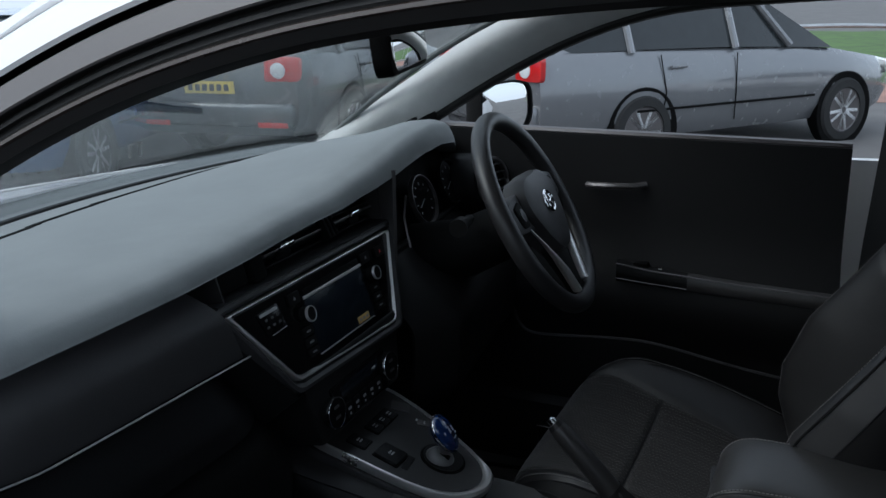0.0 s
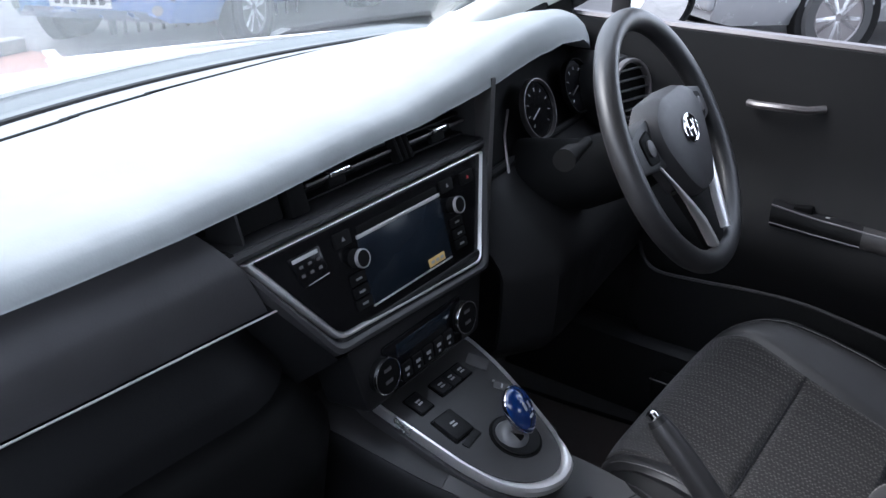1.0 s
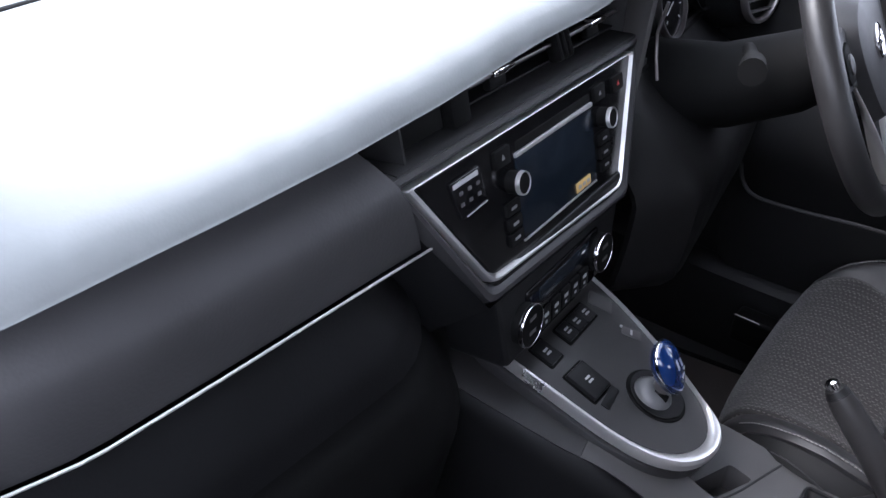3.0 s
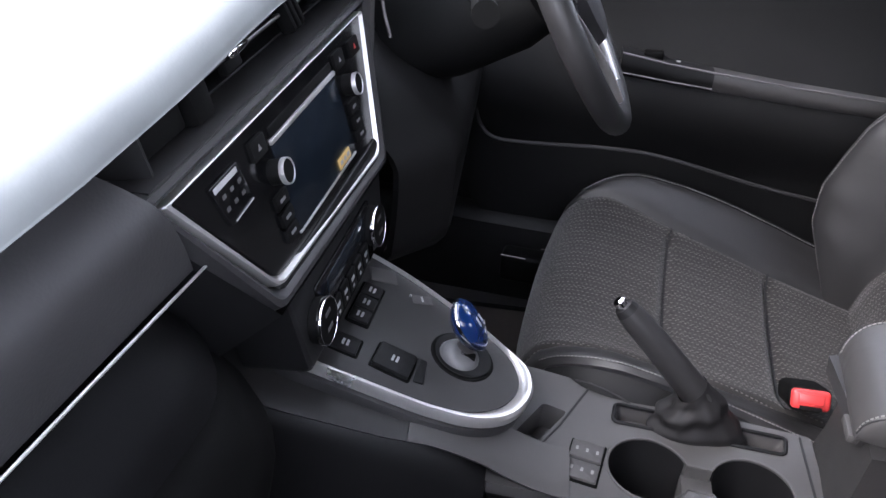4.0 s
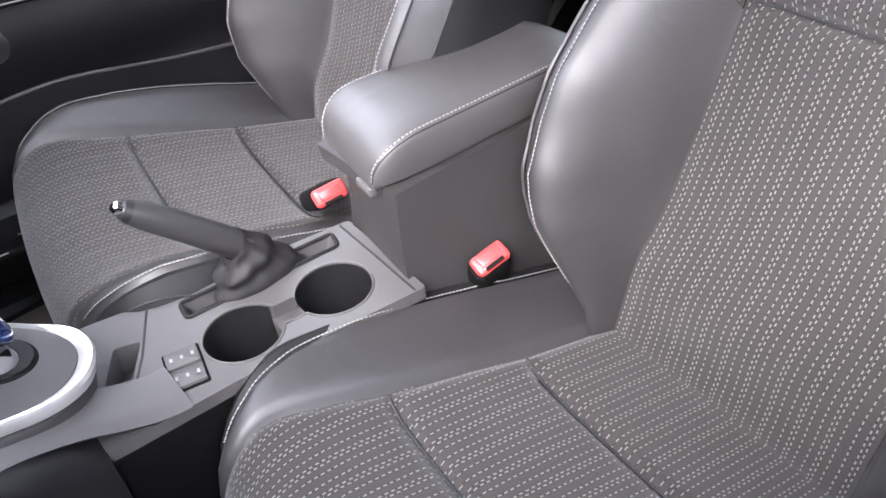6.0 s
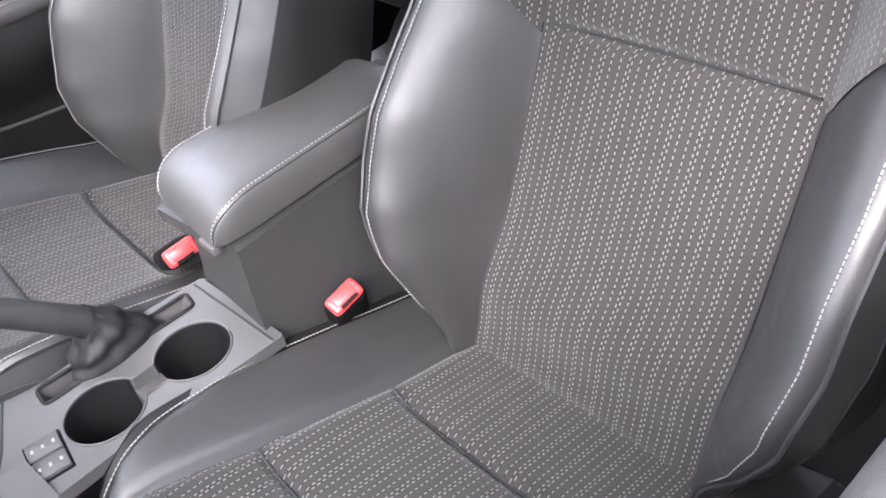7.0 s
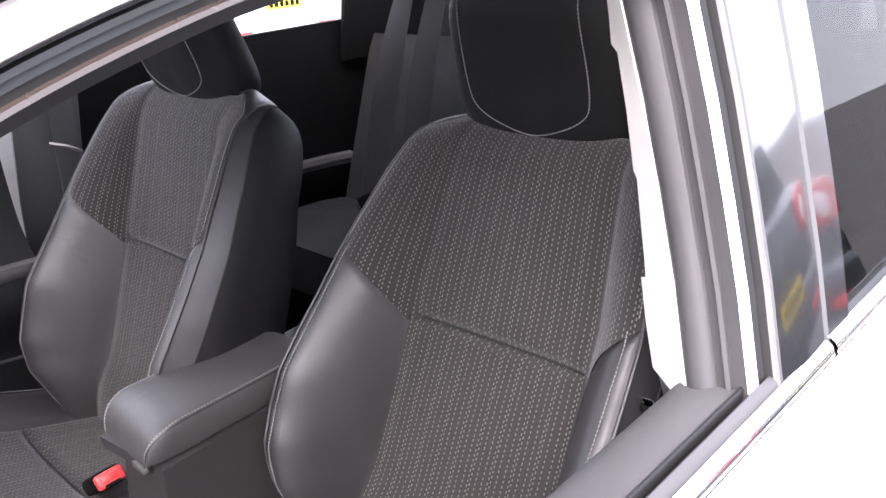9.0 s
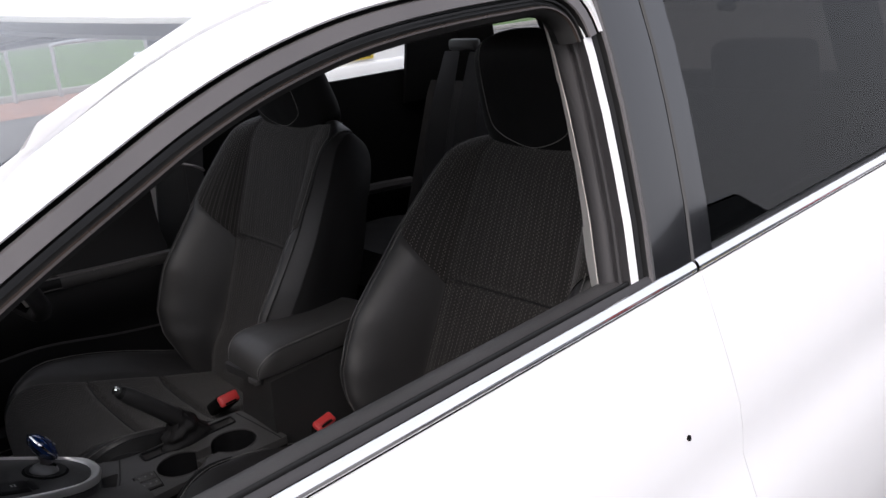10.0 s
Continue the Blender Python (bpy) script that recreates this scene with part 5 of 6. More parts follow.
# ---- storage box with armrest ----
box = thing("armrest_box", "charcoal storage box with padded leather armrest lid and pale stitching", "armrest")
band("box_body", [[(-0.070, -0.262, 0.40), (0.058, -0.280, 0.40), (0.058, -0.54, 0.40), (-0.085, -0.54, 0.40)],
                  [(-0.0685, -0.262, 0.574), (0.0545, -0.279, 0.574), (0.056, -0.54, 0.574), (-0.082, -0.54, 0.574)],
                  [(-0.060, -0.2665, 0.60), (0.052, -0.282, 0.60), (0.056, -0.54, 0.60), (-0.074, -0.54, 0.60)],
                  [(-0.056, -0.272, 0.664), (0.054, -0.288, 0.664), (0.056, -0.54, 0.668), (-0.066, -0.54, 0.668)]], BOX_SHADED, box, "charcoal box", closed=False, ends=True)
LID = []
for k in range(25):
    u = (k / 24) ** 1.6
    front = 1 - min(u / 0.20, 1)
    back = max(0.0, (u - 0.93) / 0.07)
    rise = math.sqrt(max(0.0, 1 - front ** 2.2))   # the top rolls down to the lid's lower edge at the front
    LID.append((-0.2630 - 0.2770 * u, 0.022 - 0.028 * u, 0.0685 - 0.0035 * u - 0.010 * front ** 3 - 0.014 * back ** 2, 0.664 + 0.008 * u, 0.672 + 0.042 * rise + 0.006 * u - 0.008 * back ** 2))
LIDCUT = [(-0.90, 0.0), (-0.965, 0.06), (-1.0, 0.30), (-1.0, 0.60), (-0.985, 0.80), (-0.962, 0.885), (-0.925, 0.935), (-0.85, 0.965), (-0.6, 0.99), (-0.3, 1.0)]
LIDCUT = LIDCUT + [(0.0, 1.003)] + [(-x, z) for x, z in LIDCUT[::-1]]


def lid_pt(k, j):
    y, cx, w, z0, z1 = LID[k]
    x, z = LIDCUT[j]
    return (cx + w * x, y - 0.009 * (x + 1) * (1 - k / 24), z0 + (z1 - z0) * z)


band("lid", [[lid_pt(k, j) for j in range(len(LIDCUT))] for k in range(len(LID))], LEATHER_LID, box, "padded dark grey leather lid", closed=False, ends=True)
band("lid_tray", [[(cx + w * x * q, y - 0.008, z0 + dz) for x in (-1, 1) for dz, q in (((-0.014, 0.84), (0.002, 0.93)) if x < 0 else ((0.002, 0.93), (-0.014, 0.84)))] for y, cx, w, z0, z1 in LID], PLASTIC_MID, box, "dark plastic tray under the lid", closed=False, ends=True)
for j, sg in ((5, -1), (len(LIDCUT) - 6, 1)):
    tube("stitching", [Vector(lid_pt(k, j - sg)) + Vector((0, 0, 0.0005)) for k in range(0, len(LID) - 1)], 0.0007, STITCH, box, "pale seam stitching")
    tube("lid_seam", [Vector(lid_pt(k, j)) for k in range(0, len(LID) - 1)], 0.0009, PIPING, box, n=6)
rbox("lid_latch", (0.030, 0.010, 0.010), pose(-0.010, -0.2700, 0.6540, 0, 0, -7), PLASTIC_GREY, box, bevel=0.003)

# ---- seats ----
BASE = 0.26
cosn = lambda n: [0.5 - 0.5 * math.cos(math.pi * i / (n - 1)) for i in range(n)]
BT = smooth_line([(0, 0, -0.010), (0.07, 0.07, -0.008), (0.11, 0.11, -0.004), (0.137, 0.137, 0.0), (0.165, 0.154, 0.036), (0.20, 0.180, 0.086), (0.232, 0.210, 0.117), (0.262, 0.242, 0.104), (0.30, 0.264, 0.050), (0.36, 0.266, -0.035), (0.42, 0.250, -0.105)], 6)
BTt, BTu, BTd = ([p[k] for p in BT] for k in range(3))
BW = [(0, 0.150), (0.03, 0.172), (0.07, 0.212), (0.12, 0.244), (0.19, 0.258), (0.30, 0.256), (0.40, 0.246), (0.48, 0.230), (0.55, 0.212), (0.60, 0.198), (0.66, 0.180)]
BI = [(0, 0.137), (0.40, 0.137), (0.66, 0.115)]
BH = [(0, 0.20), (0.04, 0.50), (0.09, 0.88), (0.14, 1.04), (0.24, 1.0), (0.34, 0.75), (0.45, 0.5), (0.53, 0.28), (0.60, 0.08), (0.66, 0.0)]
backline = [(Vector((0, -0.400, 0.474)), 0.0)]
p, s = Vector((0, -0.400, 0.474)), 0.0
while s < 0.68:
    ang = radians(interp(s, [(0, 30), (0.15, 26), (0.35, 24), (0.5, 22), (0.555, 24), (0.60, 55), (0.655, 100), (0.68, 110)]))
    p = p + Vector((0, -math.sin(ang), math.cos(ang))) * 0.005
    s += 0.005
    backline.append((p.copy(), ang))


def back_pt(t, s, sink=0.0):
    i = min(max(s / 0.005, 0), len(backline) - 1.001)
    k = int(i)
    c = backline[k][0].lerp(backline[k + 1][0], i - k)
    c = c + Vector((0, -0.5, 0.866)) * min(s, 0.0)
    ang = backline[k][1] + (backline[k + 1][1] - backline[k][1]) * (i - k)
    n = Vector((0, math.cos(ang), math.sin(ang)))
    a = abs(t)
    if s > 0.50:
        c = c - Vector((0, 0, 0.030 * ((s - 0.50) / 0.16) ** 2 * min(1.0, a / 0.262) ** 4))
    iw, w = interp(s, BI), interp(s, BW)
    u, d = float(np.interp(a, BTt, BTu)), float(np.interp(a, BTt, BTd))
    u = u / 0.137 * iw if u < 0.137 else iw + (u - 0.137) / 0.119 * (w - iw)
    d = d * interp(s, BH) if d > 0 else d * interp(s, [(0.38, 1.0), (0.55, 0.62), (0.62, 0.5), (0.66, 0.22)])
    if a > 0.15:
        # the leather lies in slow soft waves, with creases low on the bolster
        d += 0.0012 * math.sin(34 * s + 5 * t + 2 * math.sin(19 * a)) * math.exp(-(s / 0.30) ** 2) + 0.0010 * math.sin(15 * s + 40 * a)
    # the foot of the backrest swells out over the cushion
    d += 0.013 * math.exp(-((s - 0.075) / 0.045) ** 2) * max(0.0, 1 - (a / 0.24) ** 4) - 0.02 * max(0.0, -s) / 0.06 * (a < 0.24)
    d += 0.010 * math.sin(min(s / 0.345, 1) * math.pi) * (a < 0.137) * (1 - (a / 0.137) ** 2) * 0.6
    return Vector((math.copysign(u, t), c.y, c.z - BASE)) + n * (d - sink)


FLANK = 0.140


def flank_pt(sg, s, b, out=0.0):
    """Side of the backrest: from its front edge (b = 0) straight back to its rear edge (b = 1), closing over the shoulder."""
    e = back_pt(sg * 0.250, s, 0.004)
    back = lambda q: back_pt(sg * 0.250, q, 0.004) + Vector((0, -0.93, -0.36)) * (FLANK + 0.10 * (interp(q, BH) - 0.45))
    top = back_pt(sg * 0.250, 0.66, 0.004)
    r = back(s) if s < 0.46 else back(0.46).lerp(top, (s - 0.46) / 0.20) + Vector((0, -0.030, 0.018)) * math.sin(math.pi * (s - 0.46) / 0.20)
    p = e.lerp(r, b)
    k = 1.0 if s < 0.5 else 1 - (s - 0.5) / 0.2
    x = 0.022 * math.sin(math.pi / 2 * min(1.0, b / 0.42)) - 0.020 * max(0.0, b - 0.55) ** 2 / 0.2 + 0.0012 * math.sin(17 * s + 9 * b) + out
    return Vector((p.x + sg * k * x, p.y, p.z))


CT = smooth_line([(0, 0, -0.010), (0.08, 0.08, -0.008), (0.148, 0.148, 0.0), (0.18, 0.178, 0.013), (0.215, 0.208, 0.033), (0.245, 0.230, 0.045), (0.268, 0.250, 0.030), (0.295, 0.264, -0.006), (0.35, 0.266, -0.075), (0.40, 0.262, -0.13)], 6)
CTt, CTu, CTd = ([p[k] for p in CT] for k in range(3))
cushline = smooth_line([(0, y, z) for y, z in ((-0.49, 0.448), (-0.43, 0.466), (-0.36, 0.484), (-0.29, 0.502), (-0.22, 0.520), (-0.147, 0.536), (-0.08, 0.550), (-0.03, 0.553), (0.006, 0.542), (0.026, 0.515), (0.033, 0.47), (0.028, 0.42), (0.015, 0.38))], 6)
clen = [0.0]
for a, b in zip(cushline, cushline[1:]):
    clen.append(clen[-1] + (b - a).length)
CY = [q.y for q in cushline]
S2 = float(np.interp(-0.292, CY[:48], clen[:48]))
S1 = float(np.interp(-0.147, CY[:48], clen[:48]))
SE = clen[-1]
CB = [(0, 0.140), (S2, 0.147), (S1, 0.164), (S1 + 0.07, 0.178), (S1 + 0.13, 0.198), (S1 + 0.17, 0.206), (SE, 0.208)]
CH = [(0, 0.25), (0.10, 0.5), (S2, 0.75), (S1, 0.85), (S1 + 0.08, 0.70), (S1 + 0.14, 0.40), (SE, 0.25)]


def cush_pt(t, v, sink=0.0):
    y = float(np.interp(v, clen, CY))
    z = float(np.interp(v, clen, [q.z for q in cushline]))
    e = 0.01
    d1 = Vector((0, float(np.interp(v + e, clen, CY)) - float(np.interp(v - e, clen, CY)), float(np.interp(v + e, clen, [q.z for q in cushline])) - float(np.interp(v - e, clen, [q.z for q in cushline]))))
    d1 = d1.normalized() if d1.length > 1e-6 else Vector((0, 0, -1))
    n = Vector((0, -d1.z, d1.y))
    a = abs(t)
    u, d = float(np.interp(a, CTt, CTu)), float(np.interp(a, CTt, CTd))
    d = d * interp(v, CH) if d > 0 else d
    if a > 0.16:
        d += 0.0012 * math.sin(27 * v + 4 * t + 2 * math.sin(23 * a)) * (1 if v < S1 + 0.1 else 0.4)
    front = max(0.0, v - (S1 + 0.12)) / 0.2
    u *= 1 - 0.06 * min(front, 1) - 0.10 * min(1.0, max(0.0, v - (S1 + 0.03)) / 0.14) ** 2 * min(1.0, a / 0.2)
    nn = n if d > 0 or v < S1 + 0.1 else n.lerp(Vector((0, 0.25, 0.95)), min(1, front * 2))
    y -= 0.040 * min(1.0, max(0.0, v - S1) / 0.16) * min(1.0, a / 0.25) ** 3
    return Vector((math.copysign(u, t), y, z - BASE)) + nn * d - n * sink


def patch(name, pt, ta, tb, sa, sb, sign, material, parent, label="", nt=14, ns=26, groove=0.007, across=None):
    """One sewn panel: t from ta to tb, s from sa to sb (functions of the other where given), sunk along its seams."""
    A, B = cosn(nt), cosn(ns)
    fa = (lambda s: ta) if not callable(ta) else ta
    fb = (lambda s: tb) if not callable(tb) else tb
    ga = (lambda a: sa) if not callable(sa) else sa
    gb = (lambda a: sb) if not callable(sb) else sb

    def uvw(a, b):
        s = ga(a) + (gb(a) - ga(a)) * b
        t = fa(s) + (fb(s) - fa(s)) * a
        return t, s

    def f(a, b):
        t, s = uvw(a, b)
        w, l = abs(fb(s) - fa(s)), abs(gb(a) - ga(a))
        e, ee = min(a * w, (1 - a) * w), min(b * l, (1 - b) * l)
        cut = max(groove * math.exp(-(e / 0.0055) ** 2), (groove if across is None else across) * math.exp(-(ee / (0.0055 if across is None else 0.007)) ** 2) * (1.0 if across is None else min(1.0, e / 0.03)))
        return pt(sign * t, s, cut - 0.002 * math.sin(math.pi * a) * math.sin(math.pi * b))

    return surf(name, f, A, B, material, parent, label, uv=lambda a, b: (sign * uvw(a, b)[0], uvw(a, b)[1]))


def build_seat():
    seat = thing("car_seat", "black leather and dashed grey cloth front passenger seat", "car seat", "front seats")
    # cushion
    for name, s0, s1 in (("cushion_rear_panel", 0.0, S2), ("cushion_middle_panel", S2, S1), ("cushion_front_panel", S1, SE)):
        patch(name, cush_pt, lambda s: -interp(s, CB), lambda s: interp(s, CB), s0, s1, 1, FABRIC, seat, "grey cloth with dashed pale threads" if s0 == 0 else "", 30, 34, 0.006, 0.010)
    for s0 in (S2, S1):
        w = interp(s0, CB)
        tube("cushion_crease_shade", [cush_pt(t, s0, 0.0085 * min(1.0, (w - abs(t)) / 0.03) - 0.0008) for t in spread(-w + 0.005, w - 0.005, 40)], 0.0013, PIPING, seat, n=6)
    for sg in (-1, 1):
        patch("cushion_bolster", cush_pt, lambda s: interp(s, CB), 0.245, 0.0, SE, sg, LEATHER, seat, "black leather side bolster" if sg < 0 else "", 12, 44)
        patch("cushion_side", cush_pt, 0.245, 0.40, 0.0, SE, sg, LEATHER_SHADED, seat, "", 12, 44)
        tube("stitching", [cush_pt(sg * 0.2405, s, -0.0008) for s in spread(0.05, S1 + 0.17, 60)], 0.0007, STITCH, seat, "pale seam stitching" if sg < 0 else "", n=6)
        # curved seam on the side panel
        tube("cushion_seam", [cush_pt(sg * (0.275 + 0.06 * (k / 14) ** 2), S1 + 0.13 - 0.20 * math.sin(k / 14 * 1.4), -0.0004) for k in range(15)], 0.0014, PIPING, seat, n=6)
    rbox("cushion_core", (0.44, 0.44, 0.14), pose(0, -0.21, 0.385 - BASE, 12, 0, 0), PLASTIC_DARK, seat, bevel=0.03, seg=3)
    # backrest
    for name, s0, s1 in (("lower_back_panel", -0.06, 0.345), ("upper_back_panel", 0.345, 0.635)):
        patch(name, back_pt, -0.137, 0.137, s0, s1, 1, FABRIC, seat, "grey cloth with dashed pale threads" if s0 < 0 else "", 26, 44, 0.003 if s0 < 0 else 0.0008, 0.011 if s0 < 0 else 0.010)
    tube("back_seam_shade", [back_pt(t, 0.345, 0.0095 * min(1.0, (0.137 - abs(t)) / 0.03) - 0.0008) for t in spread(-0.130, 0.130, 40)], 0.0015, PIPING, seat, n=6)
    patch("top_panel", back_pt, -0.137, 0.137, 0.635, 0.66, 1, LEATHER, seat, "black leather top edge", 26, 8, 0.001)
    edge = lambda a: 0.335 + 0.085 * a
    for sg in (-1, 1):
        patch("back_bolster", back_pt, 0.137, 0.250, -0.06, edge, sg, LEATHER, seat, "black leather bolster" if sg < 0 else "", 16, 40, 0.004)
        patch("shoulder_panel", back_pt, 0.137, 0.250, edge, lambda a: 0.635 - 0.045 * a * a, sg, FABRIC, seat, "", 16, 36, 0.0012)
        patch("shoulder_cap", back_pt, 0.137, 0.250, lambda a: 0.635 - 0.045 * a * a, 0.66, sg, LEATHER, seat, "", 14, 10, 0.0012)
        surf("side_strip", lambda b, s: flank_pt(sg, s, 0.20 * b), spread(0, 1, 9), spread(-0.06, 0.66, 73), LEATHER, seat, "black leather strip along the backrest edge" if sg < 0 else "")
        surf("back_side", lambda b, s: flank_pt(sg, s, 0.20 + 0.80 * b), spread(0, 1, 13), spread(-0.06, 0.66, 73), LEATHER_SHADED, seat)
        tube("side_seam", [flank_pt(sg, s, 0.20, 0.0002) for s in spread(-0.02, 0.652, 60)], 0.0013, PIPING, seat, n=6)
        tube("back_stitching", [back_pt(sg * 0.2365, s, -0.0008) for s in spread(0.04, 0.415, 50)], 0.0007, STITCH, seat, n=6)
        tube("back_stitching", [back_pt(sg * 0.245, s, -0.0006) for s in spread(0.43, 0.580, 24)] + [back_pt(sg * (0.137 + 0.113 * k), 0.637 - 0.045 * k * k, -0.0006) for k in spread(0.93, 0.30, 14)], 0.0006, STITCH, seat, n=6)
        tube("piping", [back_pt(sg * 0.250, s, 0.0012) for s in spread(-0.05, 0.655, 60)], 0.0022, LEATHER, seat, n=6)

    def shell(a, s):
        lo, hi = flank_pt(-1, s, 1), flank_pt(1, s, 1)
        arch = back_pt(-0.250 + 0.500 * a, 0.66) - back_pt(-0.250, 0.66).lerp(back_pt(0.250, 0.66), a)
        return lo.lerp(hi, a) + arch * math.exp((s - 0.66) / 0.05) + Vector((0, -0.022 * math.sin(math.pi * a) * min(1, (0.66 - s) / 0.06), 0))
    surf("seat_back_shell", shell, spread(0, 1, 21), spread(0, 0.66, 34), PLASTIC_DARK, seat, "black seat back")
    # headrest
    hm = T((0.019, -0.697, 1.096 - BASE)) @ Matrix.Rotation(radians(-8), 4, "X")
    n1, n2 = 40, 22
    def head(k, j):
        z = -1 + 2 * k / (n2 - 1)
        a = 2 * math.pi * j / n1
        zz = math.copysign(1 - (1 - abs(z)) ** 2.4, z)
        rad = (max(0.0, 1 - abs(zz) ** 5)) ** 0.4
        wx, wy = 0.135 * (1 - 0.10 * (zz + 1) / 2), 0.050
        c, s_ = math.cos(a), math.sin(a)
        return hm @ Vector((wx * rad * math.copysign(abs(c) ** 0.62, c), wy * rad * math.copysign(abs(s_) ** 0.75, s_) + 0.012 * zz, 0.118 * zz))
    band("headrest", [[head(k, j) for j in range(n1)] for k in range(n2)], LEATHER_SHADED, seat, "leather headrest darkened for shade under the roof", closed=False)
    U = smooth_line([(-0.084, 0, 0.10), (-0.089, 0, 0.02), (-0.088, 0, -0.028), (-0.078, 0, -0.050), (-0.045, 0, -0.068), (0.0, 0, -0.079), (0.045, 0, -0.068), (0.078, 0, -0.050), (0.088, 0, -0.028), (0.089, 0, 0.02), (0.084, 0, 0.10)], 6)
    def on_face(x, z):
        zz = z / 0.118
        rad = (max(0.0, 1 - abs(zz) ** 5)) ** 0.4
        wx = 0.135 * (1 - 0.10 * (zz + 1) / 2)
        c = min(0.999, abs(x) / (wx * rad)) ** (1 / 0.62)
        return hm @ Vector((x, 0.050 * rad * (math.sqrt(1 - c * c)) ** 0.75 + 0.012 * zz + 0.0006, z))
    tube("headrest_stitching", [on_face(q.x, q.z) for q in U], 0.0008, STITCH, seat, "pale curved stitching", n=6)
    for sx in (-0.055, 0.055):
        tube("headrest_post", [(sx, -0.70, 0.93 - BASE), (sx, -0.735, 1.06 - BASE)], 0.006, CHROME, seat, n=10)
    for sx in (-0.21, 0.21):
        rbox("seat_rail", (0.035, 0.46, 0.06), pose(sx, -0.22, 0.29 - BASE), PLASTIC_DARK, seat, bevel=0.006)
    tube("slide_bar", [(-0.17, -0.06, 0.335 - BASE), (-0.15, 0.035, 0.315 - BASE), (0.15, 0.035, 0.315 - BASE), (0.17, -0.06, 0.335 - BASE)], 0.007, SATIN_DARK, seat, "dark metal slide lever", n=8)
    return seat


pseat = build_seat()
pseat.matrix_basis = pose(-0.292, -0.012, BASE + 0.002, 0, 0, -5.0)
dseat = copy_thing(pseat, pose(0.345, -0.021, BASE + 0.014, 0, 0, -YAW))
tagged(dseat, "black leather and dashed grey cloth driver's seat")
# the driver's backrest is set more upright
HINGE = Vector((0, -0.400, 0.474 - BASE))
UPRIGHT = T(HINGE + Vector((0, 0, -0.025))) @ Matrix.Rotation(radians(-6), 4, "X") @ T(-HINGE)
for ob in dseat.children:
    if ob.name.split(".")[0] in ("lower_back_panel", "upper_back_panel", "back_seam_shade", "back_bolster", "shoulder_panel", "shoulder_cap", "top_panel", "side_strip", "side_seam", "back_side", "seat_back_shell", "headrest", "headrest_stitching", "headrest_post", "back_stitching", "piping"):
        ob.matrix_local = UPRIGHT @ ob.matrix_local
# front end of the outer seat rail on the floor
rbox("rail_end", (0.040, 0.13, 0.05), pose(0.205, 0.035, 0.395 - BASE), PLASTIC_DARK, dseat, "black end of the seat rail", bevel=0.008, seg=3)
for dx, y0 in ((-0.016, -0.01), (0.016, 0.0), (-0.022, 0.06)):
    tube("rail_edge", [(0.205 + dx, y0, 0.4215 - BASE), (0.205 + dx, y0 + 0.04, 0.4215 - BASE)], 0.0012, SATIN_DARK, dseat, "steel rail edge", n=6)
mat_thing = thing("floor_mat", "dark brown carpet mat in the driver's footwell", "floor mat")
surf("carpet", lambda x, y: (x, y, 0.338 + 0.02 * max(0.0, y - 0.2) + 0.002 * math.sin(19 * x + 7 * y)), spread(0.17, 0.53, 12), spread(0.46, -0.12, 16), MAT_BROWN, mat_thing, both=-0.008)
tube("mat_binding", [(x, y, 0.339 + 0.02 * max(0.0, y - 0.2)) for x, y in [(0.53, 0.46), (0.53, 0.2), (0.53, -0.12), (0.35, -0.12), (0.17, -0.12)]], 0.004, PLASTIC_DARK, mat_thing, "black bound edge")
surf("footwell_floor", lambda x, y: (x, y, 0.326 + 0.02 * max(0.0, y - 0.2)), spread(0.13, 0.64, 5), spread(0.60, -0.45, 8), CARPET, shell, "black carpeted footwell", both=-0.05)
lever = thing("recline_lever", "small chrome-tipped belt guide on the seat's outer side", "seat lever")
tube("lever_arm", [(-0.565, -0.50, 0.80), (-0.578, -0.485, 0.815), (-0.584, -0.470, 0.828)], [0.008, 0.0075, 0.006], PLASTIC, lever, n=12)
tube("lever_tip", [(-0.584, -0.470, 0.828), (-0.585, -0.462, 0.834), (-0.583, -0.452, 0.842)], [0.0055, 0.005, 0.003], CHROME, lever, "chrome tip", n=12)

# ---- belt buckles ----
def buckle(m, label):
    b = thing("seat_belt_buckle", label, "belt buckle", "front belt buckles")
    rbox("buckle_body", (0.026, 0.045, 0.085), m @ T((0, 0, -0.045)), PLASTIC_DARK, b, bevel=0.008, seg=3)
    rbox("release_button", (0.022, 0.040, 0.012), m @ T((0, 0, 0.0)), RED, b, "red release button", bevel=0.005, seg=3)
    rbox("button_ridge", (0.012, 0.026, 0.004), m @ T((0.001, 0, 0.0058)), RED, b, bevel=0.0018)
    rbox("tongue_slot", (0.004, 0.022, 0.002), m @ T((-0.0085, 0, 0.0062)), PLASTIC_DARK, b, bevel=0)
    rbox("buckle_stalk", (0.012, 0.03, 0.16), m @ T((0, -0.01, -0.15)), PLASTIC_DARK, b, bevel=0.004)


buckle(frames((-0.099, -0.342, 0.568), (0.9, 0, 0.45), (0.1, 0.95, -0.25)), "black belt buckle with red button beside the passenger seat")
buckle(frames((0.116, -0.290, 0.574), (0.55, 0.0, 0.83), (0.0, 1, -0.35)), "black belt buckle with red button beside the driver's seat")

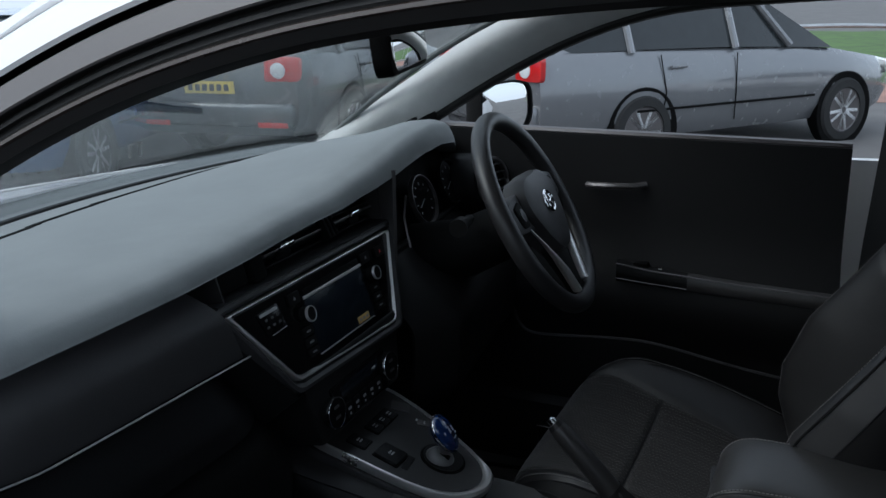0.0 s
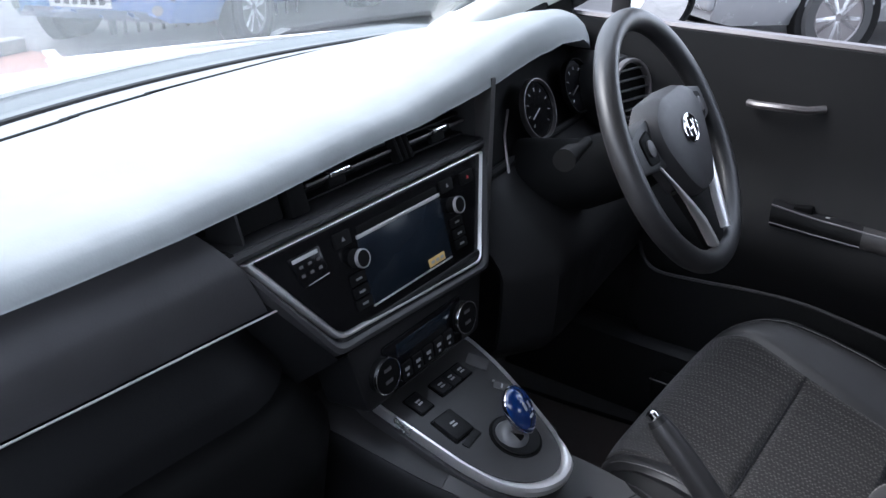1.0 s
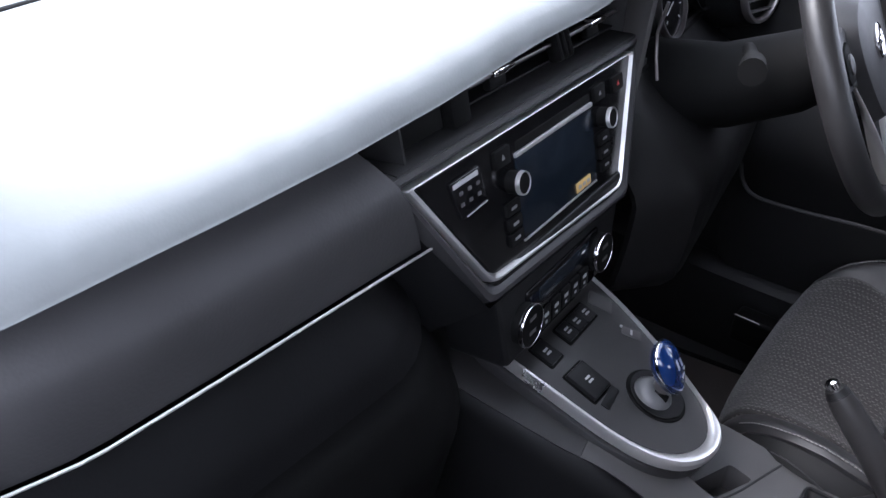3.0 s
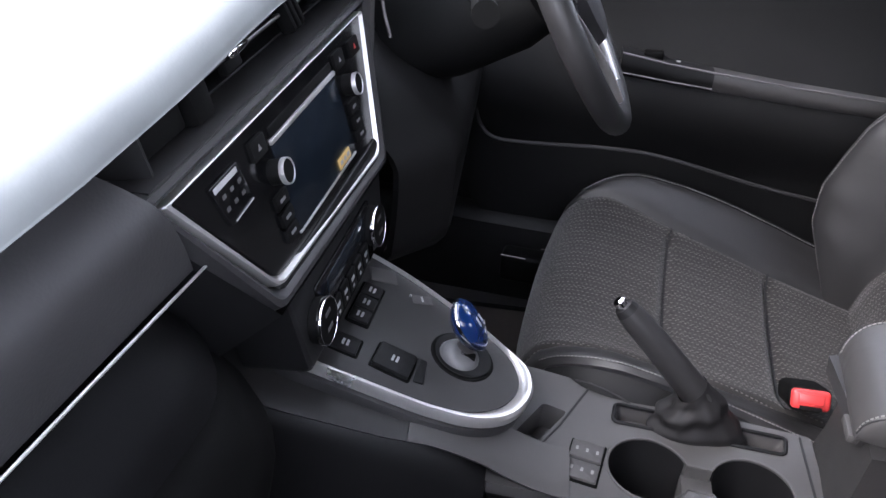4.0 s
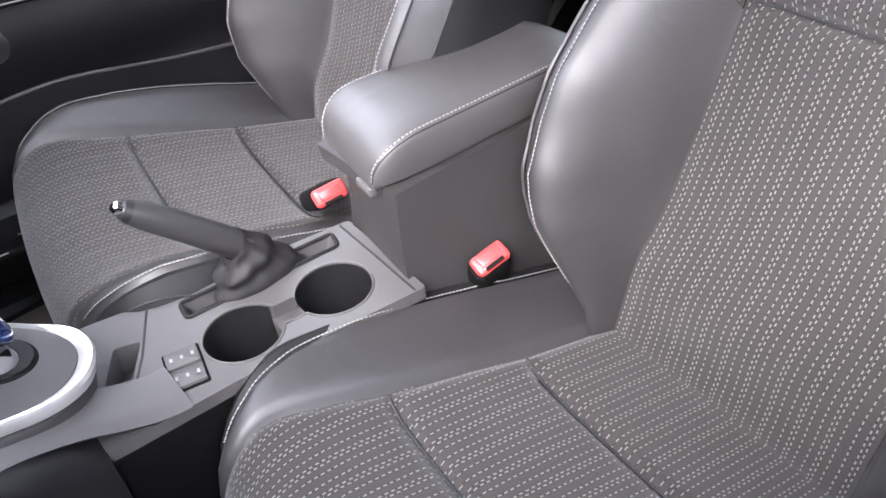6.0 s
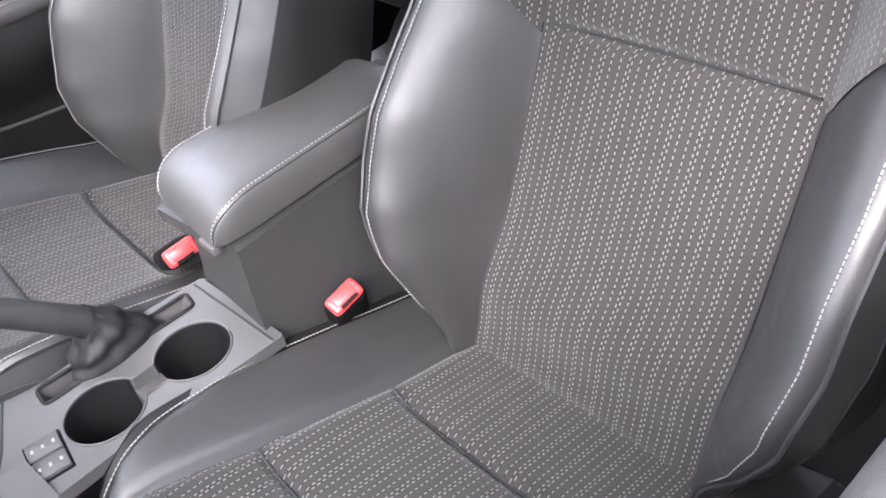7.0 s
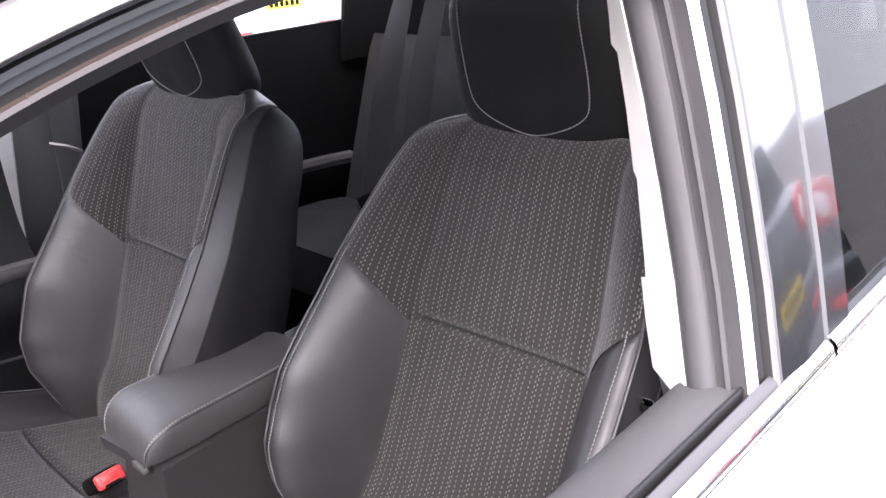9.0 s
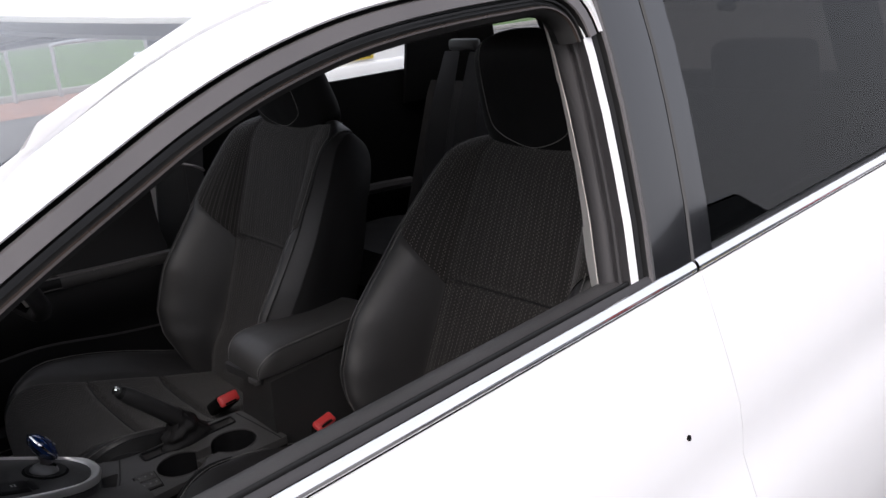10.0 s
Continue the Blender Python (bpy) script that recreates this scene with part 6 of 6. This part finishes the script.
# ---- steering wheel ----
wheel = thing("steering_wheel", "black leather three-spoke steering wheel with silver inserts", "steering wheel")
WM = frames((0.352, 0.022, 0.929), (1, 0, 0), (0, 0.50, 0.866))
tube("rim", [WM @ Vector((0.171 * math.cos(a), 0.162 * math.sin(a) - 0.006, 0)) for a in spread(0, 2 * math.pi * 63 / 64, 64)], 0.0148, LEATHER_WHEEL, wheel, "stitched leather rim", n=16, closed=True)
PAD = rounded([(-0.060, -0.052), (-0.030, -0.082), (0.030, -0.082), (0.060, -0.052), (0.090, 0.000), (0.088, 0.036), (0.050, 0.056), (-0.050, 0.056), (-0.088, 0.036), (-0.090, 0.000)], 0.022, 5)
plate("airbag_pad", PAD, WM @ T((0, 0, -0.016)), 0.040, PLASTIC_MID, wheel, "domed black airbag cover", bevel=0.016)
for sg in (-1, 1):
    wing = [(0.070, -0.026), (0.112, -0.018), (0.152, -0.012), (0.154, 0.030), (0.112, 0.040), (0.070, 0.042)]
    wing = wing if sg > 0 else [(-x, y) for x, y in wing][::-1]
    plate("spoke", rounded(wing, 0.008, 3), WM @ T((0, 0, -0.012)), 0.020, PLASTIC_MID, wheel, "", bevel=0.006)
    pad = [(0.094, -0.012), (0.128, -0.008), (0.132, 0.026), (0.097, 0.032)]
    pad = pad if sg > 0 else [(-x, y) for x, y in pad][::-1]
    plate("spoke_switch", rounded(pad, 0.008, 4), WM @ T((0, 0, 0.004)), 0.007, PLASTIC_DARK, wheel, "spoke switch pad", bevel=0.003)
    lathe("switch_button", [(0.0105, 0), (0.0105, 0.003), (0.007, 0.0042), (0, 0.0042)], WM @ T((sg * 0.113, 0.010, 0.0100)), PLASTIC_GREY, wheel, n=18)
    tube("silver_insert", [WM @ Vector((sg * q[0], q[1], q[2])) for q in ((0.100, -0.016, 0.007), (0.080, -0.046, 0.008), (0.058, -0.078, 0.007), (0.040, -0.108, 0.005), (0.028, -0.145, 0.003))], [0.0026, 0.0046, 0.0080, 0.0115, 0.0120], SATIN, wheel, "satin silver spoke insert", n=12, flat=0.55)
plate("lower_spoke", rounded([(-0.026, -0.156), (0.026, -0.156), (0.040, -0.11), (0.060, -0.06), (-0.060, -0.06), (-0.040, -0.11)], 0.006, 3), WM @ T((0, 0, -0.010)), 0.013, PLASTIC_DARK, wheel, bevel=0.003)
for rx, ry, tx in ((0.0245, 0.0175, 0.0), (0.0095, 0.0168, 0.0), (0.0165, 0.008, 0.007)):
    tube("badge_ring", [WM @ Vector((rx * math.cos(a), ry * math.sin(a) + tx, 0.0255)) for a in spread(0, 2 * math.pi * 23 / 24, 24)], 0.0017, CHROME, wheel, n=6, closed=True)

# ---- rear of the cabin ----
rear = thing("rear_bench", "dark cloth rear bench seat with folded headrests", "rear seat")
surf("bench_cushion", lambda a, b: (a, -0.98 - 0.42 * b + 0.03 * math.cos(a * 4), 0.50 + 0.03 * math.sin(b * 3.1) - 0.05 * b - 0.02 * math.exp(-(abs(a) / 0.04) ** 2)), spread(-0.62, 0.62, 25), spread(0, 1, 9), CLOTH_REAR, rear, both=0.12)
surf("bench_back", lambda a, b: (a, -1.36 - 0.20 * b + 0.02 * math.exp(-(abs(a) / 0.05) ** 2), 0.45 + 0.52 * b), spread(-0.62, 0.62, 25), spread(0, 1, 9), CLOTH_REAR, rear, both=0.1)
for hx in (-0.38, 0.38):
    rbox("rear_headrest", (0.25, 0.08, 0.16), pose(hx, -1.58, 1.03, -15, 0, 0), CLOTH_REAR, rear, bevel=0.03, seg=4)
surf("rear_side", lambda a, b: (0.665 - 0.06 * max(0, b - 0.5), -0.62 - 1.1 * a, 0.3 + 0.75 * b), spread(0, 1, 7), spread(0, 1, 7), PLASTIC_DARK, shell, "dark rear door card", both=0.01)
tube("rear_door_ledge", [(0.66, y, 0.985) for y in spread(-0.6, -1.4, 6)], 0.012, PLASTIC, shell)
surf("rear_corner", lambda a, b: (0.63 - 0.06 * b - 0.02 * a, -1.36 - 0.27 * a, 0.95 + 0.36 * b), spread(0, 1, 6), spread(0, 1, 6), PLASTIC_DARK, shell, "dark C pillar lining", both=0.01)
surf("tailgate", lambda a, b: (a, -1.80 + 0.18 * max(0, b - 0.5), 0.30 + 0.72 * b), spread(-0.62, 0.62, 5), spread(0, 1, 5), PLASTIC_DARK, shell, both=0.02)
tg = surf("tailgate_glass", lambda a, b: (a * (1 - 0.1 * b), -1.72 + 0.12 * b, 1.02 + 0.27 * b), spread(-0.58, 0.58, 7), spread(0, 1, 4), GLASS, shell, both=0.004)
tg.visible_shadow = False
for sx in (-1, 1):
    surf("tailgate_pillar", lambda a, b, sx=sx: (sx * (0.52 + 0.14 * a - 0.05 * b), -1.70 + 0.12 * b + 0.1 * a, 1.0 + 0.30 * b), spread(0, 1, 4), spread(0, 1, 4), PLASTIC_DARK, shell, both=0.01)
rs = surf("rear_side_glass", lambda a, b: (0.66 - 0.085 * b, -0.66 - 0.72 * a, 0.99 + 0.27 * b), spread(0, 1, 5), spread(0, 1, 4), GLASS, shell, both=0.004)
rs.visible_shadow = False
for bx, by, tx in ((-0.30, -1.50, -0.34), (0.60, -0.60, 0.60)):
    belt = thing("seat_belt", "grey webbing seat belt hanging slack", "seat belt", "seat belts")
    if bx < 0:
        for x0, x1, y0, z1 in ((0.300, 0.445, -1.215, 0.665), (0.235, 0.365, -1.240, 0.60)):
            surf("webbing", lambda a, b: (x0 + (x1 - x0) * b + 0.05 * (a - 0.5) + 0.006 * math.sin(5 * b), y0 + 0.03 * (a - 0.5) * math.sin(3 * b), 1.12 + (z1 - 1.12) * b), spread(0, 1, 5), spread(0, 1, 14), WEBBING, belt, both=0.002)
        rbox("belt_tongue", (0.050, 0.010, 0.032), pose(0.447, -1.205, 0.655, 0, 25, 0), PLASTIC_DARK, belt, bevel=0.005)
        rbox("tongue_plate", (0.020, 0.003, 0.035), pose(0.462, -1.203, 0.628, 0, 25, 0), CHROME, belt, bevel=0.001)
        rbox("belt_guide", (0.09, 0.03, 0.03), pose(0.27, -1.23, 1.135), PLASTIC_GREY, belt, bevel=0.008)
    else:
        surf("webbing", lambda a, b: (0.625 - 0.03 * b, -0.57 - 0.048 * a, 0.40 + 0.80 * b), spread(0, 1, 3), spread(0, 1, 6), WEBBING, belt, both=0.002)
        tube("belt_tongue", [(0.600, -0.56, 0.93), (0.575, -0.575, 0.925), (0.568, -0.59, 0.915), (0.59, -0.61, 0.905)], 0.0032, SATIN_DARK, belt, "steel belt tongue")
tube("rear_door_armrest", [(0.635, y, 0.735 - 0.01 * k) for k, y in enumerate((-0.95, -1.1, -1.25, -1.36))], 0.016, PLASTIC_GREY, shell)
tube("coat_hook", [(-0.56, -1.0, 1.24), (-0.52, -1.0, 1.22), (-0.52, -1.05, 1.215)], 0.008, TRIM_MID, shell)
# outer body panels and wheels of the hatchback
for sx in (-1, 1):
    surf("front_wing", lambda y, b, sx=sx: (sx * (0.735 + 0.09 * math.sin(min(b * 1.7, 1.0) * math.pi / 2) - 0.10 * max(0.0, y - 1.2)), y, 0.930 - 0.17 * max(0.0, y - 0.75) - (0.70 - 0.17 * max(0.0, y - 0.75)) * b + 0.0), spread(0.745, 1.72, 14), spread(0, 1, 10), PAINT, shell, both=0.006)
    surf("rocker", lambda y, b, sx=sx: (sx * (0.79 - 0.04 * b), y, 0.225 - 0.20 * b), spread(1.72, -1.8, 12), spread(0, 1, 4), PAINT, shell, both=0.01)
    for wy in (1.18, -1.38):
        wm = Matrix.Translation((sx * 0.745, wy, 0.095)) @ Matrix.Rotation(sx * math.pi / 2, 4, "Y")
        w = band("wheel", [[wm @ Vector((r * math.cos(2 * math.pi * q / 36), r * math.sin(2 * math.pi * q / 36), z)) for q in range(36)] for r, z in ((0.215, -0.1), (0.30, -0.1), (0.315, -0.07), (0.315, 0.08), (0.30, 0.10), (0.225, 0.103), (0.215, 0.09))], RUBBER, shell)
        lathe("rim", [(0.222, 0.094), (0.214, 0.098), (0.204, 0.090), (0.195, 0.03), (0.05, 0.035), (0.0, 0.036)], wm, SATIN_DARK, w, n=36)
        for q in range(5):
            rbox("rim_spoke", (0.06, 0.19, 0.02), wm @ Matrix.Rotation(2 * math.pi * q / 5, 4, "Z") @ T((0, 0.115, 0.084)), SATIN, w, bevel=0.006)
surf("rear_quarter", lambda y, b: (-0.735 - 0.09 * math.sin(min(b * 1.7, 1.0) * math.pi / 2) + 0.10 * max(0.0, -y - 1.6), y, 0.94 - 0.72 * b), spread(-1.455, -1.84, 6), spread(0, 1, 10), PAINT, shell, both=0.006)
surf("tailgate_skin", lambda a, b: (a, -1.84 - 0.05 * math.sin(b * 3.1) + 0.06 * a * a, 1.00 - 0.75 * b), spread(-0.76, 0.76, 11), spread(0, 1, 10), PAINT, shell, both=0.008)
rbox("rear_bumper", (1.52, 0.16, 0.26), pose(0, -1.88, 0.22), PAINT, shell, bevel=0.06, seg=3)
tube("far_cant_rail", [(0.575, 0.02, 1.335), (0.60, -0.35, 1.33), (0.60, -0.9, 1.325), (0.58, -1.5, 1.27), (0.56, -1.72, 1.20)], 0.04, PAINT, shell, n=12)
# pedals seen under the wheel
ped = thing("pedals", "black foot pedals in the driver's footwell", "pedal")
for px in (0.30, 0.40):
    rbox("pedal_pad", (0.06, 0.015, 0.05), pose(px, 0.42, 0.40, -35, 0, 0), PLASTIC_DARK, ped, bevel=0.004)
    tube("pedal_arm", [(px, 0.43, 0.42), (px, 0.50, 0.55), (px, 0.52, 0.62)], 0.008, SATIN_DARK, ped)

# ---- outside ----
ASPHALT = mat("worn_asphalt", (0.125, 0.120, 0.117), 0.9, grain=160, bump=0.8, vary=0.25, big=1.2)
PAVING = mat("red_brick_paving", (0.30, 0.17, 0.13), 0.85, grain=60, bump=0.4, vary=0.25, big=3)
GRASS = mat("short_grass", (0.07, 0.13, 0.03), 0.9, grain=90, bump=0.9, vary=0.4, big=2)
CAR_GREY = mat("dark_grey_car_paint", (0.075, 0.082, 0.090), 0.22, metal=0.35, grain=400, bump=0.0, coat=1.0, vary=0.03)
CAR_MID = mat("mid_grey_car_paint", (0.20, 0.205, 0.215), 0.22, metal=0.35, grain=400, bump=0.0, coat=1.0, vary=0.03)
CAR_BLUE = mat("blue_car_paint", (0.030, 0.11, 0.33), 0.22, metal=0.35, grain=400, bump=0.0, coat=1.0, vary=0.03)
CAR_GLASS = mat("dark_car_glass", (0.02, 0.024, 0.026), 0.06, grain=300, bump=0.0)
LAMP_RED = mat("red_lamp_lens", (0.60, 0.02, 0.02), 0.10, grain=300, bump=0.0, coat=1.0)
FOG = mat("fog_lamp_glass", (0.10, 0.105, 0.11), 0.15, grain=300, bump=0.0)
LAMP_CLEAR = mat("clear_lamp_lens", (0.75, 0.77, 0.78), 0.10, grain=300, bump=0.0, coat=1.0)
PLATE_Y = mat("yellow_number_plate", (0.70, 0.52, 0.06), 0.4, bump=0.0)
ALLOY = mat("silver_alloy_paint", (0.80, 0.81, 0.82), 0.35, metal=0.0, grain=300, bump=0.0)
TYRE = mat("tyre_rubber", (0.02, 0.02, 0.02), 0.8, grain=200, bump=0.4)
ground = surf("ground", lambda a, b: (a * abs(a) ** 1.6, b * abs(b) ** 1.6, -0.22), spread(-32, 32, 41), spread(-32, 32, 41), ASPHALT, None, "grey worn asphalt car park")
tagged(ground, category="ground", kind="structure")


GZ = -0.22   # the ground lies a little lower than the car's datum


def parked_car(name, m, paint, label, estate=True, PZ=0.62, reflectors=True):
    """A parked car; x across, +y ahead, on the ground."""
    car = thing(name, label, "car", "parked cars")
    L, W = 4.6, 1.80
    prof = [(-2.30, 0.45, 0.80, 0.70), (-2.27, 0.32, 1.00, 0.86), (-2.12, 0.28, 1.06 , 0.90), (-1.5, 0.26, 1.04, 0.90), (-0.5, 0.25, 1.00, 0.90), (0.7, 0.25, 0.97, 0.90), (1.2, 0.26, 0.93, 0.89), (1.9, 0.28, 0.82, 0.85), (2.2, 0.32, 0.70, 0.72), (2.30, 0.42, 0.60, 0.55)]
    rings = []
    for y, z0, z1, w in prof:
        rings.append([m @ Vector((sx * w * k, y, z)) for sx, k, z in ((-1, 0.90, z0), (-1, 0.99, z0 + 0.15), (-1, 1.0, (z0 + z1) / 2), (-1, 0.97, z1 - 0.08), (-1, 0.90, z1), (1, 0.90, z1), (1, 0.97, z1 - 0.08), (1, 1.0, (z0 + z1) / 2), (1, 0.99, z0 + 0.15), (1, 0.90, z0))])
    band("body", rings, paint, car, closed=False, ends=True)
    tail = -2.15 if estate else -1.9
    roofp = [(tail, 1.02, 1.05, 0.80), (tail + 0.22, 1.02, 1.38, 0.70), (-1.2, 1.02, 1.45, 0.66), (-0.2, 1.0, 1.46, 0.66), (0.35, 0.98, 1.40, 0.67), (1.15, 0.94, 0.97, 0.78)]
    band("cabin", [[m @ Vector(q) for q in ((-0.84, y, z0), (-w, y, z1), (w, y, z1), (0.84, y, z0))] for y, z0, z1, w in roofp], CAR_GLASS, car, "dark glasshouse", closed=False, ends=True)
    band("roof", [[m @ Vector(q) for q in ((-w - 0.03, y, z1 - 0.06), (-w + 0.02, y, z1 + 0.012), (w - 0.02, y, z1 + 0.012), (w + 0.03, y, z1 - 0.06))] for y, z0, z1, w in roofp[1:5]], paint, car, closed=False)
    for y in (-1.35, -0.15, 0.55):
        for sx in (-1, 1):
            tube("window_pillar", [m @ Vector((sx * 0.855, y, 0.99)), m @ Vector((sx * 0.68, y + (0.0 if y < 0.5 else -0.35), 1.42))], 0.035, paint, car)
    for sx in (-1, 1):
        for y in (-1.22, 1.35):
            wm = m @ frames((sx * 0.80, y, 0.32), (0, 1, 0), (0, 0, 1) if sx < 0 else (0, 0, -1))
            wm = m @ Matrix.Translation((sx * 0.80, y, 0.32)) @ Matrix.Rotation(sx * math.pi / 2, 4, "Y")
            w = band("wheel", [[wm @ Vector((r * math.cos(2 * math.pi * k / 32), r * math.sin(2 * math.pi * k / 32), z)) for k in range(32)] for r, z in ((0.215, -0.1), (0.30, -0.1), (0.32, -0.07), (0.32, 0.09), (0.30, 0.115), (0.225, 0.118), (0.215, 0.10))], TYRE, car)
            lathe("arch", [(0.37, -0.02), (0.385, 0.10), (0.37, 0.104), (0.33, 0.09)], wm, PLASTIC_DARK, car, n=32)
            lathe("rim", [(0.222, 0.106), (0.214, 0.112), (0.204, 0.104), (0.195, 0.04), (0.05, 0.045), (0.0, 0.046)], wm, SATIN_DARK, w, n=32)
            for k in range(10):
                rbox("rim_spoke", (0.044, 0.185, 0.02), wm @ Matrix.Rotation(2 * math.pi * (k + (0.13 if k % 2 else -0.13)) / 10, 4, "Z") @ T((0, 0.115, 0.096)), ALLOY, w, bevel=0.006)
        plate("tail_light", rounded([(-0.17, -0.10), (0.17, -0.10), (0.19, 0.11), (-0.15, 0.13)], 0.05), m @ frames((sx * 0.72, -2.272, 0.90), (1, sx * 0.12, 0), (0, -0.05, 1)), 0.05, LAMP_RED, car, "red tail light", bevel=0.02)
        lathe("reverse_light", [(0.07, 0), (0.07, 0.012), (0.05, 0.02), (0, 0.022)], m @ frames((sx * 0.70, -2.318, 0.90), (1, sx * 0.12, 0), (0, -0.05, 1)), LAMP_CLEAR, car, "round clear inner lamp")
        plate("head_light", rounded([(-0.2, -0.07), (0.2, -0.07), (0.22, 0.08), (-0.15, 0.06)], 0.04), m @ frames((sx * 0.62, 2.20, 0.70), (-1, sx * 0.5, 0), (0, -0.3, 1)), 0.06, LAMP_CLEAR, car, "clear headlight", bevel=0.02)
        lathe("fog_light", [(0.038, 0), (0.038, 0.02), (0, 0.025)], m @ frames((sx * 0.6, 2.26, 0.42), (-1, sx * 0.4, 0), (0, 0, 1)), FOG, car)
        tube("door_gap", [m @ Vector((sx * 0.902, -0.15, 0.35)), m @ Vector((sx * 0.905, -0.15, 0.6)), m @ Vector((sx * 0.885, -0.15, 0.95))], 0.005, PLASTIC_DARK, car)
        tube("door_gap", [m @ Vector((sx * 0.902, -1.0, 0.50)), m @ Vector((sx * 0.905, -0.98, 0.65)), m @ Vector((sx * 0.885, -1.05, 0.97))], 0.005, PLASTIC_DARK, car)
        rbox("door_handle", (0.02, 0.18, 0.03), m @ T((sx * 0.905, -0.85, 0.86)), paint, car, bevel=0.008)
        rbox("side_strip", (0.012, 2.2, 0.022), m @ T((sx * 0.905, -0.2, 0.50)), PLASTIC_DARK, car, bevel=0.008)
    plate("rear_plate", rect(-0.26, -0.055, 0.26, 0.055, 0.008), m @ frames((0, -2.345, PZ), (1, 0, 0), (0, -0.05, 1)), 0.012, PLATE_Y, car, "yellow number plate", bevel=0.002)
    plate("front_plate", rect(-0.26, -0.055, 0.26, 0.055, 0.008), m @ frames((0, 2.31, 0.48), (-1, 0, 0), (0, 0, 1)), 0.012, PRINT, car, "white number plate", bevel=0.002)
    for k in range(6):
        rbox("plate_bar", (0.045, 0.006, 0.06), m @ T((-0.19 + 0.075 * k, -2.360, PZ)), PLASTIC_DARK, car, bevel=0)
        rbox("plate_bar", (0.045, 0.006, 0.06), m @ T((-0.19 + 0.075 * k, 2.324, 0.48)), PLASTIC_DARK, car, bevel=0)
    for sx in (-1, 1) if reflectors else ():
        rbox("rear_reflector", (0.30, 0.02, 0.05), m @ T((sx * 0.62, -2.335, 0.42)), LAMP_RED, car, "low red reflector", bevel=0.008)
    rbox("rear_bumper", (1.66, 0.10, 0.22), m @ T((0, -2.29, 0.50)), paint, car, bevel=0.045, seg=3)
    rbox("grille", (0.9, 0.05, 0.16), m @ T((0, 2.28, 0.58)), PLASTIC_DARK, car, bevel=0.02)
    return car


parked_car("grey_estate_car", pose(8.08, 0.14, GZ, 0, 0, -135), CAR_MID, "grey estate car parked with its tail towards the hatchback", reflectors=False)
parked_car("blue_car", pose(5.75, 5.80, GZ, 0, 0, 105), CAR_BLUE, "bright blue hatchback parked across the lane", False)
parked_car("charcoal_car", pose(8.05, 4.10, GZ, 0, 0, -91), CAR_GREY, "dark grey car seen from behind through the windscreen", False, 0.75)
parked_car("dark_car", pose(-5.4, -3.3, GZ, 0, 0, 96), CAR_GREY, "dark grey car parked beside the hatchback, its tail towards it", False)
parked_car("white_car", pose(8.95, -6.9, GZ, 0, 0, -95), PAINT, "white car with a yellow rear number plate parked across the lane", False, 0.70)
KERB = mat("kerb_concrete", (0.34, 0.33, 0.31), 0.85, grain=90, bump=0.4)
for x0, x1, y0, y1 in ((14.5, 34, -30, 6.0), (-12.0, 3.6, 6.2, 26)):
    g = surf("grass_verge", lambda a, b: (a, b, GZ + 0.03 + 0.02 * math.sin(a * 3 + b * 2)), spread(x0, x1, 16), spread(y0, y1, 24), GRASS, None, "strip of short grass beyond the kerb")
    tagged(g, category="grass", kind="structure")
for sx, sy, cx, cy in ((0.14, 36, 14.43, -12), (15.0, 0.14, -3.9, 6.12)):
    k = rbox("kerb", (sx, sy, 0.13), pose(cx, cy, GZ + 0.045), KERB, None, "pale concrete kerb", bevel=0.02)
    tagged(k, category="kerb", kind="structure")
for x0, x1, y0, y1 in ((-4.0, 3.6, 2.1, 6.0), (11.8, 14.3, -12, 6.0)):
    pv = surf("paving", lambda a, b: (a, b, GZ + 0.006), spread(x0, x1, 6), spread(y0, y1, 6), PAVING, None, "reddish block paving beside the bays")
    tagged(pv, category="paving", kind="structure")
ROADPAINT = mat("worn_white_road_paint", (0.62, 0.62, 0.60), 0.8, grain=120, bump=0.5, vary=0.2, big=6)
for x, y, l, rz in ((3.3, 5.2, 1.6, 62), (4.4, 4.55, 2.0, 16)):
    ln = rbox("bay_line", (l, 0.10, 0.006), pose(x, y, GZ + 0.008, 0, 0, rz), ROADPAINT, None, "worn white painted bay line", bevel=0.002)
    tagged(ln, category="road marking", kind="structure")
fence = thing("low_railing", "low black railing with upright bars beneath the blue car", "railing")
for k in range(16):
    rbox("railing_bar", (0.028, 0.02, 0.13), pose(4.50 + 0.108 * k, 5.93 - 0.042 * k, GZ + 0.065, 0, 0, -21), PLASTIC_DARK, fence, bevel=0.003)
rbox("top_rail", (1.80, 0.03, 0.025), pose(5.31, 5.615, GZ + 0.140, 0, 0, -21.2), PLASTIC_DARK, fence, bevel=0.005)
rbox("end_post", (0.05, 0.05, 0.20), pose(4.40, 5.97, GZ + 0.10), PLASTIC_DARK, fence, bevel=0.006)
GALV = mat("galvanised_steel", (0.42, 0.43, 0.44), 0.42, metal=0.8, grain=200, bump=0.1)
def hoop():
    h = thing("barrier_hoop", "low galvanised hoop barrier beside the grass", "barrier", "hoop barriers")
    tube("hoop_tube", smooth_line([(0, -0.9, 0), (0, -0.9, 0.75), (0, -0.75, 0.92), (0, 0.75, 0.92), (0, 0.9, 0.75), (0, 0.9, 0)], 6), 0.035, GALV, h, n=12)
    return h
h0 = hoop()
h0.location = (14.0, 0.6, GZ)
for k in range(1, 5):
    copy_thing(h0, pose(14.0, 0.6 - 2.6 * k if k < 4 else 3.2, GZ))
